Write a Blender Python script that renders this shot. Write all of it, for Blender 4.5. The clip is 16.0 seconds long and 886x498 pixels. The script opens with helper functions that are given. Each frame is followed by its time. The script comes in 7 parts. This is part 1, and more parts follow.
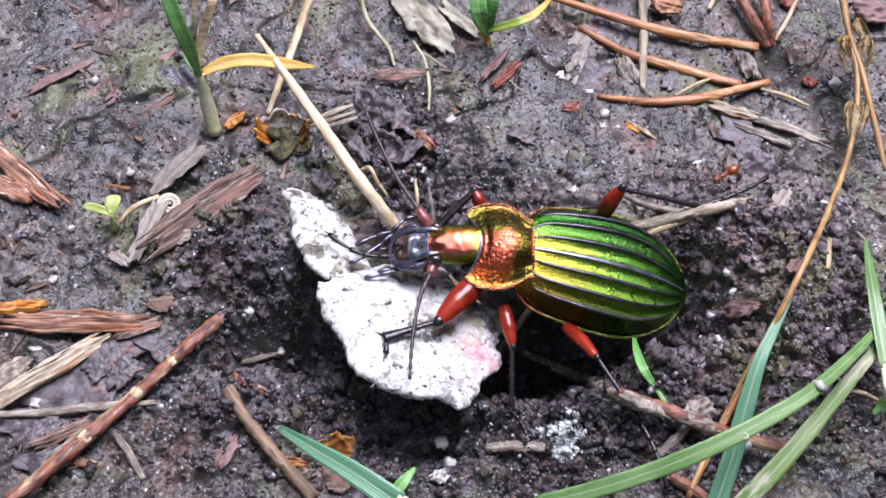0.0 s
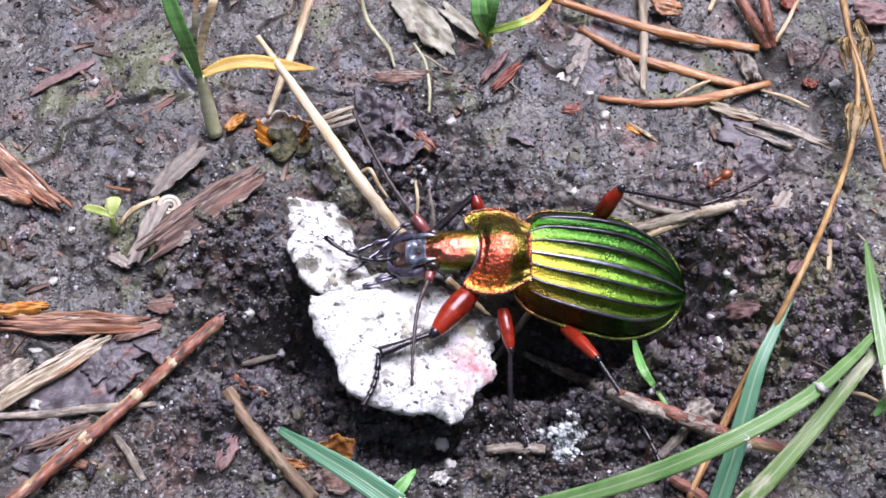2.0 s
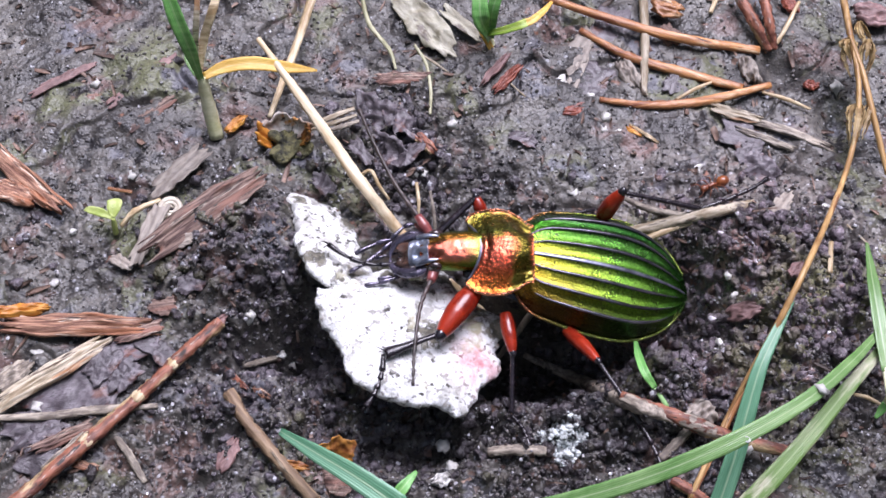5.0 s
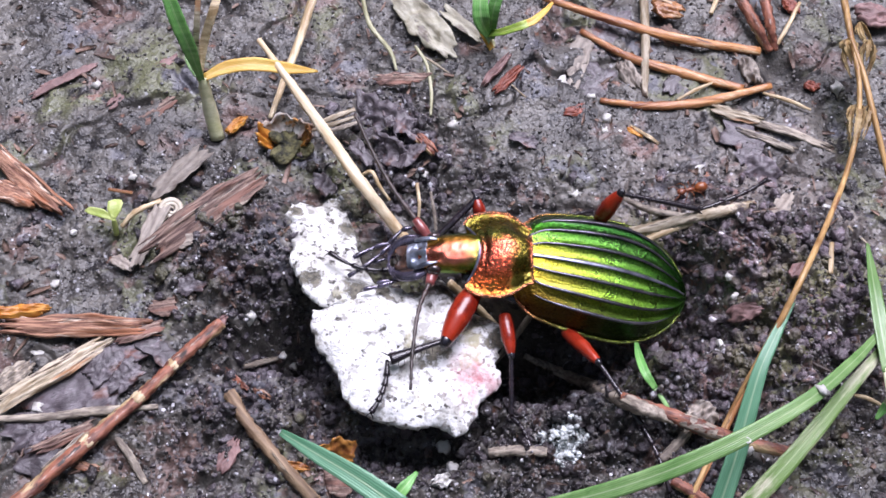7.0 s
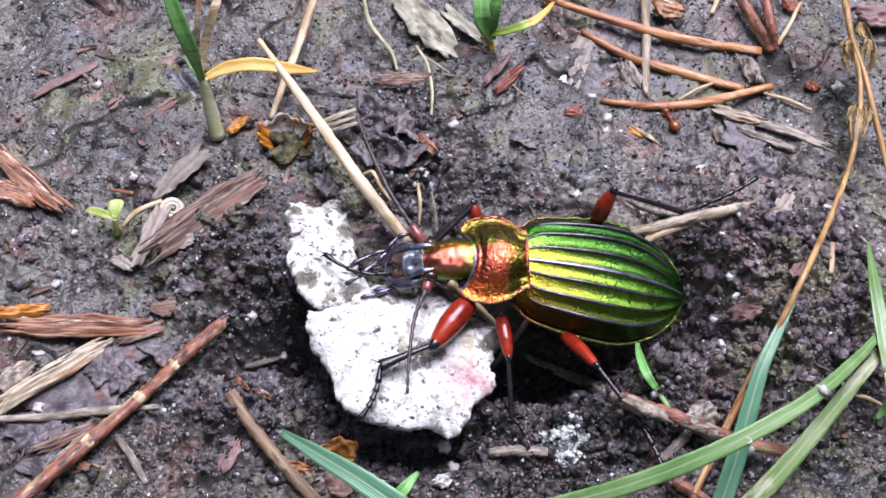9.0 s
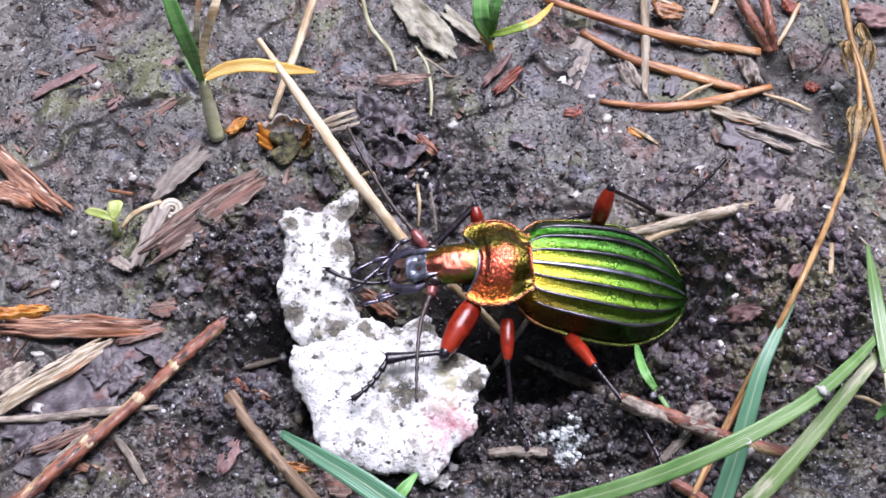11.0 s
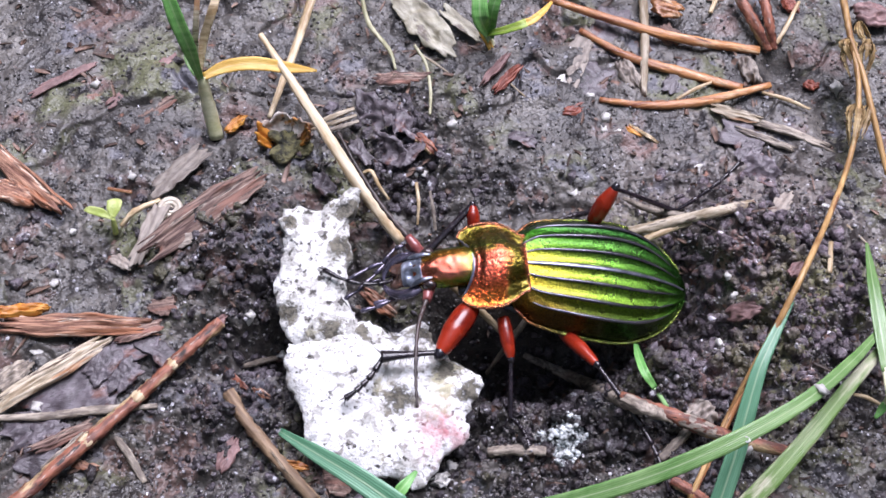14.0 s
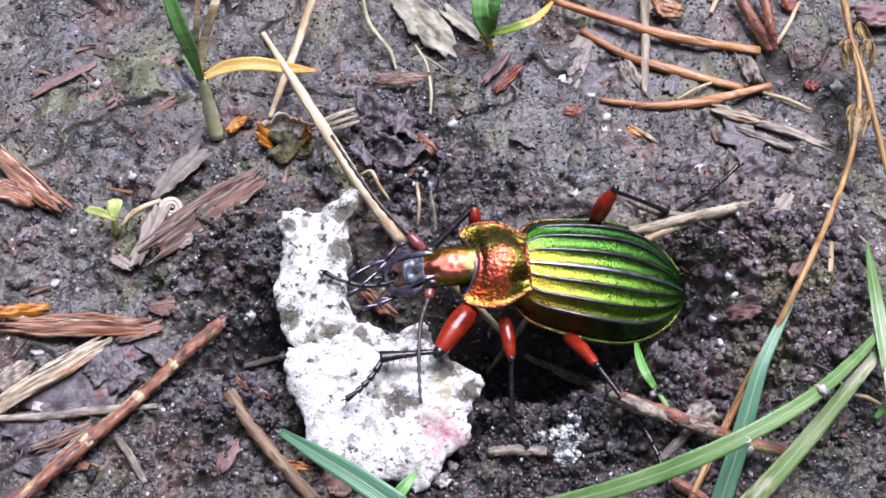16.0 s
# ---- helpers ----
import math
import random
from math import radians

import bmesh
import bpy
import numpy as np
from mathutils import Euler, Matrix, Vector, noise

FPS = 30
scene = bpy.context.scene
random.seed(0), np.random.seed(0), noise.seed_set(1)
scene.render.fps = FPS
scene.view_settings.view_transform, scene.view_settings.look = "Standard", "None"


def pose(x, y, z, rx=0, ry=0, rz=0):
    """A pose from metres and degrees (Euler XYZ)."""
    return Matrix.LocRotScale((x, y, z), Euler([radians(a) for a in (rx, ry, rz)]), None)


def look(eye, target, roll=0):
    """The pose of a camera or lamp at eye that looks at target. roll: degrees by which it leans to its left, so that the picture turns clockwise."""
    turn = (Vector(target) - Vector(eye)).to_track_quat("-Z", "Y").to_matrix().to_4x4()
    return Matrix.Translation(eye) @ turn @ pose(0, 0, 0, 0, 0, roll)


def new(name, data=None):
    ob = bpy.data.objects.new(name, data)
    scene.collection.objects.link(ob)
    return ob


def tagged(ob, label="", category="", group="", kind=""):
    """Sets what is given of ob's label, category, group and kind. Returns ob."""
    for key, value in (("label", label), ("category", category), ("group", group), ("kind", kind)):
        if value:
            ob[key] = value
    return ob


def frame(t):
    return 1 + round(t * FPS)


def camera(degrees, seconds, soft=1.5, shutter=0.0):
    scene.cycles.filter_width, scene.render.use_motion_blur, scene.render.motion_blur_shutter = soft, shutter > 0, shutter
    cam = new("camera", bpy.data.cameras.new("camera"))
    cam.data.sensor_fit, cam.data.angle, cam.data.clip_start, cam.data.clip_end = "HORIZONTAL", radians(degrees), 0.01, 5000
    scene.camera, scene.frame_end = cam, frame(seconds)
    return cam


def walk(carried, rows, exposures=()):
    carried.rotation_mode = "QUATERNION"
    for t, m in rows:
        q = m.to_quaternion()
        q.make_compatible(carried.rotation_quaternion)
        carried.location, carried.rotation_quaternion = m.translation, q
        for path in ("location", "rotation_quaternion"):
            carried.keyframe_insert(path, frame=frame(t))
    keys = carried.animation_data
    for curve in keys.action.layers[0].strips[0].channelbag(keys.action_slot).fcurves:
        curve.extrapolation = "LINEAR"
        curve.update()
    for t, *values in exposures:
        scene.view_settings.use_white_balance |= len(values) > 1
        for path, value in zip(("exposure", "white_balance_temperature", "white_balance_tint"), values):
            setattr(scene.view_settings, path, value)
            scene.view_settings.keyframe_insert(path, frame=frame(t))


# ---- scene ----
# Everything below is laid out in millimetres and scaled to metres when a mesh is made.
MM = 0.001
cam = camera(40, 16.0, soft=1.6)


def pan(yaw, tilt):
    return look((0, -40 * MM, 69.28 * MM), (0, 0, 0)) @ pose(0, 0, 0, tilt, yaw, 0)


walk(cam, [
    (0, pan(-0.0958, -0.2022)),
    (0.5, pan(-0.0798, -0.1968)),
    (1, pan(-0.0638, -0.1569)),
    (1.5, pan(-0.0585, -0.1330)),
    (2, pan(-0.0798, -0.1224)),
    (2.5, pan(-0.0718, -0.1117)),
    (3, pan(-0.0479, -0.0931)),
    (3.5, pan(-0.0426, -0.0878)),
    (4, pan(-0.0426, -0.0771)),
    (6.5, pan(0.0000, 0.0000)),
    (7, pan(0.0000, 0.0000)),
    (7.5, pan(0.0000, 0.0000)),
    (8, pan(0.0372, 0.0000)),
    (8.5, pan(0.0053, 0.0000)),
    (9, pan(0.0372, 0.0027)),
    (11.5, pan(0.0000, 0.0452)),
    (12, pan(0.0000, 0.0452)),
    (12.5, pan(0.0000, 0.0452)),
    (13, pan(0.0000, 0.0053)),
    (13.5, pan(-0.0053, -0.0319)),
    (14, pan(-0.0346, -0.0346)),
    (14.5, pan(0.0000, -0.0452)),
    (15, pan(0.0000, -0.0479)),
    (15.5, pan(0.0000, -0.0372)),
    (16, pan(-0.0106, -0.0239)),
])

# ---- light: bright overcast sky ----
world = bpy.data.worlds.new("overcast_sky")
scene.world = world
world.use_nodes = True
wn = world.node_tree.nodes
sky = wn.new("ShaderNodeTexSky")
sky.sky_type = "NISHITA"
sky.sun_disc = False
sky.sun_elevation, sky.sun_rotation = radians(61), radians(21)
sky.air_density, sky.dust_density, sky.ozone_density = 1.2, 4.0, 2.0
wn["Background"].inputs["Strength"].default_value = 0.06
world.node_tree.links.new(sky.outputs[0], wn["Background"].inputs["Color"])
sun = new("sun", bpy.data.lights.new("sun", "SUN"))
sun.data.energy, sun.data.angle, sun.data.color = 3.5, radians(43), (0.97, 0.95, 1.17)
sun.matrix_world = look((0.17, 0.43, 0.87), (0, 0, 0))
scene.view_settings.exposure = 0.9

# ---- materials ----


def mat(name, c1, c2, scale=900, rough=0.6, metal=0.0, bump=0.3, bscale=3000, stretch=(1, 1, 1), rough2=None,
        spots=None, coat=0.0, vary=0.0, detail=6, bdist=0.12, spec=0.5, island=False, contrast=(0.35, 0.65), grit=None, pits=None):
    """Two colours mixed by noise, optional spots (colour, scale, threshold), fine relief."""
    m = bpy.data.materials.new(name)
    m.use_nodes = True
    n, l = m.node_tree.nodes, m.node_tree.links
    b = n["Principled BSDF"]
    tc, mp = n.new("ShaderNodeTexCoord"), n.new("ShaderNodeMapping")
    mp.inputs["Scale"].default_value = stretch
    l.new(tc.outputs["Object"], mp.inputs["Vector"])

    def nz(s, d=detail, r=0.6):
        t = n.new("ShaderNodeTexNoise")
        t.inputs["Scale"].default_value, t.inputs["Detail"].default_value, t.inputs["Roughness"].default_value = s, d, r
        l.new(mp.outputs[0], t.inputs["Vector"])
        return t.outputs["Fac"]

    def ramp(v, lo, hi):
        r = n.new("ShaderNodeMapRange")
        r.inputs["From Min"].default_value, r.inputs["From Max"].default_value = lo, hi
        l.new(v, r.inputs["Value"])
        return r.outputs[0]

    def mix(f, a, c, mode="MIX"):
        x = n.new("ShaderNodeMix")
        x.data_type, x.blend_type = "RGBA", mode
        for sock, v in ((x.inputs["Factor"], f), (x.inputs["A"], a), (x.inputs["B"], c)):
            if isinstance(v, (float, int)):
                sock.default_value = v
            elif isinstance(v, tuple):
                sock.default_value = (*v, 1)
            else:
                l.new(v, sock)
        return x.outputs["Result"]

    col = mix(ramp(nz(scale), *contrast), c1, c2)
    for sc, s, th in spots or ():
        col = mix(ramp(nz(s, 4), th, th + 0.06), col, sc)
    height = nz(bscale, 5)
    if grit:
        vo = n.new("ShaderNodeTexVoronoi")
        vo.inputs["Scale"].default_value = grit[0]
        l.new(mp.outputs[0], vo.inputs["Vector"])
        g = n.new("ShaderNodeSeparateColor")
        l.new(vo.outputs["Color"], g.inputs[0])
        lum = n.new("ShaderNodeHueSaturation")
        l.new(col, lum.inputs["Color"])
        r = n.new("ShaderNodeMapRange")
        r.inputs["To Min"].default_value, r.inputs["To Max"].default_value = 1 - grit[1], 1 + grit[1]
        l.new(g.outputs[0], r.inputs["Value"])
        l.new(r.outputs[0], lum.inputs["Value"])
        col = mix(ramp(g.outputs[1], grit[2], grit[2] + 0.02), lum.outputs[0], (0.42, 0.42, 0.45))
        sub = n.new("ShaderNodeMath")
        sub.operation = "MULTIPLY_ADD"
        sub.inputs[1].default_value = -0.9
        l.new(vo.outputs["Distance"], sub.inputs[0])
        l.new(height, sub.inputs[2])
        height = sub.outputs[0]
    if pits:
        cell = n.new("ShaderNodeTexVoronoi")
        cell.feature = "SMOOTH_F1"
        cell.inputs["Scale"].default_value = pits[0]
        l.new(mp.outputs[0], cell.inputs["Vector"])
        bead = n.new("ShaderNodeMath")
        bead.operation = "MULTIPLY_ADD"
        bead.inputs[1].default_value = -pits[1]
        l.new(cell.outputs["Distance"], bead.inputs[0])
        l.new(height, bead.inputs[2])
        height = bead.outputs[0]
    if vary:
        if island:
            rnd = n.new("ShaderNodeNewGeometry").outputs["Random Per Island"]
        else:
            rnd = n.new("ShaderNodeObjectInfo").outputs["Random"]
        h = n.new("ShaderNodeHueSaturation")
        r = n.new("ShaderNodeMapRange")
        r.inputs["To Min"].default_value, r.inputs["To Max"].default_value = 1 - vary, 1 + vary
        l.new(rnd, r.inputs["Value"])
        l.new(r.outputs[0], h.inputs["Value"])
        l.new(col, h.inputs["Color"])
        col = h.outputs[0]
    l.new(col, b.inputs["Base Color"])
    r = n.new("ShaderNodeMapRange")
    r.inputs["To Min"].default_value, r.inputs["To Max"].default_value = rough, rough if rough2 is None else rough2
    l.new(nz(scale * 0.7 + 100), r.inputs["Value"])
    l.new(r.outputs[0], b.inputs["Roughness"])
    b.inputs["Metallic"].default_value = metal
    b.inputs["Specular IOR Level"].default_value = spec
    b.inputs["Coat Weight"].default_value, b.inputs["Coat Roughness"].default_value = coat, 0.08
    bp = n.new("ShaderNodeBump")
    bp.inputs["Strength"].default_value, bp.inputs["Distance"].default_value = bump, bdist * MM
    l.new(height, bp.inputs["Height"])
    l.new(bp.outputs[0], b.inputs["Normal"])
    return m, n, l, b, mix, ramp, nz, tc


def tone_patches(built):
    """Soil tone: paler on the loose mound, darker in three patches along the front; uneven borders."""
    m, n, l, b, mix, ramp, nz, tc = built
    col = b.inputs["Base Color"].links[0].from_socket
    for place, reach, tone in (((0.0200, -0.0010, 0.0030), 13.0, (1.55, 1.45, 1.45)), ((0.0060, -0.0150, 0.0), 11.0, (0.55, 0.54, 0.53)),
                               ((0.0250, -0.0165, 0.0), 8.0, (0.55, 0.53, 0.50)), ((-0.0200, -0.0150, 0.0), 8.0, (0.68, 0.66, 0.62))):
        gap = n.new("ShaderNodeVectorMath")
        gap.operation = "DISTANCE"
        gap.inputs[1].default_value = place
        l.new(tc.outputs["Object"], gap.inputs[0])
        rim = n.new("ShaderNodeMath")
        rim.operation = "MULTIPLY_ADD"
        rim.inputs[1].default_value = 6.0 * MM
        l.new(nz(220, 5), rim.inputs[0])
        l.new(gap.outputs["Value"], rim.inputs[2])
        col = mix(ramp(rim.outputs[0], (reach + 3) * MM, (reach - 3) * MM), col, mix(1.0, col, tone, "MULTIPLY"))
    l.new(col, b.inputs["Base Color"])
    return m


def veined(built, lines=9, depth=0.07, rib=0.2):
    """Lengthwise veins and a paler midrib for leaf blades."""
    m, n, l, b, mix, ramp, nz, tc = built
    lane = n.new("ShaderNodeAttribute")
    lane.attribute_name = "across"
    wave = n.new("ShaderNodeMath")
    wave.operation = "SINE"
    turn = n.new("ShaderNodeMath")
    turn.operation = "MULTIPLY_ADD"
    l.new(lane.outputs["Fac"], turn.inputs[0])
    turn.inputs[1].default_value = lines * math.pi
    l.new(nz(900, 3), turn.inputs[2])
    l.new(turn.outputs[0], wave.inputs[0])
    col = b.inputs["Base Color"].links[0].from_socket
    col = mix(ramp(wave.outputs[0], -0.6, 0.8), mix(1.0, col, (1 - depth, 1 - depth, 1 - depth), "MULTIPLY"), mix(1.0, col, (1 + depth, 1 + depth, 1 + depth), "MULTIPLY"))
    mid = n.new("ShaderNodeMath")
    mid.operation = "ABSOLUTE"
    l.new(lane.outputs["Fac"], mid.inputs[0])
    col = mix(ramp(mid.outputs[0], 0.16, 0.02), col, mix(rib, col, (0.75, 0.80, 0.55)))
    l.new(col, b.inputs["Base Color"])
    relief = n.new("ShaderNodeBump")
    relief.inputs["Strength"].default_value, relief.inputs["Distance"].default_value = 0.22, 0.02 * MM
    l.new(wave.outputs[0], relief.inputs["Height"])
    l.new(b.inputs["Normal"].links[0].from_socket, relief.inputs["Normal"])
    l.new(relief.outputs[0], b.inputs["Normal"])
    return m


M_SOIL = tone_patches(mat("wet_soil", (0.022, 0.019, 0.019), (0.162, 0.149, 0.134), 260, 0.58, bump=0.42, bscale=4200, rough2=0.24, bdist=0.14, detail=12,
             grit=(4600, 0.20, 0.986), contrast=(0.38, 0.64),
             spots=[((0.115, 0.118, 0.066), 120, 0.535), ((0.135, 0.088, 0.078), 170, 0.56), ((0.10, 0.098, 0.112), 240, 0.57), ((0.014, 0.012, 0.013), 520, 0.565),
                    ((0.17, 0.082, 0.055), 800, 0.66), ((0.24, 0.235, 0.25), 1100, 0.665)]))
M_CRUMB = tone_patches(mat("soil_crumb", (0.012, 0.010, 0.011), (0.132, 0.114, 0.129), 800, 0.46, bump=1.0, bscale=3800, rough2=0.16, vary=0.30, island=True, bdist=0.18,
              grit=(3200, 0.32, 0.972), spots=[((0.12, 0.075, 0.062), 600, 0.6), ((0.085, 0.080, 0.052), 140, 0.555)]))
M_FINE = mat("fine_soil_crumb", (0.037, 0.033, 0.032), (0.165, 0.151, 0.143), 700, 0.50, bump=0.8, bscale=3800, rough2=0.25, vary=0.35, island=True, bdist=0.15)[0]
M_QUARTZ = mat("quartz_sand", (0.17, 0.16, 0.17), (0.50, 0.49, 0.51), 800, 0.22, bump=0.3, vary=0.5, island=True, rough2=0.15)[0]
M_PEBBLE = mat("pale_pebble", (0.42, 0.40, 0.37), (0.68, 0.67, 0.64), 900, 0.45, bump=0.4, vary=0.15)[0]
M_STRAW = mat("straw", (0.36, 0.25, 0.13), (0.74, 0.61, 0.41), 1540, 0.45, bump=0.4, stretch=(0.2, 1.6, 1.6), vary=0.15,
              spots=[((0.22, 0.12, 0.05), 700, 0.66)], contrast=(0.41, 0.59))[0]
M_PALE = mat("bleached_leaf", (0.22, 0.165, 0.10), (0.56, 0.49, 0.38), 1320, 0.6, bump=0.5, stretch=(0.25, 1.8, 1.8), vary=0.2,
             spots=[((0.10, 0.07, 0.05), 1300, 0.57), ((0.34, 0.19, 0.10), 500, 0.58)], contrast=(0.4, 0.6))[0]
M_NEEDLE = mat("dry_needle", (0.17, 0.055, 0.026), (0.50, 0.24, 0.095), 1300, 0.32, bump=0.8, stretch=(0.10, 1.6, 1.6), vary=0.25,
               spots=[((0.66, 0.48, 0.30), 900, 0.60), ((0.07, 0.03, 0.02), 1100, 0.62)], contrast=(0.36, 0.64))[0]
M_STALK = mat("olive_dry_stalk", (0.24, 0.12, 0.04), (0.54, 0.34, 0.14), 1100, 0.42, bump=0.5, stretch=(0.10, 1.8, 1.8), vary=0.1,
              spots=[((0.24, 0.11, 0.05), 500, 0.58)])[0]
M_TWIG = mat("red_brown_twig", (0.11, 0.036, 0.024), (0.34, 0.13, 0.078), 1820, 0.5, bump=0.9, bscale=2500, stretch=(0.35, 1.5, 1.5), vary=0.15,
             spots=[((0.50, 0.37, 0.20), 360, 0.54), ((0.03, 0.022, 0.018), 1500, 0.60), ((0.42, 0.33, 0.28), 2600, 0.62)], contrast=(0.41, 0.59))[0]
M_GREYTWIG = mat("grey_twig", (0.13, 0.105, 0.085), (0.36, 0.31, 0.25), 2340, 0.65, bump=0.9, bscale=2600, stretch=(0.35, 1.5, 1.5), vary=0.2,
                 spots=[((0.05, 0.04, 0.032), 800, 0.62)], contrast=(0.41, 0.59))[0]
M_STICK = mat("weathered_brown_stick", (0.12, 0.07, 0.042), (0.36, 0.25, 0.15), 1500, 0.6, bump=0.7, bscale=2500, stretch=(0.10, 1.4, 1.4),
              spots=[((0.035, 0.024, 0.018), 1300, 0.60), ((0.52, 0.42, 0.30), 1500, 0.63)])[0]
M_BARK = mat("bark_chip", (0.075, 0.038, 0.032), (0.29, 0.195, 0.155), 2080, 0.72, bump=1.0, bscale=2200, stretch=(0.14, 2.6, 1.6), vary=0.25,
             spots=[((0.50, 0.42, 0.34), 1500, 0.58), ((0.03, 0.022, 0.02), 1300, 0.58), ((0.24, 0.12, 0.09), 500, 0.56)], contrast=(0.41, 0.59))[0]
M_WOOD = mat("split_wood", (0.13, 0.055, 0.036), (0.40, 0.22, 0.14), 2340, 0.7, bump=1.0, bscale=2400, stretch=(0.13, 2.6, 1.6), vary=0.25,
             spots=[((0.05, 0.03, 0.022), 1500, 0.58), ((0.62, 0.50, 0.40), 1900, 0.6), ((0.30, 0.12, 0.06), 500, 0.56)], contrast=(0.41, 0.59))[0]
M_DEADLEAF = mat("dark_dead_leaf", (0.038, 0.030, 0.034), (0.150, 0.128, 0.142), 700, 0.42, bump=0.8, bscale=3600, vary=0.3, rough2=0.26,
                 spots=[((0.12, 0.055, 0.045), 400, 0.60), ((0.02, 0.016, 0.018), 900, 0.62)], stretch=(0.5, 1.3, 1))[0]
M_GREYLEAF = mat("grey_leaf", (0.16, 0.13, 0.11), (0.30, 0.26, 0.22), 1560, 0.6, bump=0.6, stretch=(0.25, 1.6, 1), vary=0.2,
                 spots=[((0.06, 0.05, 0.045), 700, 0.63)], contrast=(0.41, 0.59))[0]
M_ORANGE = mat("orange_leaf", (0.42, 0.14, 0.02), (0.72, 0.36, 0.06), 600, 0.42, bump=0.5, vary=0.12,
               spots=[((0.22, 0.07, 0.02), 500, 0.6)])[0]
M_AMBER = mat("amber_dead_leaf", (0.16, 0.05, 0.015), (0.58, 0.27, 0.06), 700, 0.35, bump=0.9, spots=[((0.08, 0.03, 0.015), 600, 0.56)], contrast=(0.4, 0.6))[0]
M_REDBIT = mat("red_scale", (0.16, 0.035, 0.022), (0.34, 0.09, 0.05), 700, 0.45, bump=0.6, vary=0.2)[0]
M_PINKBIT = mat("pinkish_flake", (0.12, 0.065, 0.06), (0.27, 0.16, 0.15), 700, 0.55, bump=0.6, vary=0.2)[0]
M_TEAL = veined(mat("bluish_grass_blade", (0.055, 0.165, 0.085), (0.145, 0.31, 0.19), 1000, 0.30, bump=0.3, bscale=6000, stretch=(0.05, 1.0, 1.0), vary=0.1))
M_LIME = veined(mat("pale_grass_blade", (0.095, 0.20, 0.055), (0.20, 0.32, 0.125), 1000, 0.26, bump=0.3, bscale=6000, stretch=(0.05, 1.0, 1.0), vary=0.1,
             spots=[((0.6, 0.56, 0.38), 300, 0.6)]))
M_BLEACH = veined(mat("bleached_grass_blade", (0.13, 0.22, 0.06), (0.50, 0.48, 0.35), 700, 0.4, bump=0.35, bscale=9000, stretch=(0.10, 2.0, 2.0), contrast=(0.42, 0.58),
               spots=[((0.20, 0.10, 0.05), 900, 0.64)]))
M_OLIVE = mat("olive_dry_stem", (0.22, 0.21, 0.10), (0.52, 0.50, 0.34), 1000, 0.5, bump=0.6, stretch=(0.3, 1.4, 1.4), spots=[((0.12, 0.09, 0.05), 700, 0.6)])[0]
M_PAPERY = mat("papery_bleached_leaf", (0.17, 0.15, 0.10), (0.42, 0.40, 0.31), 700, 0.5, bump=0.7, bscale=2600, stretch=(0.35, 1.4, 1),
               spots=[((0.14, 0.115, 0.09), 600, 0.58)], contrast=(0.4, 0.6))[0]
M_YGREEN = veined(mat("yellow_green_leaf", (0.20, 0.34, 0.05), (0.46, 0.52, 0.10), 300, 0.36, bump=0.35, stretch=(0.6, 1, 1), contrast=(0.45, 0.6)))
M_SPROUT = mat("yellow_green_seed_leaf", (0.30, 0.38, 0.08), (0.52, 0.58, 0.22), 900, 0.4, bump=0.4)[0]
M_GREEN = veined(mat("fresh_leaf", (0.09, 0.27, 0.06), (0.22, 0.48, 0.14), 1100, 0.38, bump=0.4, stretch=(0.1, 1.5, 1.5), vary=0.15))
M_YELLOW = veined(mat("yellowed_leaf", (0.62, 0.33, 0.05), (0.74, 0.50, 0.12), 990, 0.42, bump=0.4, stretch=(0.15, 1.5, 1.5), vary=0.1,
               spots=[((0.45, 0.17, 0.03), 500, 0.62)]))
M_STEM = mat("pale_stem", (0.54, 0.55, 0.28), (0.84, 0.82, 0.60), 1100, 0.45, bump=0.5, stretch=(0.2, 1.5, 1.5),
             spots=[((0.2, 0.2, 0.07), 600, 0.62)])[0]
M_LICHEN = mat("grey_white_crust", (0.28, 0.29, 0.28), (0.70, 0.74, 0.74), 1500, 0.8, bump=1.0, bscale=2600, bdist=0.3, spots=[((0.04, 0.036, 0.036), 1000, 0.56)], contrast=(0.38, 0.55))[0]
M_HUSK = mat("husk", (0.16, 0.085, 0.025), (0.56, 0.42, 0.20), 600, 0.5, bump=0.8, vary=0.2, spots=[((0.08, 0.05, 0.025), 600, 0.6)])[0]
M_SKIN = mat("grey_white_torn_skin", (0.30, 0.20, 0.14), (0.66, 0.62, 0.58), 800, 0.55, bump=0.9, bscale=2400, bdist=0.2, contrast=(0.38, 0.56),
             spots=[((0.62, 0.28, 0.07), 500, 0.58), ((0.06, 0.045, 0.03), 1200, 0.62)])[0]
M_MOULD = mat("mossy_mould", (0.012, 0.012, 0.006), (0.13, 0.12, 0.05), 1600, 0.7, bump=1.0, bscale=2600, bdist=0.3, contrast=(0.42, 0.6))[0]
M_SHELL = mat("snail_shell", (0.42, 0.36, 0.28), (0.62, 0.56, 0.46), 900, 0.35, bump=0.3)[0]
M_BLACK = mat("black_chitin", (0.007, 0.006, 0.009), (0.020, 0.016, 0.022), 700, 0.24, bump=0.3, bscale=5000, coat=0.25, bdist=0.06, spec=0.6)[0]
M_LEG = mat("brown_black_chitin", (0.006, 0.005, 0.007), (0.022, 0.015, 0.020), 900, 0.27, bump=0.5, bscale=4500, coat=0.15, bdist=0.07, spec=0.5)[0]
M_RED = mat("red_chitin", (0.11, 0.007, 0.004), (0.36, 0.030, 0.010), 420, 0.17, bump=0.4, bscale=3200, coat=0.25, bdist=0.06, spec=0.45, rough2=0.38)[0]
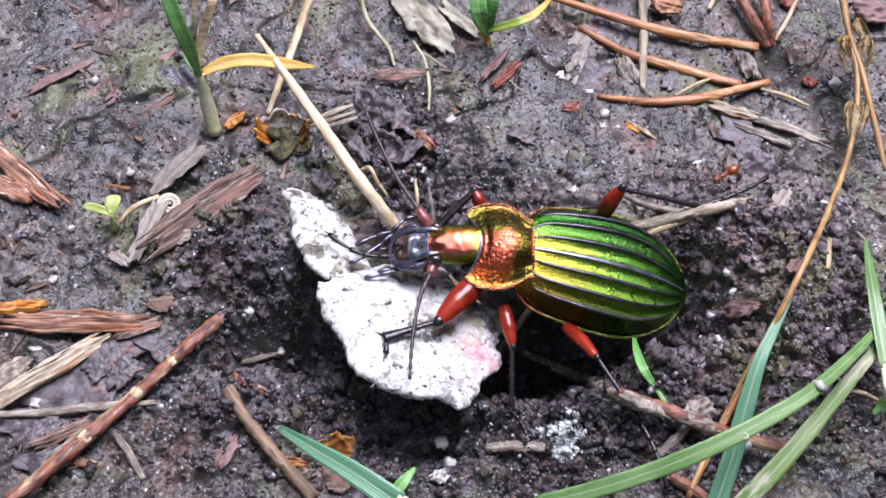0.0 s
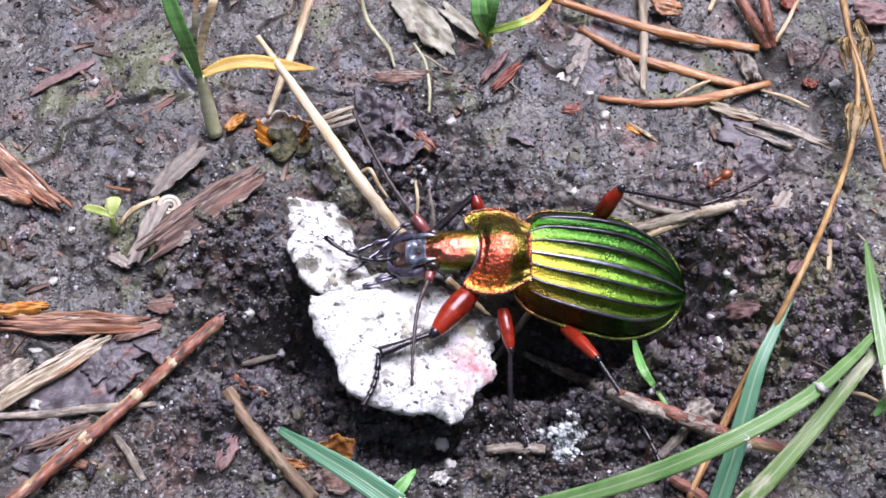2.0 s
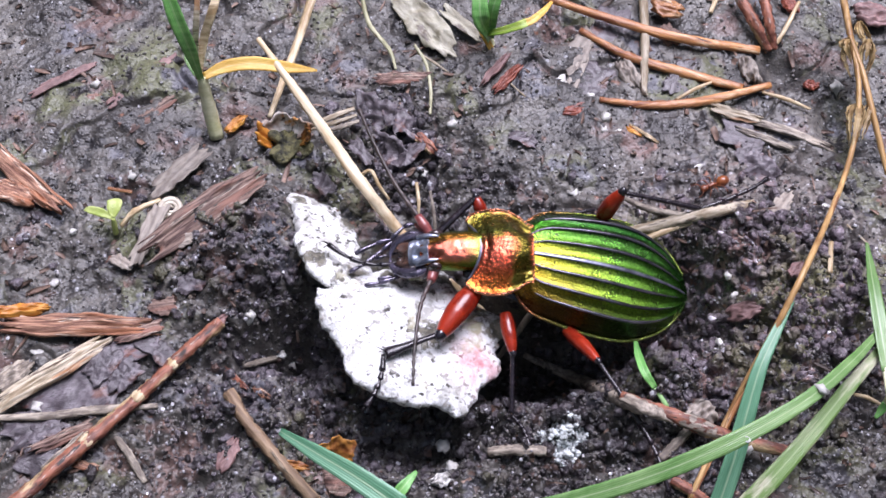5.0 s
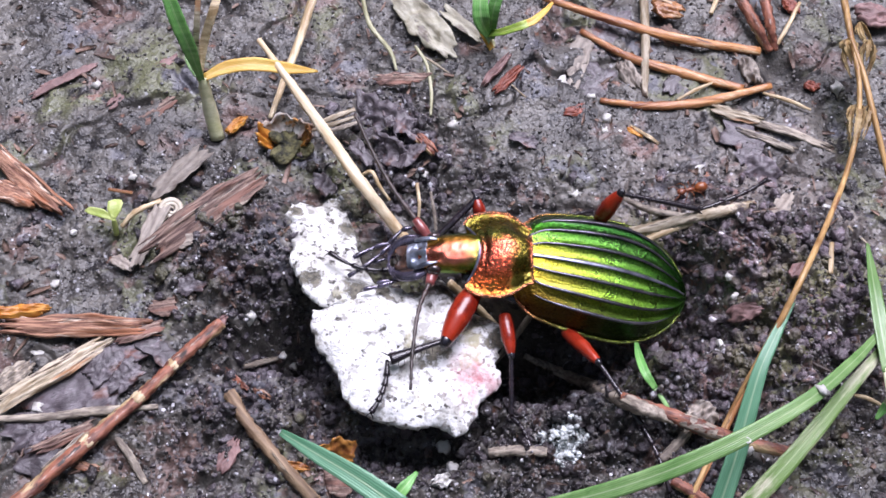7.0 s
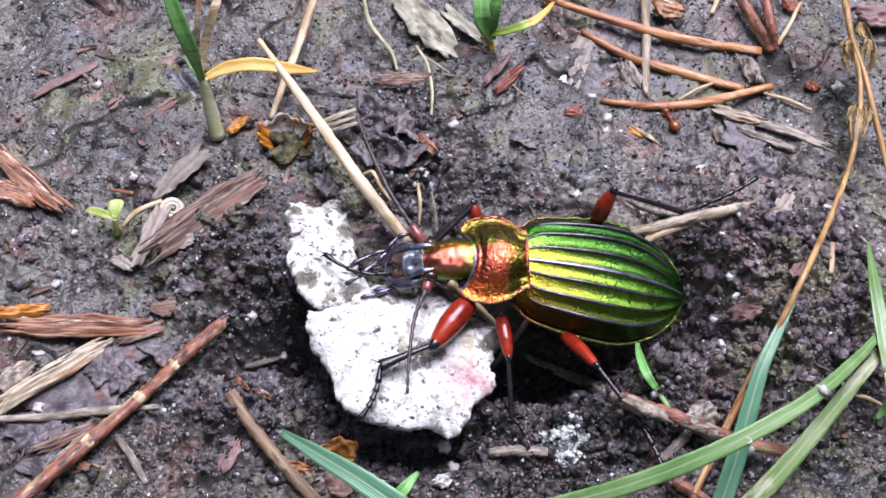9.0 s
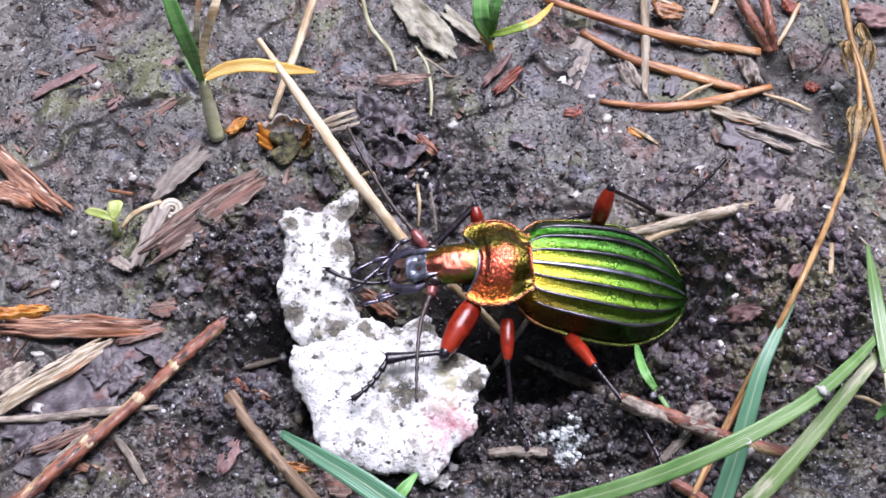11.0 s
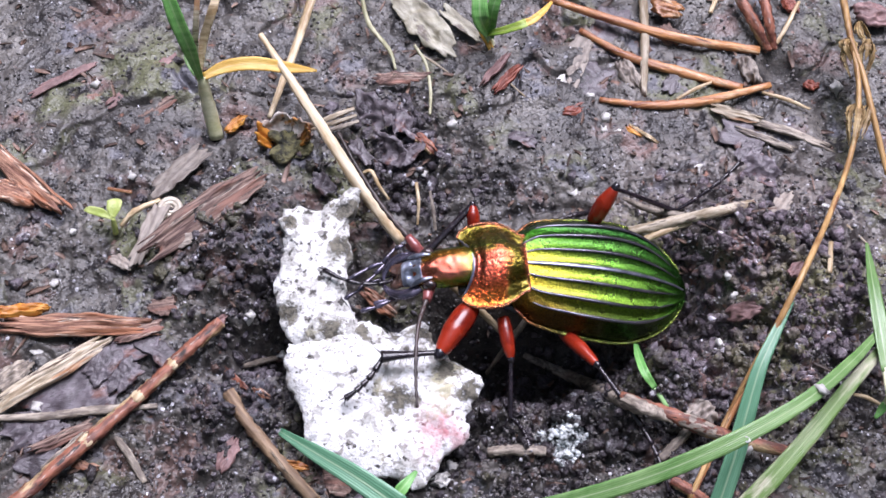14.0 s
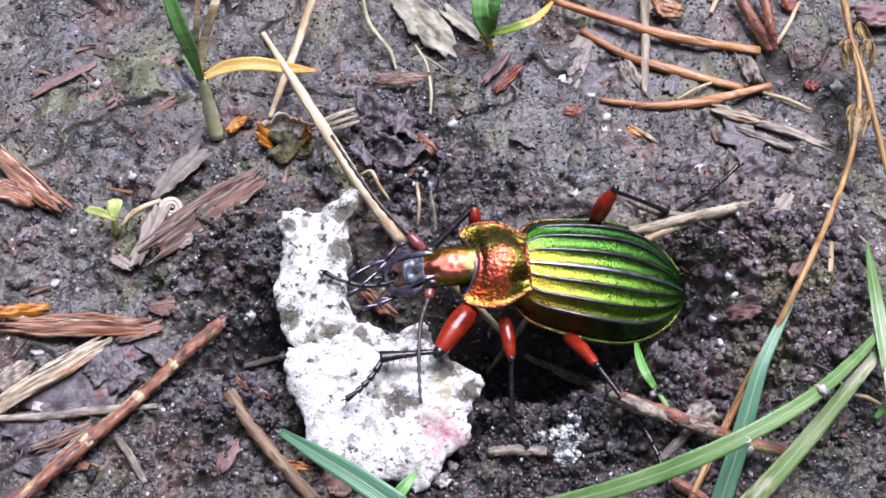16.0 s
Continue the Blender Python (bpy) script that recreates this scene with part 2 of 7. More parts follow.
M_FACE = mat("blue_black_chitin", (0.10, 0.11, 0.15), (0.46, 0.50, 0.62), 1300, 0.30, metal=0.8, bump=0.6, bscale=3200, coat=0.4, bdist=0.09)[0]
M_BASEJOINT = mat("dull_red_chitin", (0.16, 0.035, 0.035), (0.34, 0.11, 0.10), 900, 0.3, bump=0.25, bscale=5000, coat=0.3, bdist=0.05)[0]
M_LONGSTRAW = mat("bright_straw", (0.50, 0.35, 0.19), (0.86, 0.74, 0.54), 1300, 0.42, bump=0.4, stretch=(0.12, 1.6, 1.6),
                  spots=[((0.42, 0.19, 0.09), 500, 0.62)])[0]
M_FEELER = mat("brown_black_feeler", (0.022, 0.015, 0.014), (0.070, 0.048, 0.044), 900, 0.4, bump=0.2)[0]
M_EYE = mat("dark_eye", (0.015, 0.012, 0.012), (0.05, 0.03, 0.03), 900, 0.15, bump=0.1, coat=0.6)[0]
M_ANT = mat("amber_ant", (0.17, 0.045, 0.015), (0.32, 0.10, 0.03), 900, 0.3, bump=0.1, coat=0.3)[0]
M_ANTRED = mat("brown_ant", (0.11, 0.03, 0.014), (0.24, 0.07, 0.03), 900, 0.35, bump=0.1, coat=0.2)[0]


def chunk_material(name, grey, dark, light, pale, dirty):
    m, n, l, b, mix, ramp, nz, tc = mat(name, light, pale, 300, 0.75, bump=0.9, bscale=2400, bdist=0.22,
                                        spots=[((0.48, 0.47, 0.44), 800, grey), ((0.30, 0.29, 0.27), 1700, grey + 0.03), ((0.05, 0.045, 0.04), 1500, dark), ((0.30, 0.28, 0.26), 3400, 0.585), ((0.46, 0.43, 0.30), 300, 0.62)])
    src = b.inputs["Base Color"].links[0].from_socket
    gap = n.new("ShaderNodeVectorMath")
    gap.operation = "DISTANCE"
    gap.inputs[1].default_value = (0.00443, -0.00494, 0.00040)
    l.new(tc.outputs["Object"], gap.inputs[0])
    near = ramp(gap.outputs["Value"], 2.6 * MM, 0.3 * MM)
    spot = n.new("ShaderNodeMath")
    spot.operation = "MULTIPLY"
    l.new(near, spot.inputs[0])
    l.new(ramp(nz(700), 0.4, 0.6), spot.inputs[1])
    stained = mix(spot.outputs[0], src, (0.50, 0.20, 0.22))
    crumbled = mix(ramp(nz(1500, 4), 0.42, 0.58), (0.022, 0.020, 0.015), (0.17, 0.155, 0.12))
    for place, reach in dirty:
        pit = n.new("ShaderNodeVectorMath")
        pit.operation = "DISTANCE"
        pit.inputs[1].default_value = place
        l.new(tc.outputs["Object"], pit.inputs[0])
        dirt = n.new("ShaderNodeMath")
        dirt.operation = "MULTIPLY_ADD"
        dirt.inputs[1].default_value = 2.2
        l.new(nz(1500, 8, 0.75), dirt.inputs[0])
        l.new(ramp(pit.outputs["Value"], reach * 1.5 * MM, 0.0), dirt.inputs[2])
        stained = mix(ramp(dirt.outputs[0], 1.56, 1.80), stained, crumbled)
    l.new(stained, b.inputs["Base Color"])
    return m


def iridescent(name, front, rear, edge, x0, x1, y0, y1, rough=0.17, mid=None, bump=1.0, depth=0.16, off=0.0, wobble=0.0, grain_size=7000):
    """Metallic cuticle whose hue runs along the body and changes towards the side margins; grainy relief."""
    m, n, l, b, mix, ramp, nz, tc = mat(name, front, rear, 900, rough, metal=0.95, bump=bump, bscale=grain_size, rough2=rough + 0.08, bdist=depth)
    sep = n.new("ShaderNodeSeparateXYZ")
    l.new(tc.outputs["Object"], sep.inputs[0])

    def op(kind, a, c, d=None):
        x = n.new("ShaderNodeMath")
        x.operation = kind
        for sock, v in zip(x.inputs, (a, c, d)):
            if isinstance(v, (float, int)):
                sock.default_value = v
            elif v is not None:
                l.new(v, sock)
        return x.outputs[0]

    shift = op("SUBTRACT", nz(450, 4), 0.5)
    x = op("MULTIPLY_ADD", shift, abs(x1 - x0) * 0.6 * MM, sep.outputs[0])
    along = ramp(x, x0 * MM, x1 * MM)
    side = op("ABSOLUTE", op("SUBTRACT", sep.outputs[1], off * MM), None)
    side = op("MULTIPLY_ADD", shift, wobble * MM, side)
    margin = op("MULTIPLY_ADD", shift, wobble * MM, op("ABSOLUTE", sep.outputs[1], None))
    col = mix(along, front, rear)
    if mid:
        col = mix(ramp(side, mid[0] * MM, mid[1] * MM), col, mix(along, mid[2], rear))
    col = mix(ramp(margin, y0 * MM, y1 * MM), col, edge)
    grain = mix(ramp(nz(2600, 3), 0.35, 0.65), col, tuple(c * 0.35 for c in rear))
    l.new(mix(0.28, col, grain), b.inputs["Base Color"])
    b.inputs["Coat Weight"].default_value, b.inputs["Coat Roughness"].default_value = 0.25, 0.12
    return m


M_CHUNK = chunk_material("white_crust", 0.55, 0.60, (0.64, 0.635, 0.62), (0.84, 0.84, 0.84), [((0.00180, -0.00274, 0.00060), 1.5), ((-0.00053, 0.00157, 0.00060), 0.8), ((0.00157, 0.00149, 0.00060), 1.1), ((0.00338, 0.00149, 0.00060), 1.3), ((0.00488, -0.00071, 0.00060), 1.2), ((0.00607, -0.00232, 0.00060), 1.2)])
M_ARM = chunk_material("mottled_white_crust", 0.52, 0.565, (0.52, 0.51, 0.47), (0.84, 0.84, 0.83), [((0.00223, 0.00673, 0.00060), 1.3), ((0.00214, 0.00418, 0.00060), 1.2), ((-0.00096, -0.00024, 0.00060), 1.1), ((0.00172, -0.00156, 0.00060), 1.2), ((-0.00128, 0.00593, 0.00060), 0.8)])


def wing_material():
    """Granular metallic wing case: gold to copper left, green right and rear; dark reflections painted into flanks and
    tail.
    """
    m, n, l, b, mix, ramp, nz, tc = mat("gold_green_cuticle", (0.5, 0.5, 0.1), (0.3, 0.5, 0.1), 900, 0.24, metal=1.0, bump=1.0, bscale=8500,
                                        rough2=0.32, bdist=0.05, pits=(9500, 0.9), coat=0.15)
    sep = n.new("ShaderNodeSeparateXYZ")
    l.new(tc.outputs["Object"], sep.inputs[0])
    # side-to-side hue paints in the colour shift with viewing angle
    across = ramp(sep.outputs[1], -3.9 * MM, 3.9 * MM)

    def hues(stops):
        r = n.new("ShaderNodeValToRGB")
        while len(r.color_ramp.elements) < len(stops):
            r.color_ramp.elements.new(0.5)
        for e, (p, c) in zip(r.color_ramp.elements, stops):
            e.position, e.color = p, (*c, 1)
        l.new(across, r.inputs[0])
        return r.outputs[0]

    # dark outer stops stand for dark surroundings mirrored in the flanks
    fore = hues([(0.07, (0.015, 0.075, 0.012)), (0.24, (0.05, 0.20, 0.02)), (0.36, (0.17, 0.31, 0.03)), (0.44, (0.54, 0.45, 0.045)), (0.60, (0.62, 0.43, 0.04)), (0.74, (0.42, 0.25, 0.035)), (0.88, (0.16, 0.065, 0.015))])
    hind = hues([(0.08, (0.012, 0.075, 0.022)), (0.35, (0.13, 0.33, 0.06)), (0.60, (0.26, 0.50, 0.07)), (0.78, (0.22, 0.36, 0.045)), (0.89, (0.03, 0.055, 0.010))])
    shift = n.new("ShaderNodeMath")
    shift.operation = "MULTIPLY_ADD"
    l.new(nz(500, 4), shift.inputs[0])
    shift.inputs[1].default_value = 3.0 * MM
    l.new(sep.outputs[0], shift.inputs[2])
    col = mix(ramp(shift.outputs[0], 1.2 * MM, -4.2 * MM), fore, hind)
    # tail darkened by colour in place of the dark ground it mirrors
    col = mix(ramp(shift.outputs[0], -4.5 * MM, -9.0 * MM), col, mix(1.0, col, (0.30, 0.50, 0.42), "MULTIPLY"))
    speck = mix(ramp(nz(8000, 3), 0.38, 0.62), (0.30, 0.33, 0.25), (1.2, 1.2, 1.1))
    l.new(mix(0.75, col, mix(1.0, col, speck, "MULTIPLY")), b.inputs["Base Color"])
    return m


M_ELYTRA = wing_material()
M_RIB = mat("violet_black_cuticle", (0.04, 0.036, 0.046), (0.15, 0.14, 0.17), 1200, 0.24, metal=0.75, bump=0.3, bscale=5000, bdist=0.04, spec=0.8, coat=0.2)[0]
M_SEAM = mat("violet_grey_cuticle", (0.11, 0.11, 0.15), (0.30, 0.30, 0.38), 1200, 0.30, metal=0.8, bump=0.3, bscale=5000, bdist=0.05)[0]


def shield_material():
    """Neck shield: red-copper middle, orange left side, olive right side and rear, granular gloss."""
    m, n, l, b, mix, ramp, nz, tc = mat("coppery_cuticle", (0.6, 0.2, 0.1), (0.3, 0.2, 0.05), 900, 0.22, metal=1.0, bump=0.9, bscale=8500,
                                        rough2=0.32, bdist=0.045, coat=0.12, pits=(6500, 0.9))
    sep = n.new("ShaderNodeSeparateXYZ")
    l.new(tc.outputs["Object"], sep.inputs[0])
    drift = n.new("ShaderNodeMath")
    drift.operation = "MULTIPLY_ADD"
    l.new(nz(520, 5), drift.inputs[0])
    drift.inputs[1].default_value = 1.8 * MM
    l.new(sep.outputs[1], drift.inputs[2])
    r = n.new("ShaderNodeValToRGB")
    # one-sided olive paints in dark reflections and the viewing-angle hue
    stops = [(0.03, (0.56, 0.18, 0.10)), (0.12, (0.24, 0.18, 0.05)), (0.33, (0.15, 0.17, 0.04)), (0.42, (0.54, 0.15, 0.08)),
             (0.56, (0.76, 0.17, 0.11)), (0.74, (0.76, 0.15, 0.06)), (0.88, (0.80, 0.20, 0.045)), (1.0, (0.70, 0.20, 0.04))]
    while len(r.color_ramp.elements) < len(stops):
        r.color_ramp.elements.new(0.5)
    for e, (p, c) in zip(r.color_ramp.elements, stops):
        e.position, e.color = p, (*c, 1)
    l.new(ramp(drift.outputs[0], -2.0 * MM, 3.8 * MM), r.inputs[0])
    back = n.new("ShaderNodeMath")
    back.operation = "MULTIPLY_ADD"
    l.new(nz(700, 4), back.inputs[0])
    back.inputs[1].default_value = 1.2 * MM
    l.new(sep.outputs[0], back.inputs[2])
    col = mix(ramp(nz(420, 4), 0.54, 0.64), r.outputs[0], (0.22, 0.19, 0.035))
    col = mix(ramp(back.outputs[0], 2.0 * MM, 1.3 * MM), col, (0.22, 0.18, 0.035))
    col = mix(ramp(back.outputs[0], 0.85 * MM, 0.55 * MM), col, (0.62, 0.22, 0.09))
    speck = mix(ramp(nz(6000, 3), 0.36, 0.60), (0.25, 0.22, 0.20), (1.2, 1.15, 1.1))
    l.new(mix(0.6, col, mix(1.0, col, speck, "MULTIPLY")), b.inputs["Base Color"])
    return m


M_PRONOTUM = shield_material()
M_HEAD = iridescent("red_gold_cuticle", (0.60, 0.16, 0.11), (0.13, 0.19, 0.025), (0.12, 0.20, 0.03), 1.1, 0.0, 0.95, 1.3, 0.16,
                    mid=(0.45, 0.95, (0.54, 0.25, 0.045)), bump=0.8, depth=0.05, off=0.25, wobble=1.5, grain_size=7500)
M_JAW = mat("violet_black_jaw", (0.030, 0.026, 0.036), (0.15, 0.13, 0.19), 900, 0.22, metal=0.6, bump=0.3, bscale=3600, coat=0.6, bdist=0.06, spec=0.8)[0]
M_LIP = mat("brown_horny_lip", (0.020, 0.012, 0.010), (0.085, 0.045, 0.035), 900, 0.2, bump=0.6, bscale=2600, coat=0.6, bdist=0.10,
            spots=[((0.42, 0.19, 0.09), 1300, 0.64)])[0]
M_RIM = iridescent("copper_margin", (0.66, 0.23, 0.12), (0.30, 0.36, 0.08), (0.66, 0.30, 0.12), -0.5, -3.5, 5, 9, 0.18)

# ---- building tools ----


def part(name, bm, material, parent=None, label="", smooth=True):
    """One mesh object out of a bmesh in millimetres."""
    for v in bm.verts:
        v.co *= MM
    bmesh.ops.recalc_face_normals(bm, faces=bm.faces)
    for f in bm.faces:
        f.smooth = smooth
    me = bpy.data.meshes.new(name)
    bm.to_mesh(me)
    bm.free()
    me.materials.append(material)
    ob = new(name, me)
    if parent is not None:
        ob.parent = parent
    if label:
        ob["label"] = label
    return ob


def empty(name):
    ob = new(name)
    ob.empty_display_size = 0.002
    return ob


def spline(pts, k=6):
    """Catmull-Rom through the points."""
    p = [Vector(q) for q in pts]
    p = [p[0] * 2 - p[1]] + p + [p[-1] * 2 - p[-2]]
    out = []
    for i in range(1, len(p) - 2):
        a, b, c, d = p[i - 1:i + 3]
        for j in range(k):
            t = j / k
            out.append(0.5 * (2 * b + (c - a) * t + (2 * a - 5 * b + 4 * c - d) * t * t + (3 * b - a - 3 * c + d) * t ** 3))
    return out + [p[-2]]


def lerp_list(vals, n):
    return np.interp(np.linspace(0, 1, n), np.linspace(0, 1, len(vals)), vals)


def loft(bm, rings, caps=True):
    vs = [[bm.verts.new(q) for q in r] for r in rings]
    n = len(vs[0])
    for a, b in zip(vs, vs[1:]):
        for i in range(n):
            bm.faces.new((a[i], a[(i + 1) % n], b[(i + 1) % n], b[i]))
    if caps:
        bm.faces.new(vs[0][::-1])
        bm.faces.new(vs[-1])


def tube(bm, pts, radii, n=8, k=6, flat=1.0, rough=0.0, seed=0, up=(0, -0.3, 1)):
    c = spline(pts, k)
    rs = lerp_list(radii, len(c))
    rnd = random.Random(seed)
    rings = []
    for i, p in enumerate(c):
        t = (c[min(i + 1, len(c) - 1)] - c[max(i - 1, 0)]).normalized()
        side = t.cross(Vector(up)).normalized()
        nrm = side.cross(t)
        rings.append([p + (side * math.cos(a) + nrm * math.sin(a) * flat) * rs[i] * (1 + rnd.uniform(-rough, rough))
                      for a in (2 * math.pi * j / n for j in range(n))])
    loft(bm, rings)


def ribbon(bm, pts, widths, thick=0.12, fold=0.3, k=8, up=(0, -0.4, 1), wave=0.0, seed=0):
    """A grass blade: keeled cross-section with thickness, tapering along a curve."""
    lane = bm.verts.layers.float.get("across") or bm.verts.layers.float.new("across")
    c = spline(pts, k)
    ws = lerp_list(widths, len(c))
    rnd = random.Random(seed)
    rings = []
    for i, p in enumerate(c):
        t = (c[min(i + 1, len(c) - 1)] - c[max(i - 1, 0)]).normalized()
        side = t.cross(Vector(up)).normalized()
        nrm = side.cross(t)
        w = ws[i] / 2 * (1 + rnd.uniform(-wave, wave))
        top = [p + side * w * s + nrm * (fold * w * abs(s) + thick / 2 * (1 - 0.6 * abs(s))) for s in (-1, -0.66, -0.33, 0, 0.33, 0.66, 1)]
        low = [p + side * w * s + nrm * (fold * w * abs(s) - thick / 2 * (1 - 0.6 * abs(s))) for s in (1, 0.5, 0, -0.5, -1)]
        rings.append(top + low)
    old = len(bm.verts)
    loft(bm, rings)
    bm.verts.ensure_lookup_table()
    for i, v in enumerate(bm.verts[old:]):
        v[lane] = (-1, -0.66, -0.33, 0, 0.33, 0.66, 1, 1, 0.5, 0, -0.5, -1)[i % 12]


def ball(bm, c, r, squash=(1, 1, 1), rough=0.0, seed=0, sub=2, turn=None):
    m = bmesh.ops.create_icosphere(bm, subdivisions=sub, radius=1)
    off = Vector((seed * 3.7, seed * 1.3, 0))
    for v in m["verts"]:
        q = v.co * (1 + rough * noise.noise(v.co * 1.7 + off) * 2)
        q = Vector((q.x * squash[0], q.y * squash[1], q.z * squash[2])) * r
        if turn is not None:
            q = turn @ q
        v.co = q + Vector(c)


def chip_mesh(bm, L, W, thick, seed, jag=0.18, bend=0.0, taper=0.3, nx=26, ny=16):
    """An irregular splinter or flake along x with torn ends, rough faces and thickness."""
    rnd = random.Random(seed)
    tips = [(rnd.uniform(-1, 1), rnd.uniform(-1, 1)) for _ in range(8)]
    ends = [(tips[j * 7 // ny][0] + rnd.uniform(-0.3, 0.3), tips[(j * 7 // ny + 3) % 8][1] + rnd.uniform(-0.3, 0.3)) for j in range(ny + 1)]
    off = Vector((seed * 5.1, seed * 2.3, 0))
    grid = []
    for s in (1, -1):
        g = []
        for i in range(nx + 1):
            u = i / nx
            row = []
            prof = 1 - taper * abs(2 * u - 1) ** 2.2
            for j in range(ny + 1):
                v = 2 * j / ny - 1
                x = (u - 0.5) * L + (ends[j][0] * (1 - u) ** 6 + ends[j][1] * u ** 6) * jag * L * 0.5
                y = v * W / 2 * prof * (1 + 0.28 * noise.noise(Vector((u * 5, v * 2, 0)) + off)) + W * 0.12 * noise.noise(Vector((u * 3, 9, 0)) + off)
                edge = 1 - 0.75 * max(abs(v) ** 4, abs(2 * u - 1) ** 8)
                z = s * thick / 2 * edge + thick * 0.5 * noise.noise(Vector((u * 4, v * 4, 0)) + off) + bend * (4 * (u - 0.5) ** 2) * L
                z += thick * 0.22 * noise.noise(Vector((u * 6, v * 14, s)) + off)
                z += s * edge * thick * (0.45 * noise.noise(Vector((u * 1.6, v * 5 * W ** 0.5, 7)) + off) + 0.25 * noise.noise(Vector((u * 3.5, v * 11 * W ** 0.5, 9)) + off))
                row.append(bm.verts.new((x, y, z)))
            g.append(row)
        grid.append(g)
    t, b = grid
    for i in range(nx):
        for j in range(ny):
            bm.faces.new((t[i][j], t[i + 1][j], t[i + 1][j + 1], t[i][j + 1]))
            bm.faces.new((b[i][j], b[i][j + 1], b[i + 1][j + 1], b[i + 1][j]))
    for i in range(nx):
        for j in (0, ny):
            bm.faces.new((t[i][j], t[i + 1][j], b[i + 1][j], b[i][j]))
    for j in range(ny):
        for i in (0, nx):
            bm.faces.new((t[i][j], t[i][j + 1], b[i][j + 1], b[i][j]))


def axes(p, q, lean=0.0):
    """A pose at the middle of p and q, x along them, z as upright as can be, leaned about x by degrees."""
    p, q = Vector(p), Vector(q)
    x = (q - p).normalized()
    y = Vector((0, 0, 1)).cross(x).normalized()
    m = Matrix((x, y, x.cross(y))).transposed().to_4x4()
    m.translation = (p + q) / 2 * MM
    return m @ pose(0, 0, 0, lean, 0, 0)


def chip(name, label, cat, p, q, width, thick, material, seed, lean=0, bend=0.0, jag=0.18, taper=0.3, group=""):
    bm = bmesh.new()
    chip_mesh(bm, (Vector(q) - Vector(p)).length, width, thick, seed, jag, bend, taper)
    ob = part(name, bm, material)
    ob.matrix_world = axes(p, q, lean)
    return tagged(ob, label, cat, group)


def leaf_mesh(bm, L, W, thick, seed, crumple=0.12, nx=34, ny=20):
    """A dead leaf along x: ragged torn outline, creased and curled sheet with thickness."""
    off = Vector((seed * 4.3, seed * 1.9, 0))
    fold = 1.3 * noise.noise(off + Vector((0.5, 0.2, 0.7)))
    grid = []
    for s in (1, -1):
        g = []
        for i in range(nx + 1):
            u = 2 * i / nx - 1
            row = []
            for j in range(ny + 1):
                v = 2 * j / ny - 1
                a = math.atan2(v, u)
                e = max(abs(u), abs(v)) / max(1e-6, math.hypot(u, v)) if (u or v) else 1
                rag = 1 + 0.42 * noise.noise(Vector((math.cos(a) * 1.5, math.sin(a) * 1.5, 1)) + off) + 0.22 * noise.noise(Vector((math.cos(a) * 4, math.sin(a) * 4, 2)) + off)
                k = (0.55 * e + 0.45) * rag
                x, y = u * L / 2 * k, v * W / 2 * k
                c = 1 - abs(noise.noise(Vector((x * 0.8, y * 0.9, 3)) + off)) * 2
                z = crumple * W * (0.9 * c - 0.5 + 0.5 * noise.noise(Vector((x * 1.9, y * 1.9, 5)) + off) + fold * (v * v - 0.3) * 0.8)
                z += 0.05 * noise.noise(Vector((x * 5, y * 5, 6)) + off)
                row.append(bm.verts.new((x, y, z + s * thick / 2 * (1 - 0.7 * max(abs(u), abs(v)) ** 6))))
            g.append(row)
        grid.append(g)
    t, b = grid
    for i in range(nx):
        for j in range(ny):
            bm.faces.new((t[i][j], t[i + 1][j], t[i + 1][j + 1], t[i][j + 1]))
            bm.faces.new((b[i][j], b[i][j + 1], b[i + 1][j + 1], b[i + 1][j]))
    for i in range(nx):
        for j in (0, ny):
            bm.faces.new((t[i][j], t[i + 1][j], b[i + 1][j], b[i][j]))
    for j in range(ny):
        for i in (0, nx):
            bm.faces.new((t[i][j], t[i][j + 1], b[i][j + 1], b[i][j]))


def dead_leaf(label, p, q, width, thick, material, seed, lean=0, crumple=0.12):
    bm = bmesh.new()
    leaf_mesh(bm, (Vector(q) - Vector(p)).length, width, min(thick, 0.16), seed, crumple)
    ob = part("dead_leaf", bm, material)
    ob.matrix_world = axes(p, q, lean)
    return tagged(ob, label, "dead leaf")


def rod(name, label, cat, pts, radii, material, n=8, rough=0.1, seed=0, flat=1.0, group="", k=12):
    """A straw, needle or twig lying along the points; its own origin at its middle, x along it."""
    m = axes(pts[0], pts[-1])
    inv = m.inverted()
    bm = bmesh.new()
    tube(bm, [inv @ (Vector(p) * MM) / MM for p in pts], radii, n, k, flat, rough, seed)
    ob = part(name, bm, material)
    ob.matrix_world = m
    return tagged(ob, label, cat, group)


def bare_wood(ob, pts, radii, lo, hi, material):
    """A stretch of a twig where the bark has come off."""
    inv = ob.matrix_world.inverted()
    c = spline([inv @ (Vector(p) * MM) / MM for p in pts], 8)
    r = lerp_list(radii, len(c))
    a, b = int(lo * len(c)), int(hi * len(c))
    bm = bmesh.new()
    n = b - a
    tube(bm, c[a:b:2], [q * (0.84 + 0.26 * math.sin(math.pi * k / (n - 1)) ** 0.4) for k, q in enumerate(r[a:b])], 9, 4, 0.76, 0.10, 5)
    part("bare_wood", bm, material, ob, "pale barkless stretch")


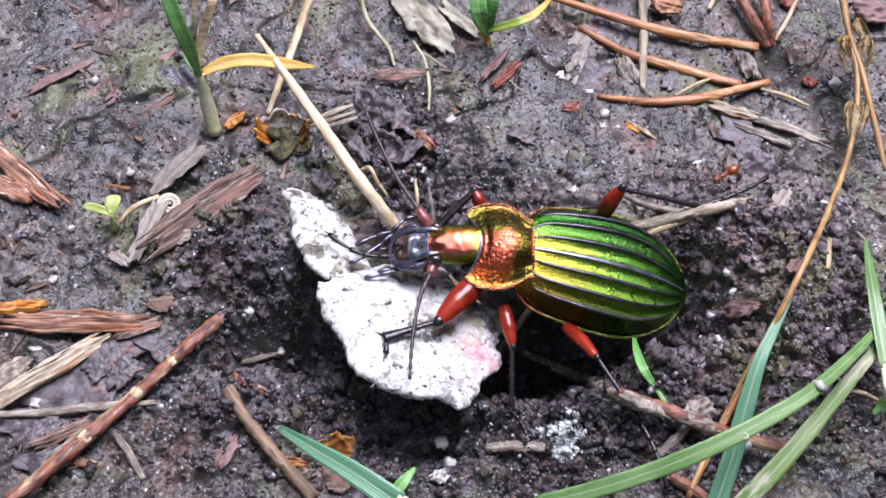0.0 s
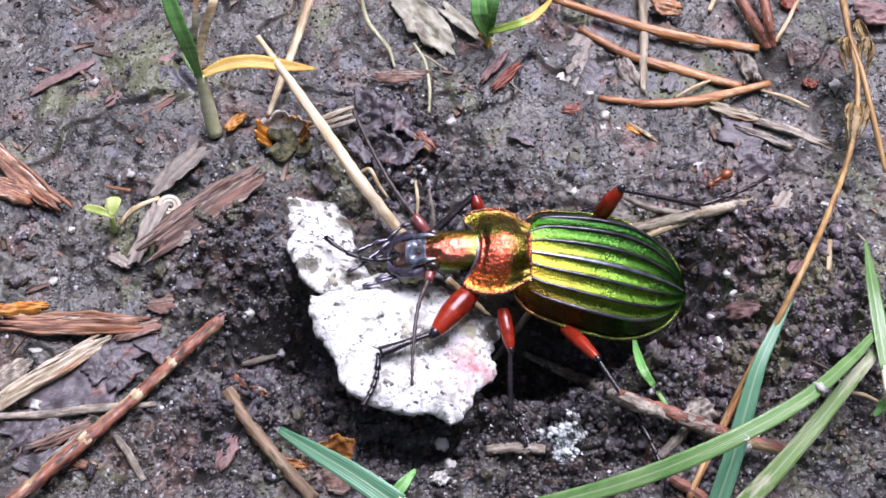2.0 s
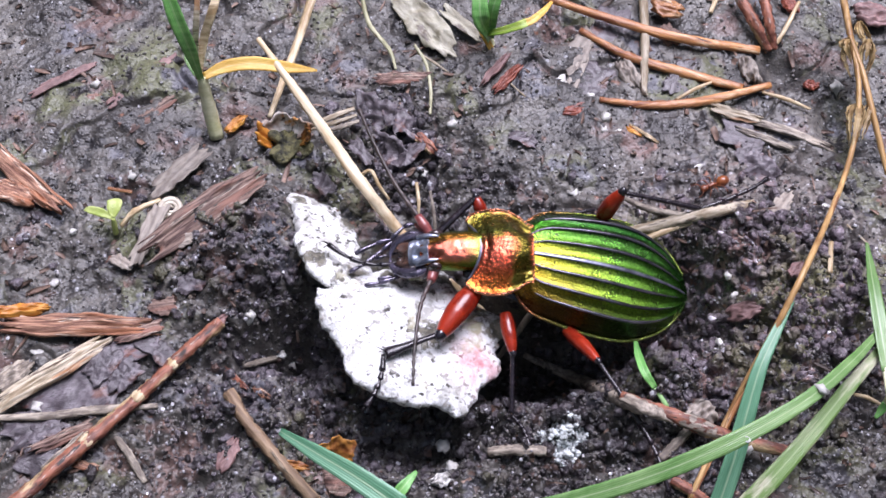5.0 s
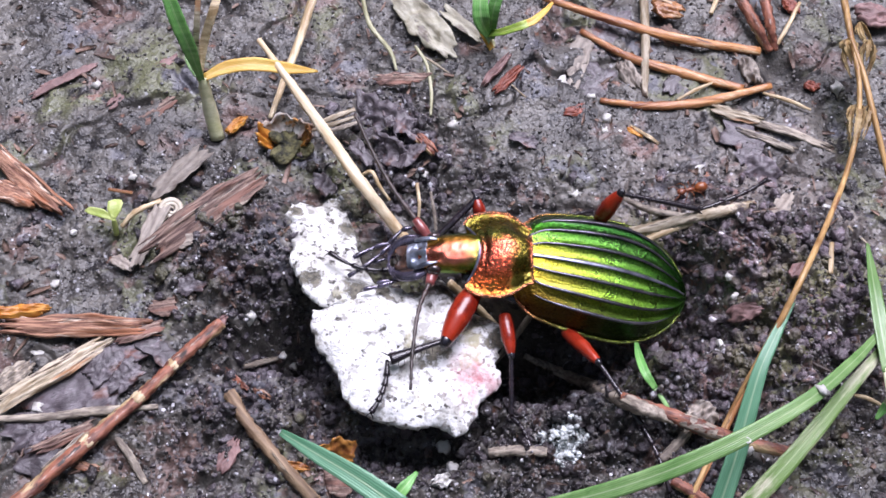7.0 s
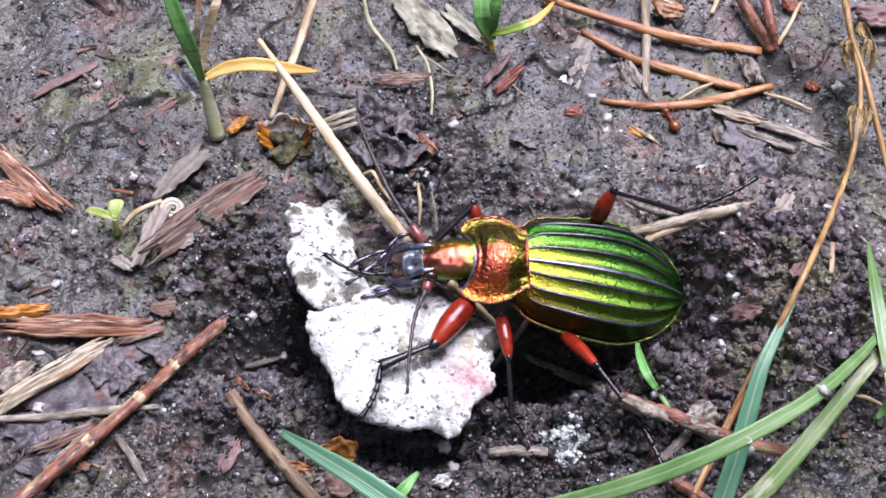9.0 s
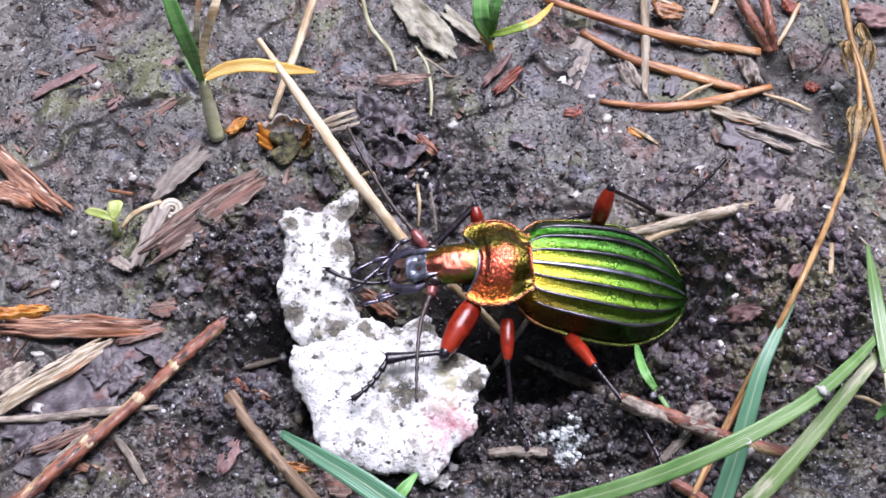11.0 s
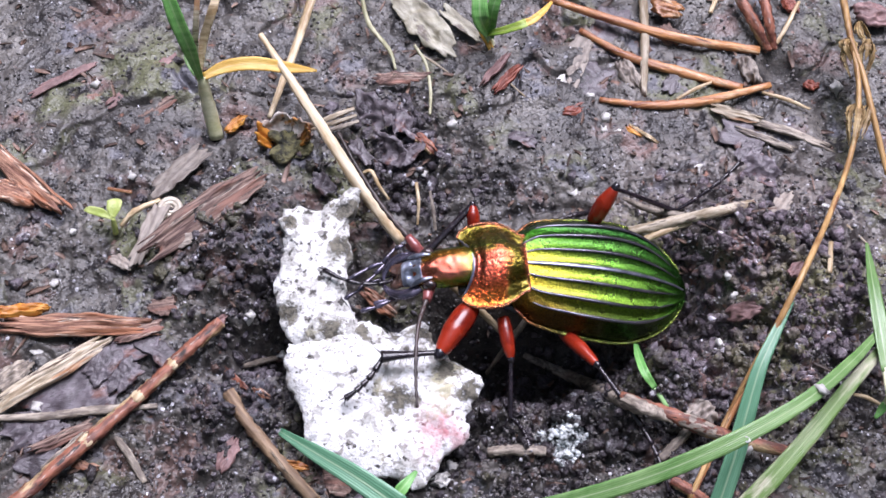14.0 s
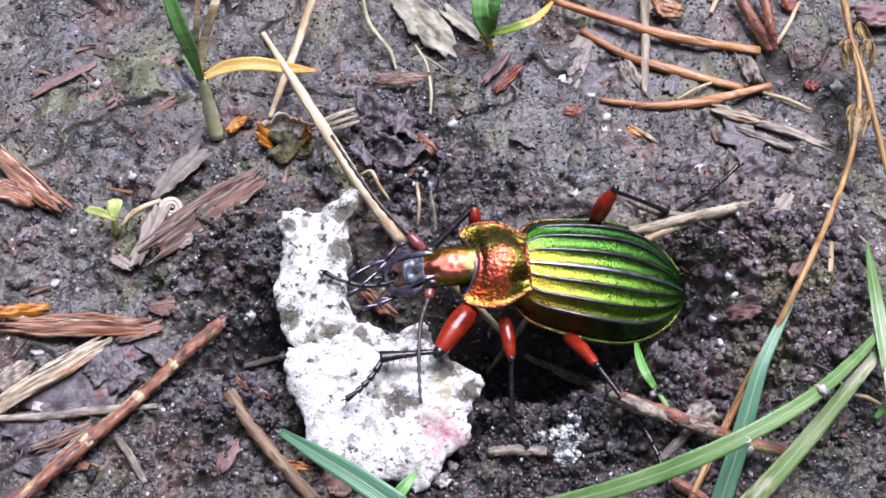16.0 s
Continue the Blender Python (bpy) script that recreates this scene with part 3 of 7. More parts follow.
def blade(label, pts, widths, material, fold=0.3, thick=0.12, up=(0, -0.4, 1), wave=0.03, seed=0, rib=None):
    """A single grass plant that shows one blade with its midrib."""
    plant = tagged(empty("grass_plant"), label, "grass")
    m = axes(pts[0], pts[-1])
    inv = m.inverted()
    plant.matrix_world = m
    loc = [inv @ (Vector(p) * MM) / MM for p in pts]
    top = inv.to_3x3() @ Vector(up)
    bm = bmesh.new()
    ribbon(bm, loc, widths, thick, fold, up=top, wave=wave, seed=seed)
    part("blade", bm, material, plant)
    bm = bmesh.new()
    a, b, w = (loc[0], loc[1], widths[0]) if widths[0] > widths[-1] else (loc[-1], loc[-2], widths[-1])
    tube(bm, [a + (a - b).normalized() * 1.5, a + (b - a) * 0.08], [w * 0.42, w * 0.40], 8, 4, 0.4, up=top)
    part("sheath", bm, rib or M_STEM, plant, "pale leaf sheath")
    return plant


# ---- ground ----
BUMPS = [
    (7.73, -5.75, -9.0, 5.56, 2.22, -8),
    (3.44, -5.55, -4.5, 2.59, 1.92, 0),
    (-0.87, -3.32, -2.8, 4.81, 2.99, 0),
    (-9.27, -5.75, -5.5, 1.41, 1.45, 20),
    (-11.69, -6.93, -3.2, 1.67, 1.03, 25),
    (-3.31, -8.49, -2.2, 4.44, 3.85, 0),
    (-7.78, -10.39, -1.2, 2.22, 2.57, 0),
    (-8.31, 3.55, -0.9, 1.85, 1.92, 0),
    (-13.15, 0.04, 2.3, 3.7, 2.65, 25),
    (19.6, -2.49, 3.0, 3.7, 4.28, 0),
    (13.63, -8.68, 4.4, 1.93, 1.88, 0),
    (18.19, -8.1, 0.8, 4.44, 2.57, 0),
    (15.8, -3.5, -5.5, 1.5, 2.5, 0),
    (9.83, 5.36, -0.4, 7.41, 1.71, 0),
    (-23.18, -9.63, -0.8, 5.56, 3.42, 20),
    (24.46, 15.32, -1.8, 1.19, 0.94, 0),
    (27.32, 10.32, -1.3, 0.81, 1.28, 0),
    (7.88, 17.67, -1.0, 0.93, 0.51, 0),
    (1.22, -14.04, -0.8, 4.44, 2.14, 0),
    (7.46, -11.13, 0.3, 3.33, 1.71, 0),
    (-3.31, 9.59, 0.8, 2.22, 3.42, 0),
    (4.69, 14.04, 0.5, 2.59, 1.71, 0),
    (-23.64, 8.63, 0.5, 5.93, 5.13, 0),
    (-1.67, -13.15, -2.6, 2.59, 1.2, 0),
    (5.84, -8.49, -2.0, 3.33, 1.37, -15),
]
# crumbly patches: x, y, spread across, spread along, density
CRUMBLY = [(-13.12, -0.39, 4.07, 3.85, 0.9), (19.13, -3.32, 6.3, 5.56, 0.95), (13.4, -8.49, 2.96, 2.99, 1), (-2.85, -13.69, 8.52, 3.85, 0.45), (-7.9, -8.1, 3.7, 3.42, 0.7), (0.61, 4.91, 4.44, 1.71, 0.5), (-25.85, 0.47, 4.07, 3.42, 0.25), (23.42, -8.49, 4.44, 5.13, 0.6), (-3.0, 8.4, 3.0, 3.6, 0.95), (7.32, -14.04, 5.56, 3.42, 0.6), (-14.07, -10.01, 3.7, 3.42, 0.32), (-15.64, -14.75, 5.19, 2.56, 0.36), (8.09, -5.75, 7.41, 3.42, 0.6)]


def lattice(ix, iy, seed):
    h = (ix.astype(np.int64) * 374761393 + iy.astype(np.int64) * 668265263 + seed * 974711) & 0xFFFFFFFF
    h = ((h ^ (h >> 13)) * 1274126177) & 0xFFFFFFFF
    return ((h ^ (h >> 16)) & 0xFFFF) / 65535.0


def vnoise(x, y, seed):
    ix, iy = np.floor(x), np.floor(y)
    fx, fy = x - ix, y - iy
    fx, fy = fx * fx * (3 - 2 * fx), fy * fy * (3 - 2 * fy)
    a, b = lattice(ix, iy, seed), lattice(ix + 1, iy, seed)
    c, d = lattice(ix, iy + 1, seed), lattice(ix + 1, iy + 1, seed)
    return (a * (1 - fx) + b * fx) * (1 - fy) + (c * (1 - fx) + d * fx) * fy


def fbm(x, y, size, octaves, seed):
    v, a = 0, 1.0
    for o in range(octaves):
        v = v + a * (vnoise(x / size + 17 * o, y / size - 9 * o, seed + o) - 0.5)
        size, a = size / 2.1, a * 0.55
    return v


def hills(x, y):
    z = 0 * x
    for cx, cy, h, sx, sy, a in BUMPS:
        c, s = math.cos(radians(a)), math.sin(radians(a))
        u, v = (x - cx) * c + (y - cy) * s, -(x - cx) * s + (y - cy) * c
        z = z + h * np.exp(-0.5 * ((u / sx) ** 2 + (v / sy) ** 2))
    return z


def crumbliness(x, y):
    z = 0.05 + 0 * x
    for cx, cy, sx, sy, d in CRUMBLY:
        z = z + d * np.exp(-0.5 * (((x - cx) / sx) ** 2 + ((y - cy) / sy) ** 2))
    return np.clip(z, 0, 1)


def surface(x, y):
    x, y = np.asarray(x, float), np.asarray(y, float)
    cr = crumbliness(x, y)
    z = hills(x, y) + 0.9 * fbm(x, y, 7, 3, 3) + (0.42 + 0.1 * cr) * fbm(x, y, 1.7, 5, 11)
    z = z - 0.3 * cr + cr * (1.5 * (0.22 - np.abs(fbm(x, y, 3.2, 2, 57)) * 1.3) + 1.05 * np.abs(fbm(x, y, 1.3, 3, 23)) * 2 + 0.30 * np.abs(fbm(x, y, 0.5, 2, 31)) * 2 - 0.3)
    crack = np.abs(fbm(x, y, 9, 3, 41))
    return z - 0.5 * np.exp(-(crack / 0.022) ** 2) * (1 - cr)


def build_ground():
    def spread(half, step):
        a = np.arange(-half, half + step / 2, step)
        far = half + np.cumsum(np.geomspace(step * 2, 9000, 34))
        return np.concatenate([-far[::-1], a, far])
    xs, ys = spread(36, 0.125), spread(26, 0.125)
    X, Y = np.meshgrid(xs, ys)
    Z = surface(X, Y)
    far = np.clip((np.maximum(np.abs(X) - 60, np.abs(Y) - 60)) / 200, 0, 1)
    Z = Z * (1 - far)
    co = np.stack([X, Y, Z], -1).reshape(-1, 3) * MM
    w, h = len(xs), len(ys)
    i = (np.arange(h - 1)[:, None] * w + np.arange(w - 1)[None]).ravel()
    quads = np.stack([i, i + 1, i + 1 + w, i + w], 1)
    return raw_mesh("ground", co, quads, M_SOIL)


def raw_mesh(name, co, faces, material, smooth=True):
    me = bpy.data.meshes.new(name)
    n, k = faces.shape
    me.vertices.add(len(co))
    me.vertices.foreach_set("co", np.ascontiguousarray(co, dtype=np.float32).ravel())
    me.loops.add(n * k)
    me.loops.foreach_set("vertex_index", np.ascontiguousarray(faces, dtype=np.int32).ravel())
    me.polygons.add(n)
    me.polygons.foreach_set("loop_start", np.arange(n, dtype=np.int32) * k)
    me.polygons.foreach_set("use_smooth", np.full(n, smooth))
    me.update(calc_edges=True)
    me.validate()
    me.materials.append(material)
    return new(name, me)


def grains(name, xs, ys, sizes, material, sub, seed, sink=0.25, smooth=True):
    """Many irregular grains in one mesh, half bedded in the soil."""
    rng = np.random.default_rng(seed)
    bm = bmesh.new()
    bmesh.ops.create_icosphere(bm, subdivisions=sub, radius=1)
    bm.verts.ensure_lookup_table()
    base = np.array([v.co[:] for v in bm.verts])
    tri = np.array([[v.index for v in f.verts] for f in bm.faces])
    bm.free()
    n = len(xs)
    dirs = rng.normal(size=(n, 5, 3))
    dirs /= np.linalg.norm(dirs, axis=2, keepdims=True)
    co = np.repeat(base[None], n, 0)
    rad = np.ones((n, len(base)))
    for k in range(5):
        d = np.einsum("vi,ni->nv", base, dirs[:, k])
        rad -= np.clip(d - rng.uniform(0.35, 0.7, (n, 1)), 0, 1) * rng.uniform(0.5, 1.0, (n, 1))
    for f in (2.2, 3.6, 6.0):
        k = rng.normal(size=(n, 3)) * f / 1.7
        rad *= 1 + 0.36 / f * 1.6 * np.sin(np.einsum("vi,ni->nv", base, k) * 1.6 + rng.uniform(0, 6.3, (n, 1)))
    rad *= 1 + rng.normal(0, 0.05, rad.shape)
    co *= rad[..., None] * rng.uniform(0.75, 1.25, (n, 1, 3)) * sizes[:, None, None]
    z = surface(xs, ys) + sizes * (1 - 2 * sink) * 0.6
    co += np.stack([xs, ys, z], -1)[:, None]
    faces = (tri[None] + (np.arange(n) * len(base))[:, None, None]).reshape(-1, 3)
    return raw_mesh(name, co.reshape(-1, 3) * MM, faces, material, smooth)


def scatter(n, seed, power=1.0, floor=0.0):
    rng = np.random.default_rng(seed)
    x, y = rng.uniform(-34, 34, n * 6), rng.uniform(-22, 26, n * 6)
    keep = rng.uniform(0, 1, n * 6) < floor + (1 - floor) * crumbliness(x, y) ** power
    return x[keep][:n], y[keep][:n], rng


tagged(build_ground(), "damp dark grey-brown soil with hollows and crumbs", "ground", kind="structure")
gx, gy, rng = scatter(4600, 5, 2.2)
tagged(grains("soil_crumbs", gx, gy, 0.12 + 0.46 * rng.random(len(gx)) ** 3, M_CRUMB, 2, 6, 0.5), "loose dark crumbs of damp soil", "soil", kind="stuff")
gx, gy, rng = scatter(30000, 7, 1.4, 0.26)
tagged(grains("fine_soil_crumbs", gx, gy, 0.045 + 0.13 * rng.random(len(gx)) ** 2.2, M_FINE, 1, 8, 0.42), "fine dark soil crumbs over the ground", "soil", kind="stuff")
gx, gy, rng = scatter(7500, 9, 1.1, 0.10)
tagged(grains("sand_grains", gx, gy, 0.03 + 0.12 * rng.random(len(gx)) ** 3.2, M_QUARTZ, 1, 10, 0.2, False), "scattered pale quartz sand grains on the soil", "sand", kind="stuff")


def dim_ring():
    """Unseen dark ring added far beyond the view to dim low sky light and reflections; uneven top."""
    co, faces, n = [], [], 160
    for i in range(n):
        a = 2 * math.pi * i / n
        r = 4.6 + 0.7 * noise.noise(Vector((math.cos(a) * 3, math.sin(a) * 3, 0)))
        h = 4.9 + 1.2 * noise.noise(Vector((math.cos(a) * 5, math.sin(a) * 5, 4))) + 0.5 * noise.noise(Vector((math.cos(a) * 17, math.sin(a) * 17, 9)))
        for rr, z in ((r, -0.05), (r - 0.3, h * 0.6), (r + 0.2, h), (r + 0.9, h * 0.7), (r + 1.0, -0.05)):
            co.append((rr * math.cos(a), rr * math.sin(a), z))
        for k in range(4):
            faces.append((i * 5 + k, i * 5 + k + 1, (i + 1) % n * 5 + k + 1, (i + 1) % n * 5 + k))
    return raw_mesh("backdrop", np.array(co), np.array(faces), M_DIMRING)


# green-black for the added ring, so that metal mirrors a dark horizon
M_DIMRING = mat("dim_ring_green", (0.015, 0.022, 0.010), (0.05, 0.07, 0.03), 3, 0.8, bump=0.3, bscale=20)[0]
tagged(dim_ring(), "unseen dark ring added round the spot to dim low sky light", "backdrop", kind="structure")


def litter(n, seed):
    """Small torn plant shreds lying on the soil."""
    rng = np.random.default_rng(seed)
    x, y = rng.uniform(-33, 33, n), rng.uniform(-19, 25, n)
    L, W = 0.15 + 0.8 * rng.random(n) ** 3, 0.06 + 0.16 * rng.random(n) ** 2
    a, lift = rng.uniform(0, math.pi, n), rng.normal(0, 0.12, n)
    co, faces = [], []
    box = [(-1, -1, 0), (0, -1.2, 0.4), (1, -0.5, 0), (1, 0.4, 0), (0, 1, 0.5), (-1, 0.8, 0)]
    for i in range(n):
        c, s = math.cos(a[i]), math.sin(a[i])
        for dz in (0.0, -0.05):
            for u, v, w in box:
                px, py = u * L[i] + rng.normal(0, 0.04), v * W[i] + rng.normal(0, 0.03)
                co.append((x[i] + px * c - py * s, y[i] + px * s + py * c, 0.07 + dz + w * 0.12 + lift[i] * u))
        b = 12 * i
        faces += [(b, b + 1, b + 4, b + 5), (b + 1, b + 2, b + 3, b + 4), (b + 11, b + 10, b + 7, b + 6), (b + 10, b + 9, b + 8, b + 7)]
        faces += [(b + k, b + (k + 1) % 6, b + 6 + (k + 1) % 6, b + 6 + k) for k in range(6)]
    co = np.array(co)
    co[:, 2] += np.repeat(surface(x, y), 12)
    return raw_mesh("litter_shreds", co * MM, np.array(faces), M_SHRED)


M_SHRED = mat("plant_shred", (0.07, 0.04, 0.03), (0.19, 0.125, 0.095), 1500, 0.55, bump=0.6, vary=0.7, island=True)[0]
tagged(litter(620, 77), "tiny brown plant shreds strewn on the soil", "litter", kind="stuff")

# ---- the golden ground beetle ----
beetle = tagged(empty("ground_beetle"), "metallic green and gold ground beetle with red thighs, feeding", "beetle")
ELYTRA_POSE = pose(0.57 * MM, -0.3 * MM, -0.6 * MM, -9.3, -16.8, -4)
EL_LEN = 11.6


def half_width(u):
    if u > 0.54:
        w = max(0.0, 1 - ((u - 0.54) / 0.46) ** 2.0) ** 0.66
    else:
        w = 1 - 0.236 * ((0.54 - u) / 0.54) ** 1.9
    return 3.9 * w * (0.72 + 0.28 * min(1, u / 0.10) ** 0.5)


def dome(u):
    if u < 0.45:
        return 2.2 * (1 - 0.30 * ((0.45 - u) / 0.45) ** 2)
    return 2.2 * max(0.0, 1 - ((u - 0.45) / 0.55) ** 1.8) ** 0.76


RIBS = (0.276, 0.561, 0.795)


def elytron_point(u, s, lift=0.0):
    """s: 0 at the seam, 1 at the side margin."""
    w, h = half_width(u), dome(u)
    z = h * max(0.0, 1 - s ** 3) ** 0.5
    z -= 0.24 * math.sin(math.pi * u) ** 0.8 * sum(math.sin(math.pi * min(1, max(0, (s - a) / (b - a)))) for a, b in zip((0, *RIBS), (*RIBS, 1)))
    return Vector((-u * EL_LEN, w * s, z + lift))


def build_elytron(sign):
    bm = bmesh.new()
    nu, ns = 96, 64
    rows = []
    for i in range(nu + 1):
        u = (i / nu) ** 0.9 * 0.998
        row = [elytron_point(u, math.sin(j / ns * math.pi / 2)) for j in range(ns + 1)]
        rim = row[-1] + Vector((0, 0.16, 0.10)) * min(1, half_width(u) / 2)
        under = rim + Vector((0, -0.12, -0.5))
        inner = Vector((row[-1].x, row[-1].y * 0.9, -0.8))
        line = row + [rim, under, inner]
        if i == 0:
            rows.append([bm.verts.new((p.x + 0.15, p.y * sign * 0.93, p.z * 0.45 - 0.3)) for p in line])
            rows.append([bm.verts.new((p.x + 0.12, p.y * sign * 0.97, p.z * 0.86)) for p in line])
        rows.append([bm.verts.new((p.x, p.y * sign, p.z)) for p in line])
    for a, b in zip(rows, rows[1:]):
        for j in range(len(a) - 1):
            bm.faces.new((a[j], a[j + 1], b[j + 1], b[j]))
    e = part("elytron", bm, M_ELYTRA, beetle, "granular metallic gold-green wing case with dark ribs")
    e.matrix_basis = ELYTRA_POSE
    for s in RIBS:
        bm = bmesh.new()
        pts = [elytron_point(u, s, 0.02) for u in np.linspace(0.0 if s < 0.7 else 0.07, 0.93 - 0.08 * s, 13)]
        tube(bm, [(p.x, p.y * sign, p.z) for p in pts], [0.05, 0.10, 0.125, 0.13, 0.11, 0.03], 10, 4, 0.9)
        part("rib", bm, M_RIB, e, "raised black rib")
    bm = bmesh.new()
    pts = [elytron_point(u, 1, 0.1) + Vector((0, 0.16 * min(1, half_width(u) / 2), 0)) for u in np.linspace(0.005, 0.96, 16)]
    tube(bm, [(p.x, p.y * sign, p.z) for p in pts], [0.09, 0.11, 0.10, 0.08], 6, 3)
    part("margin", bm, M_RIM, e, "coppery raised margin")
    return e


build_elytron(1)
build_elytron(-1)
bm = bmesh.new()
tube(bm, [elytron_point(u, 0, 0.0) for u in np.linspace(0.01, 0.97, 14)], [0.12, 0.17, 0.16, 0.07], 10, 4, 0.5)
part("seam", bm, M_SEAM, beetle, "dark seam between the wing cases").matrix_basis = ELYTRA_POSE


def shell(bm, length, width_at, height_at, nu=30, nv=22, low=-0.5, flat=0.75):
    """A domed plate along +x, closed below."""
    rings = []
    for i in range(nu + 1):
        u = i / nu
        w, h = width_at(u), height_at(u)
        top = [Vector((u * length, w * math.sin(a), h * max(0.0, math.cos(a)) ** flat)) for a in np.linspace(-math.pi / 2, math.pi / 2, nv)]
        bot = [Vector((u * length, w * 0.9 * math.sin(a), low * math.cos(a))) for a in np.linspace(math.pi / 2, -math.pi / 2, 8)[1:-1]]
        rings.append(top + bot)
    loft(bm, rings)


def smooth_curve(us, vals):
    """A function that runs softly through a few values."""
    pts = spline([(u, v, 0) for u, v in zip(us, vals)], 8)
    xs, ys = [p.x for p in pts], [p.y for p in pts]
    return lambda u: float(np.interp(u, xs, ys))


PRON_LEN = 3.15
pronotum_width = smooth_curve([0, 0.1, 0.25, 0.45, 0.62, 0.78, 0.9, 1], [1.98, 2.0, 2.34, 2.80, 2.94, 2.84, 2.56, 2.10])
pronotum_height = smooth_curve([0, 0.1, 0.35, 0.6, 0.85, 1], [1.45, 1.72, 2.02, 2.05, 1.85, 1.52])


def pronotum_point(u, s):
    """u from the hind to the front edge, s from side to side (-1 to 1)."""
    w, h = pronotum_width(u), pronotum_height(u)
    a = abs(s)
    x = u * PRON_LEN + (1.15 * u ** 3 - 0.10) * (a * w / 2.2) ** 2
    low = 0.62 + 0.22 * min(1, u / 0.4)
    bell = 0.5 + 0.5 * math.cos(math.pi * min(1, a * 1.04) ** 1.2)
    z = low + (h - low) * (0.55 * bell + 0.45 * (1 - a * a)) + 0.08 * max(0, a - 0.88) / 0.12
    z -= 0.10 * math.exp(-((a - 0.62) / 0.13) ** 2) * math.exp(-((u - 0.12) / 0.16) ** 2) * 2.4
    z -= 0.09 * math.exp(-(s * w / 0.06) ** 2) * (0.06 < u < 0.9)
    z -= 0.12 * math.exp(-((u - 0.87) / 0.05) ** 2) * (1 - a)
    z += 0.03 * noise.noise(Vector((x * 1.5, s * w * 1.5, 3))) + (0.008 + 0.016 * a) * noise.noise(Vector((x * 4.0, s * w * 4.0, 5)))
    return Vector((x, s * w, z))


bm = bmesh.new()
rings = []
for i in range(61):
    u = i / 60
    top = [pronotum_point(u, s) for s in np.sin(np.linspace(-1, 1, 73) * math.pi / 2)]
    low = [Vector((u * PRON_LEN, pronotum_width(u) * 0.9 * s, 0.45 - 1.0 * (1 - s * s) ** 0.5)) for s in np.linspace(0.97, -0.97, 8)]
    rings.append(top + low)
loft(bm, rings)
pron = part("pronotum", bm, M_PRONOTUM, beetle, "coppery red metallic heart-shaped neck shield")
pron.matrix_basis = pose(-0.12 * MM, -0.03 * MM, 0, -2, 1, 0)
for sign in (1, -1):
    bm = bmesh.new()
    tube(bm, [pronotum_point(u, sign) + Vector((0, 0, 0.0)) for u in np.linspace(0, 1, 14)], [0.07, 0.09, 0.11, 0.11, 0.08], 7, 3)
    part("side_margin", bm, M_RIM, pron, "orange raised margin")
bm = bmesh.new()
tube(bm, [pronotum_point(1, s) + Vector((0.02, 0, 0)) for s in np.linspace(-0.92, 0.92, 15)], [0.06, 0.10, 0.11, 0.10, 0.06], 7, 3)
part("collar", bm, M_SEAM, pron, "dark blue-grey front edge")
bm = bmesh.new()
tube(bm, [pronotum_point(0, s) + Vector((-0.03, 0, -0.03)) for s in np.linspace(-0.96, 0.96, 15)], [0.07, 0.10, 0.07], 7, 3)
part("hind_margin", bm, M_RIM, pron, "orange raised hind edge")

# head: stout neck, narrowed in front of the eyes
bm = bmesh.new()
shell(bm, 3.9, smooth_curve([0, 0.25, 0.5, 0.7, 0.85, 1], [1.30, 1.36, 1.34, 1.22, 1.02, 0.86]),
      smooth_curve([0, 0.3, 0.6, 0.8, 1], [0.80, 0.90, 0.86, 0.72, 0.48]), 48, 44, low=-1.0, flat=0.9)
for v in bm.verts:
    if v.co.z > 0:
        for side in (1, -1):
            v.co.z -= 0.26 * math.exp(-((v.co.y - side * 0.52) / 0.17) ** 2) * min(1, max(0, (v.co.x - 2.3) / 0.6))
        v.co.z += 0.035 * noise.noise(v.co * 3.0)
head = part("head", bm, M_HEAD, beetle, "elongated red-gold metallic head")
head.matrix_basis = pose(2.95 * MM, -0.14 * MM, 0.74 * MM, -2, 5, 0)
for sign in (1, -1):
    bm = bmesh.new()
    ball(bm, (2.95, sign * 1.12, 0.20), 0.42, (1.15, 0.8, 1.0))
    part("eye", bm, M_EYE, head, "dark domed eye")
    bm = bmesh.new()
    tube(bm, [(2.7, sign * 0.80, 0.62), (3.2, sign * 0.86, 0.60), (3.7, sign * 0.92, 0.42), (4.15, sign * 0.98, 0.20)], [0.06, 0.17, 0.20, 0.12], 9, 4, 0.7)
    part("brow_ridge", bm, M_FACE, head, "blue-black ridge over the eye")
bm = bmesh.new()
shell(bm, 1.35, lambda u: 0.84 + 0.10 * u - 0.14 * u ** 6, lambda u: 0.66 - 0.30 * u, 22, 26, -0.5)
for v in bm.verts:
    if v.co.z > 0:
        v.co.z -= 0.20 * math.exp(-(((v.co.x - 0.55) / 0.42) ** 2 + ((abs(v.co.y) - 0.40) / 0.20) ** 2))
        v.co.z += 0.12 * math.exp(-(v.co.y / 0.16) ** 2) * math.exp(-((v.co.x - 0.3) / 0.5) ** 2)
        v.co.z += 0.05 * noise.noise(v.co * 3.3)
clyp = part("face_plate", bm, M_FACE, head, "glossy blue-black front of the head")
clyp.matrix_basis = pose(3.28 * MM, 0, 0.06 * MM, 0, 9, 0)
bm = bmesh.new()
shell(bm, 1.0, lambda u: 0.80 + 0.14 * u - 0.35 * u ** 5, lambda u: 0.36 - 0.18 * u, 22, 24, -0.25)
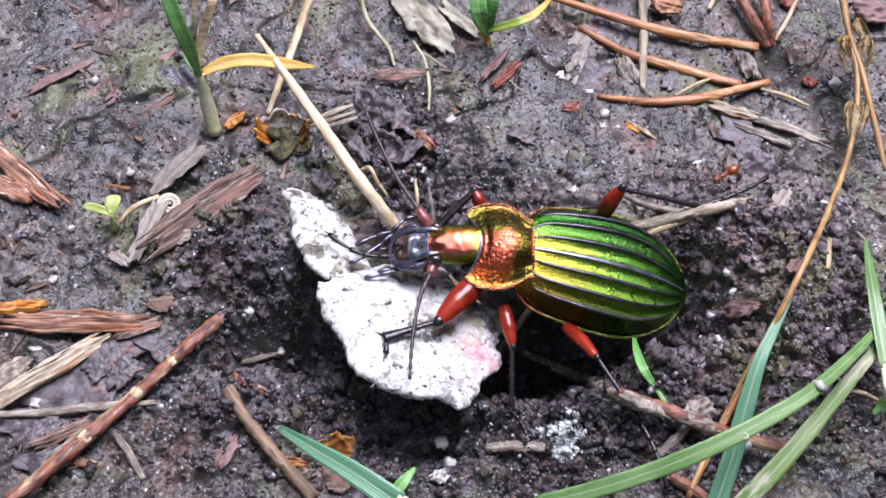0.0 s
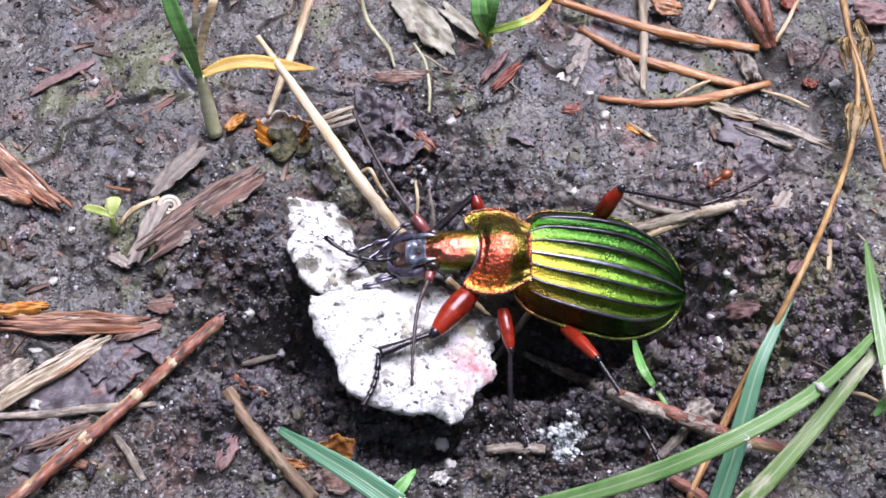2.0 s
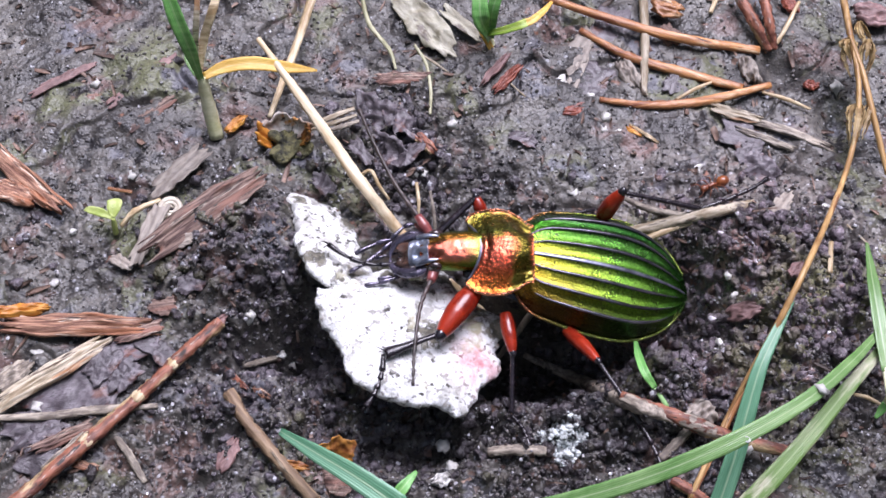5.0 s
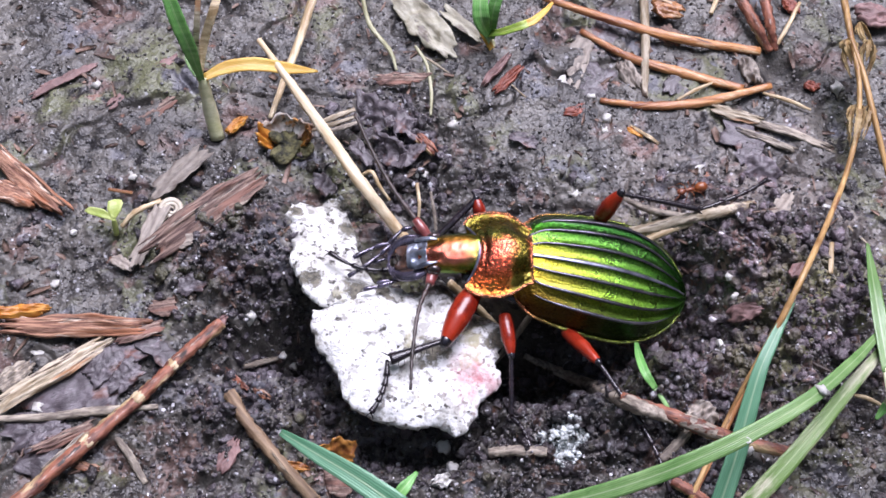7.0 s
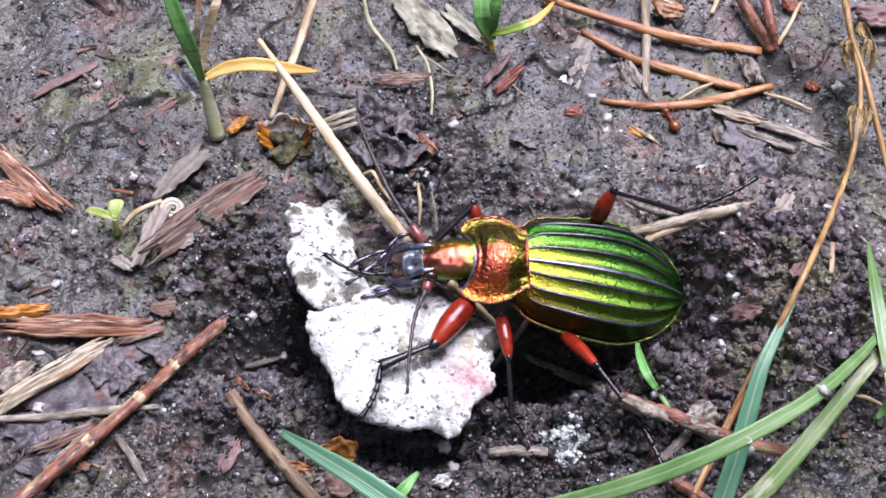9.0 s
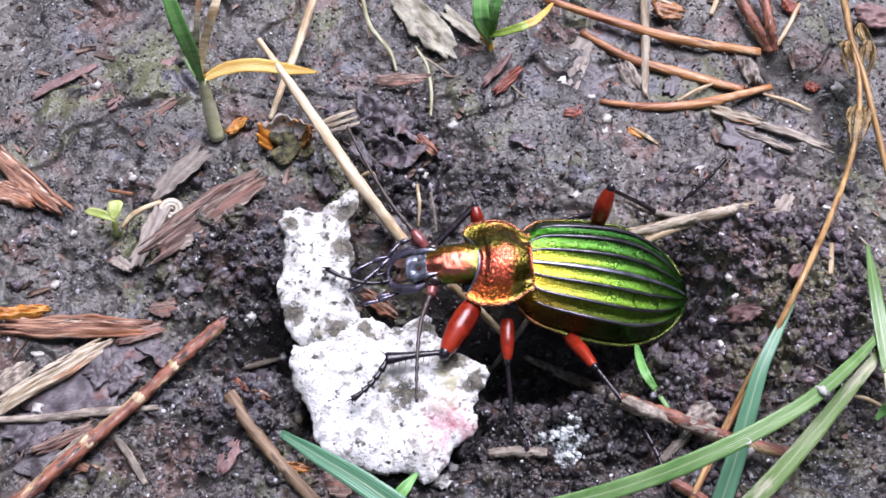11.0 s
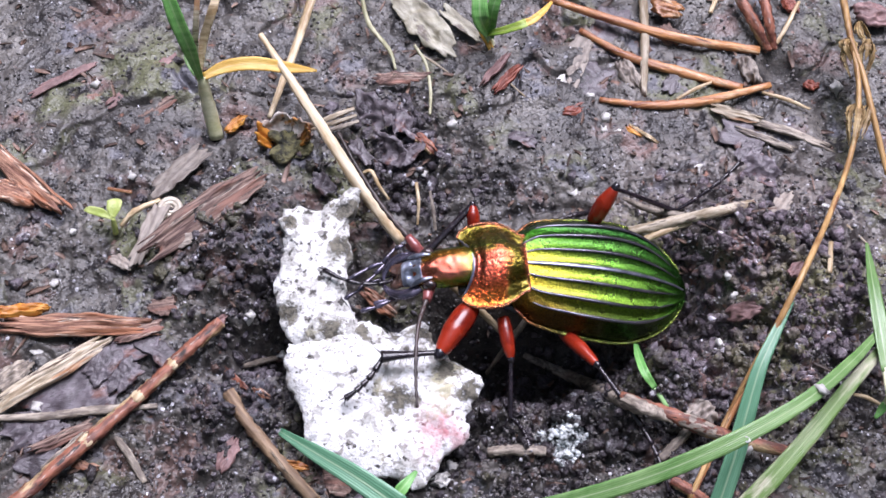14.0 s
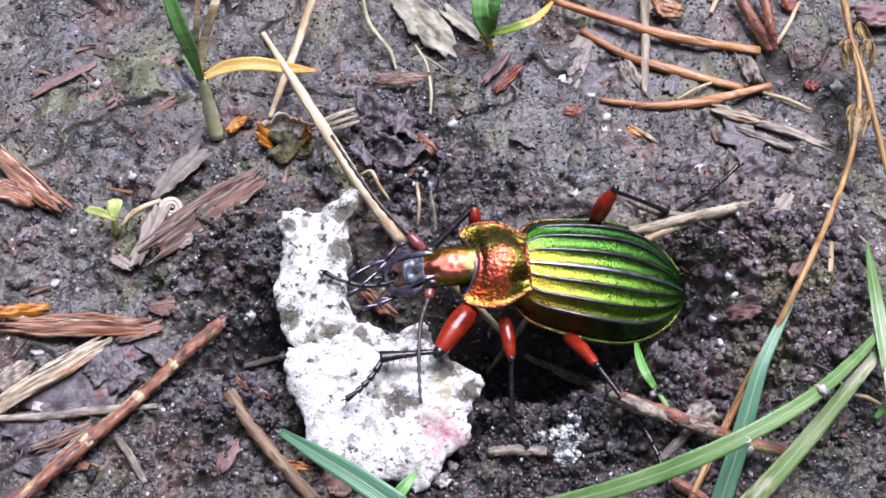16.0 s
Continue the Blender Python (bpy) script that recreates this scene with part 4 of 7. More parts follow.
for v in bm.verts:
    v.co.x -= 0.55 * math.exp(-(v.co.y / 0.30) ** 2) * v.co.x
    if v.co.z > 0:
        v.co.z -= 0.16 * math.exp(-(((v.co.x - 0.45) / 0.3) ** 2 + ((abs(v.co.y) - 0.35) / 0.25) ** 2))
part("upper_lip", bm, M_LIP, head, "brown notched upper lip").matrix_basis = pose(4.50 * MM, 0, -0.12 * MM, 0, 12, 0)
for sign in (1, -1):
    bm = bmesh.new()
    tube(bm, [(3.55, sign * 1.00, -0.10), (4.2, sign * 1.28, -0.16), (4.9, sign * 1.26, -0.28), (5.5, sign * 0.92, -0.42), (5.85, sign * 0.40, -0.56), (5.88, sign * -0.05, -0.66)],
         [0.36, 0.40, 0.38, 0.27, 0.15, 0.04], 12, 7, 0.6)
    jaw = part("mandible", bm, M_JAW, head, "curved violet-black jaw")
    bm = bmesh.new()
    tube(bm, [(3.9, sign * 1.30, 0.02), (4.6, sign * 1.44, -0.02), (5.2, sign * 1.22, -0.16), (5.65, sign * 0.80, -0.32)], [0.04, 0.09, 0.08, 0.03], 7, 5)
    part("jaw_keel", bm, M_JAW, jaw, "raised outer keel")
bm = bmesh.new()
shell(bm, 13.5, lambda u: 3.3 * max(0.02, math.sin(math.pi * min(1, u * 0.9 + 0.06))) ** 0.6, lambda u: 0.3, 26, 12, -1.1)
under = part("underside", bm, M_BLACK, beetle, "black belly")
under.matrix_basis = pose(-9.6 * MM, -1.0 * MM, -4.2 * MM, 0, -15, 5)
bm = bmesh.new()
shell(bm, 5.0, lambda u: 1.9 - 0.4 * u, lambda u: 0.4, 12, 12, -1.2)
part("chest", bm, M_BLACK, beetle).matrix_basis = pose(-0.8 * MM, 0, 0, 0, 0, 0)


def bone_thigh(L, r):
    bm = bmesh.new()
    tube(bm, [(0, 0, 0), (L * 0.25, 0, 0.06), (L * 0.55, 0, 0.1), (L * 0.85, 0, 0.02), (L, 0, 0)], [r * 0.8, r, r * 0.98, r * 0.74, r * 0.5], 12, 6)
    return bm


def bone_shin(L, r, flare):
    bm = bmesh.new()
    tube(bm, [(-0.12, 0, 0), (L * 0.3, 0, 0.05), (L * 0.7, 0, 0.04), (L, 0, 0)], [r * 0.75, r * 0.75, r * 0.75 * flare ** 0.5, r * 0.75 * flare], 10, 6, 0.75)
    return bm


def bristles(L, r):
    bm = bmesh.new()
    for i in range(7):
        x = L * (0.25 + 0.1 * i)
        for s in (-1, 1):
            tube(bm, [(x, 0, 0), (x + 0.2, s * r * 1.9, -r)], [0.03, 0.012], 4, 1)
    return bm


def spur(L, r, s):
    bm = bmesh.new()
    tube(bm, [(L - 0.08, s * r * 0.7, 0), (L + 0.42, s * r * 2.6, 0.05)], [0.06, 0.012], 5, 2)
    return bm


def bone_foot(L, r, curve):
    """Five beaded joints and two claws, bowed sideways."""
    bm = bmesh.new()

    def at(u):
        return Vector((L * u, curve * L * 4 * u * (1 - u), 0.05 * L * math.sin(math.pi * u)))
    cuts = [0, 0.30, 0.48, 0.64, 0.78, 1.0]
    for a, b in zip(cuts, cuts[1:]):
        tube(bm, [at(a), at((a + b) / 2), at(b)], [r * 0.55, r * 0.85, r * 1.15], 8, 3)
    end = at(1.0)
    for s in (-1, 1):
        tube(bm, [end, end + Vector((0.22, s * 0.16, 0.02)), end + Vector((0.36, s * 0.24, -0.12))], [0.05, 0.035, 0.01], 5, 2)
    return bm


def leg(specs, foot=0.16):
    """Thigh, shin and foot of one leg, each a part of the beetle, posed by motions()."""
    lt, rt, ls, rs, lf, curve, flare = specs
    thigh = part("thigh", bone_thigh(lt, rt), M_RED, beetle, "glossy red thigh")
    bm = bmesh.new()
    ball(bm, (lt, 0, 0), rt * 0.52, (1.5, 1, 1))
    part("knee", bm, M_BLACK, thigh, "black knee joint")
    shin = part("shin", bone_shin(ls, rs, flare), M_LEG, beetle, "spiny black shin")
    tagged(part("bristles", bristles(ls, rs), M_LEG, shin), kind="stuff")
    for s in (-1, 1):
        part("spur", spur(ls, rs, s), M_LEG, shin)
    return (thigh, shin,
            part("foot", bone_foot(lf, foot, curve), M_LEG, beetle, "jointed black foot with claws"), lt)


def feeler(pts, radii, material=None):
    """One antenna out of beaded joints, from its base outwards, in its own space."""
    bm = bmesh.new()
    n = 11
    beads = [radii * f * (1 - 0.4 * i / n) for i in range(n) for f in (0.6, 0.95, 1.1, 0.95)]
    tube(bm, pts, beads, 7, 14)
    return bm


LEGS = {
    "front_left": leg((3.56, 0.76, 3.57, 0.26, 3.34, 0.1, 2.3), 0.20),
    "middle_left": leg((2.53, 0.46, 3.73, 0.18, 2.17, 0.08, 1.4)),
    "hind_left": leg((3.57, 0.46, 4.65, 0.18, 4.10, 0.03, 1.4)),
    "front_right": leg((1.48, 0.44, 4.70, 0.32, 6.10, 0.26, 1.4)),
    "middle_right": leg((1.77, 0.42, 3.08, 0.15, 3.23, 0.0, 1.4)),
    "hind_right": leg((2.73, 0.58, 5.50, 0.2, 5.61, -0.06, 1.4)),
}
FEELERS = {}
FEELERS["right"] = part("antenna", feeler([(0.6, 0.1, 0.06), (3.31, 0.42, 0.3), (6.62, 0.3, 0.2), (9.46, 0, 0)], 0.18), M_FEELER, beetle, "thin beaded antenna")
bm = bmesh.new()
tube(bm, [(-0.9, -0.15, -0.3), (0.0, 0.04, 0), (0.75, 0.1, 0.06)], [0.26, 0.36, 0.27], 10, 4)
part("antenna_base", bm, M_BASEJOINT, FEELERS["right"], "reddish first joint")
FEELERS["left"] = part("antenna", feeler([(0.6, -0.1, 0.06), (2.75, -0.42, 0.3), (5.50, -0.3, 0.2), (7.85, 0, 0)], 0.165), M_FEELER, beetle, "thin beaded antenna")
bm = bmesh.new()
tube(bm, [(-0.9, 0.15, -0.3), (0.0, -0.04, 0), (0.75, -0.1, 0.06)], [0.26, 0.36, 0.27], 10, 4)
part("antenna_base", bm, M_BASEJOINT, FEELERS["left"], "reddish first joint")


def palp(joints, r, red=0):
    """A mouth feeler out of slender joints that swell towards their ends; the first may be reddish."""
    stem = None
    for k, (a, b) in enumerate(zip(joints, joints[1:])):
        a, b = Vector(a), Vector(b)
        bm = bmesh.new()
        tube(bm, [a, a.lerp(b, 0.5) + Vector((0, 0, 0.05)), b], [r * 0.62, r * 0.75, r * 0.95, r * 1.25, r * 0.9], 9, 5)
        ob = part("palp" if stem is None else "palp_joint", bm, M_BASEJOINT if k < red else M_JAW, stem or beetle,
                  "" if stem else "jointed glossy mouth feeler")
        stem = stem or ob


palp([(6.55, -1.55, 0.1), (7.20, -2.45, 0.0), (7.95, -2.30, -0.1), (8.75, -1.45, -0.3), (9.65, -1.25, -0.45), (11.0, -0.50, -0.5)], 0.15, 1)
palp([(7.6, -1.95, -0.3), (8.65, -1.40, -0.4), (9.25, -0.80, -0.5), (10.45, 0.33, -0.5), (11.3, 0.77, -0.6)], 0.14)
palp([(8.3, -0.7, -0.7), (9.0, -0.55, -0.8), (9.8, -0.35, -0.9)], 0.11)
palp([(7.5, 0.75, -0.5), (8.13, 1.13, -0.5), (9.35, 1.57, -0.5), (10.29, 1.73, -0.6)], 0.14)
palp([(7.6, 0.55, -0.6), (8.5, 1.0, -0.7), (9.5, 1.15, -0.8)], 0.12)


# ---- white crusted lump that it feeds on ----
CHUNK_C = (-4.5, -8.5, 1.26)
ARM_C = (-8.5, -5.5, 1.6)


def crust(outline, centre, thick, seed, material):
    """A rough plate with a jagged rim: outline in millimetres about its own centre."""
    bm = bmesh.new()
    rim = spline([(*p, 0) for p in outline] + [(*outline[0], 0)], 9)[:-1]
    off = Vector((seed, seed * 2, 0))
    rings = [0.06, 0.16, 0.26, 0.36, 0.46, 0.56, 0.66, 0.75, 0.83, 0.90, 0.96, 1.0]
    cen = Vector((*centre, 0))

    def ring(r, side):
        out = []
        for p in rim:
            q = cen + (p - cen) * r
            q = q + Vector((noise.noise(q * 1.6 + off) + 0.6 * noise.noise(q * 4 + off), noise.noise(q * 1.6 - off) + 0.6 * noise.noise(q * 4 - off), 0)) * 0.26 * r
            n = 0.5 * noise.noise(q * 0.6 + off) + 0.2 * noise.noise(q * 1.7 + off) + 0.12 * noise.noise(q * 4.3)
            q.z = side * thick / 2 * (1 - 0.8 * r ** 7) + n * (0.9 if side > 0 else 0.5) * (1 - 0.4 * r)
            out.append(q)
        return out
    loft(bm, [ring(r, 1) for r in rings] + [ring(r, -1) for r in reversed(rings)])
    return bm


lump = tagged(part("crusted_lump", crust([(-4.97, 0.78), (-3.25, 1.29), (-1.8, 1.88), (-0.34, 2.26), (1.56, 1.66), (3.24, 2.26), (3.94, 1.07), (5.05, -0.17), (6.67, -1.07), (6.83, -2.03), (5.89, -3.72), (6.12, -4.83), (4.7, -6.2), (3.11, -8.08), (1.7, -7.48), (0.04, -7.42), (-1.65, -6.88), (-3.44, -5.52), (-3.97, -3.55), (-4.92, -1.6), (-5.23, -0.24)], (0.44, -2.85), 1.5, 3, M_CHUNK), M_CHUNK),
              "white crusted lump with grey specks and a pink stain", "lump")
arm = part("arm", crust([(-1.68, 6.97), (-0.41, 7.21), (0.41, 6.73), (1.48, 7.53), (2.84, 8.55), (3.09, 7.45), (2.48, 5.93), (2.82, 3.96), (2.45, 2.03), (2.79, 0.21), (3.53, -1.28), (2.3, -2.17), (0.7, -2.06), (-0.87, -2.02), (-1.46, -0.8), (-2.03, 1.26), (-1.82, 2.79), (-1.57, 4.74), (-1.92, 5.93)], (0.43, 2.79), 1.3, 8, M_CHUNK), M_ARM, lump, "cracked upper piece")

# ---- ant ----
ant = tagged(empty("ant"), "small amber-brown ant walking over the soil", "ant")
bm = bmesh.new()
ball(bm, (-0.62, 0, 0.42), 0.40, (1.2, 0.95, 0.9))
part("abdomen", bm, M_ANT, ant, "glossy amber abdomen")
bm = bmesh.new()
tube(bm, [(-0.3, 0, 0.36), (-0.12, 0, 0.42), (0.15, 0, 0.46), (0.5, 0, 0.46)], [0.06, 0.11, 0.16, 0.1], 8, 4)
part("thorax", bm, M_ANTRED, ant)
bm = bmesh.new()
ball(bm, (0.78, 0, 0.44), 0.27, (1.15, 0.95, 0.8))
part("head", bm, M_ANTRED, ant, "reddish brown head")
for side in (1, -1):
    bm = bmesh.new()
    tube(bm, [(0.95, side * 0.12, 0.5), (1.15, side * 0.4, 0.62), (1.5, side * 0.5, 0.4)], [0.03, 0.03, 0.03], 5, 3)
    part("antenna", bm, M_ANTRED, ant)
    for x0, x1 in ((0.35, 0.85), (0.15, 0.1), (0.0, -0.75)):
        bm = bmesh.new()
        tube(bm, [(x0, side * 0.1, 0.4), ((x0 + x1) / 2, side * 0.5, 0.62), (x1, side * 0.85, 0.0)], [0.035, 0.026, 0.015], 5, 4)
        part("leg", bm, M_ANT, ant)

# ---- grass ----


def tuft(name, label, blades, stem=None):
    """A grass plant: stem and leaves as parts."""
    base = Vector(blades[0][0][0]) if stem is None else Vector(stem[0][0])
    root = tagged(empty(name), label, "grass")
    root.matrix_world = Matrix.Translation(base * MM)
    if stem:
        bm = bmesh.new()
        tube(bm, [Vector(p) - base for p in stem[0]], stem[1], 8, 6, 0.8, 0.08, 3)
        part("stem", bm, stem[2], root)
    for pts, widths, material, lab in blades:
        bm = bmesh.new()
        ribbon(bm, [Vector(p) - base for p in pts], widths, 0.12, 0.3, wave=0.03)
        part("leaf", bm, material, root, lab)
    return root


tuft("grass_seedling", "young grass plant with green, straw and yellowed leaves", [
    ([(-16.19, 10.66, 4.21), (-16.51, 10.95, 7.22), (-17.01, 11.61, 9.23), (-17.6, 12.9, 11.21)], [0.4, 0.95, 1.0, 0.8], M_GREEN, "fresh green leaf"),
    ([(-16.38, 10.66, 4.22), (-16.28, 11.55, 6.2), (-15.97, 12.28, 8.17), (-15.68, 13.9, 10.12)], [0.35, 0.4, 0.4, 0.3], M_PALE, "thin dry leaf"),
    ([(-16.31, 10.75, 4.21), (-15.83, 12.3, 6.16), (-15.01, 13.28, 8.11), (-14.48, 14.85, 9.07)], [0.3, 0.6, 0.6, 0.4], M_STRAW, "thin dry leaf"),
    ([(-16.02, 10.86, 4.2), (-14.62, 11.57, 4.33), (-12.75, 11.91, 4.28), (-10.54, 12.07, 3.64), (-8.63, 12.46, 2.85)], [0.5, 0.9, 0.95, 0.8, 0.15], M_YELLOW, "yellowed leaf"),
    ([(-16.49, 10.99, 4.22), (-17.16, 11.95, 4.22), (-17.51, 12.68, 4.21)], [0.4, 0.3, 0.1], M_LIME, "short sheath")],
    ([(-15.62, 8.89, -0.09), (-15.95, 9.95, 1.81), (-16.17, 10.86, 4.21)], [0.5, 0.48, 0.36], M_STEM))
tuft("grass_seedling", "small grass plant with a green and yellow leaf", [
    ([(3.6, 16.36, 0.18), (2.66, 17.24, 2.07), (2.16, 19.47, 4)], [0.4, 0.55, 0.4], M_YELLOW, "orange sheath"),
    ([(3.41, 16.73, 1.13), (2.68, 16.41, 3.65), (2.59, 18.02, 5.03)], [0.7, 1.2, 1.0], M_GREEN, "green leaf"),
    ([(3.41, 16.84, 1.12), (3.49, 16.95, 3.61), (3.97, 18.01, 5.03)], [0.6, 0.9, 0.8], M_GREEN, "green leaf"),
    ([(3.23, 16.73, 1.63), (4.2, 16.05, 2.75), (5.3, 15.95, 3.4), (5.9, 16.15, 3.52)], [0.45, 0.55, 0.6, 0.58], M_YGREEN, "yellow-green leaf"),
    ([(5.75, 16.09, 3.50), (6.36, 16.39, 3.55), (7.15, 17.35, 3.38), (7.79, 18.44, 3.09)], [0.56, 0.55, 0.42, 0.2], M_YELLOW, "orange withered leaf tip")],
    ([(3.69, 16.46, -0.13), (3.43, 16.9, 0.61), (3.15, 16.87, 1.71)], [0.25, 0.3, 0.25], M_STEM))

blade("long arching green grass blade over soil",
      [(5.48, -18.21, 2.11), (9.39, -17.57, 3.36), (13.08, -16.63, 4.59), (16.9, -15.08, 5.25), (20.76, -12.82, 5.05), (24.08, -9.99, 4.1), (26.63, -7.3, 2.36)],
      [0.9, 1.0, 1.0, 0.95, 0.85, 0.7, 0.45], M_LIME, fold=0.1, rib=M_LIME)
blade("broad bluish-green grass blade standing up",
      [(15.83, -18.06, 0.6), (17, -15.18, 1.65), (17.75, -12.86, 2.87), (18.64, -10.38, 3.75), (19.75, -8.3, 4.03), (21.03, -6.12, 4.2)],
      [1.2, 1.15, 1.05, 0.85, 0.65, 0.35], M_TEAL, fold=0.15)
blade("pale bleached-tipped green grass blade",
      [(16.94, -18.34, 2), (19.02, -16.46, 2.82), (21.41, -14.01, 3.11), (24.14, -11.01, 2.73), (27.01, -8, 2.07)],
      [1.15, 1.1, 1.0, 0.85, 0.6], M_BLEACH, fold=0.12, seed=4)
blade("light green grass blade leaning outwards",
      [(27.35, -0.49, 1.5), (26.84, -3.82, 2.45), (26.63, -6.93, 2.78), (26.61, -10.03, 2.59)], [0.2, 0.75, 0.95, 0.8], M_LIME, seed=5)
blade("bluish-green grass blade with a blunt tip",
      [(-9.34, -14.07, 3.28), (-7.19, -15.5, 3.61), (-4.87, -17, 3.87), (-2.31, -18.79, 3.89)], [0.4, 0.95, 1.25, 1.4], M_TEAL, fold=0.2, seed=6)
blade("small fresh green blade tip", [(-1.49, -16.18, 2.41), (-2.18, -17.12, 2.6), (-3.01, -18.08, 2.21)], [0.2, 0.7, 0.8], M_GREEN, seed=7, rib=M_GREEN)
blade("short bright green shoot on the soil mound", [(12.39, -5.7, -1.58), (11.92, -8.54, 1.78), (12.06, -10.1, 2.73), (12.67, -10.91, 2.25)], [0.2, 0.5, 0.55, 0.35], M_GREEN, seed=8, rib=M_GREEN)
blade("tiny green leaf at the soil", [(26.62, -11.49, 1.3), (26.42, -11.8, 0.9), (26.1, -12.18, 0.59)], [0.5, 0.5, 0.2], M_GREEN, seed=9)

# dry stalk with husks


def bracts(pts, r, seed):
    """A shaggy husk: papery bracts bulging round the stalk and meeting at the tip."""
    rnd = random.Random(seed)
    m = axes(pts[0], pts[-1])
    inv = m.inverted()
    c = [inv @ (Vector(p) * MM) / MM for p in pts]
    L = (c[-1] - c[0]).length
    ob = tagged(empty("husk"), "shaggy yellow-brown husk on a dry stalk", "husk", "husks")
    ob.matrix_world = m
    for k in range(7):
        a = 2 * math.pi * k / 7 + rnd.uniform(-0.4, 0.4)
        out = Vector((0, math.cos(a), math.sin(a)))
        far, cut = r * rnd.uniform(0.5, 1.4), rnd.uniform(0.45, 1.1)
        way = [c[0] + Vector((L * f * cut, 0, 0)) + (c[1] - (c[0] + c[-1]) / 2) * math.sin(math.pi * f) + out * far * w for f, w in ((0, 0.2), (0.25, 0.8), (0.5, 1.0), (0.75, 0.75), (1, rnd.uniform(0.1, 0.7)))]
        bm = bmesh.new()
        ribbon(bm, way, [r * 0.3, r * 0.8, r * 0.9, r * 0.5, 0.04], 0.05, 0.5, 6, out, 0.35, seed + k)
        part("bract", bm, M_HUSK, ob)


stalk = rod("dry_grass_stalk", "long brown dry grass stalk with husks", "grass stalk",
    [(28.63, 20.38, 3), (28.36, 15.35, 3.39), (28.47, 11.74, 2.95), (28.01, 8.4, 2.31), (26.64, 4.62, 2.5), (24.43, 0.2, 3.65), (21.82, -4.49, 5.11), (20.12, -7.41, 4.13), (18.53, -9.87, 3.03), (17.01, -12.44, 1.57), (14.41, -17.22, 0.6)],
    [0.28, 0.22, 0.18, 0.18, 0.18, 0.19, 0.2, 0.2, 0.17, 0.16, 0.18], M_STALK, 8, 0.06, 1)
for i, (pts, r) in enumerate((([(28.4, 15.01, 3.19), (28.09, 13.45, 2.96), (28.35, 11.76, 2.3)], 0.5), ([(29.64, 14.9, 3.2), (29.29, 13.42, 3), (28.94, 11.97, 2.52)], 0.42),
                              ([(28.45, 10.21, 2.11), (27.83, 8.33, 2.09), (27.25, 6.07, 2.02)], 0.5), ([(29.07, 9.93, 2.48), (28.62, 8.69, 2.24), (28.11, 7.35, 2.15)], 0.36),
                              ([(29.38, 16.7, 3), (29.43, 15.17, 3), (30.1, 14.24, 2.6)], 0.3))):
    bracts(pts, r, 60 + i)
rod("dry_grass_stalk", "thin golden dry grass stem", "grass stalk", [(28.24, 14.93, 3.59), (28.79, 12.1, 3.11), (29.11, 9.19, 2.53), (29.8, 5.03, 1.2)], [0.12, 0.2, 0.22, 0.18], M_STALK, 8, 0.05, 2)

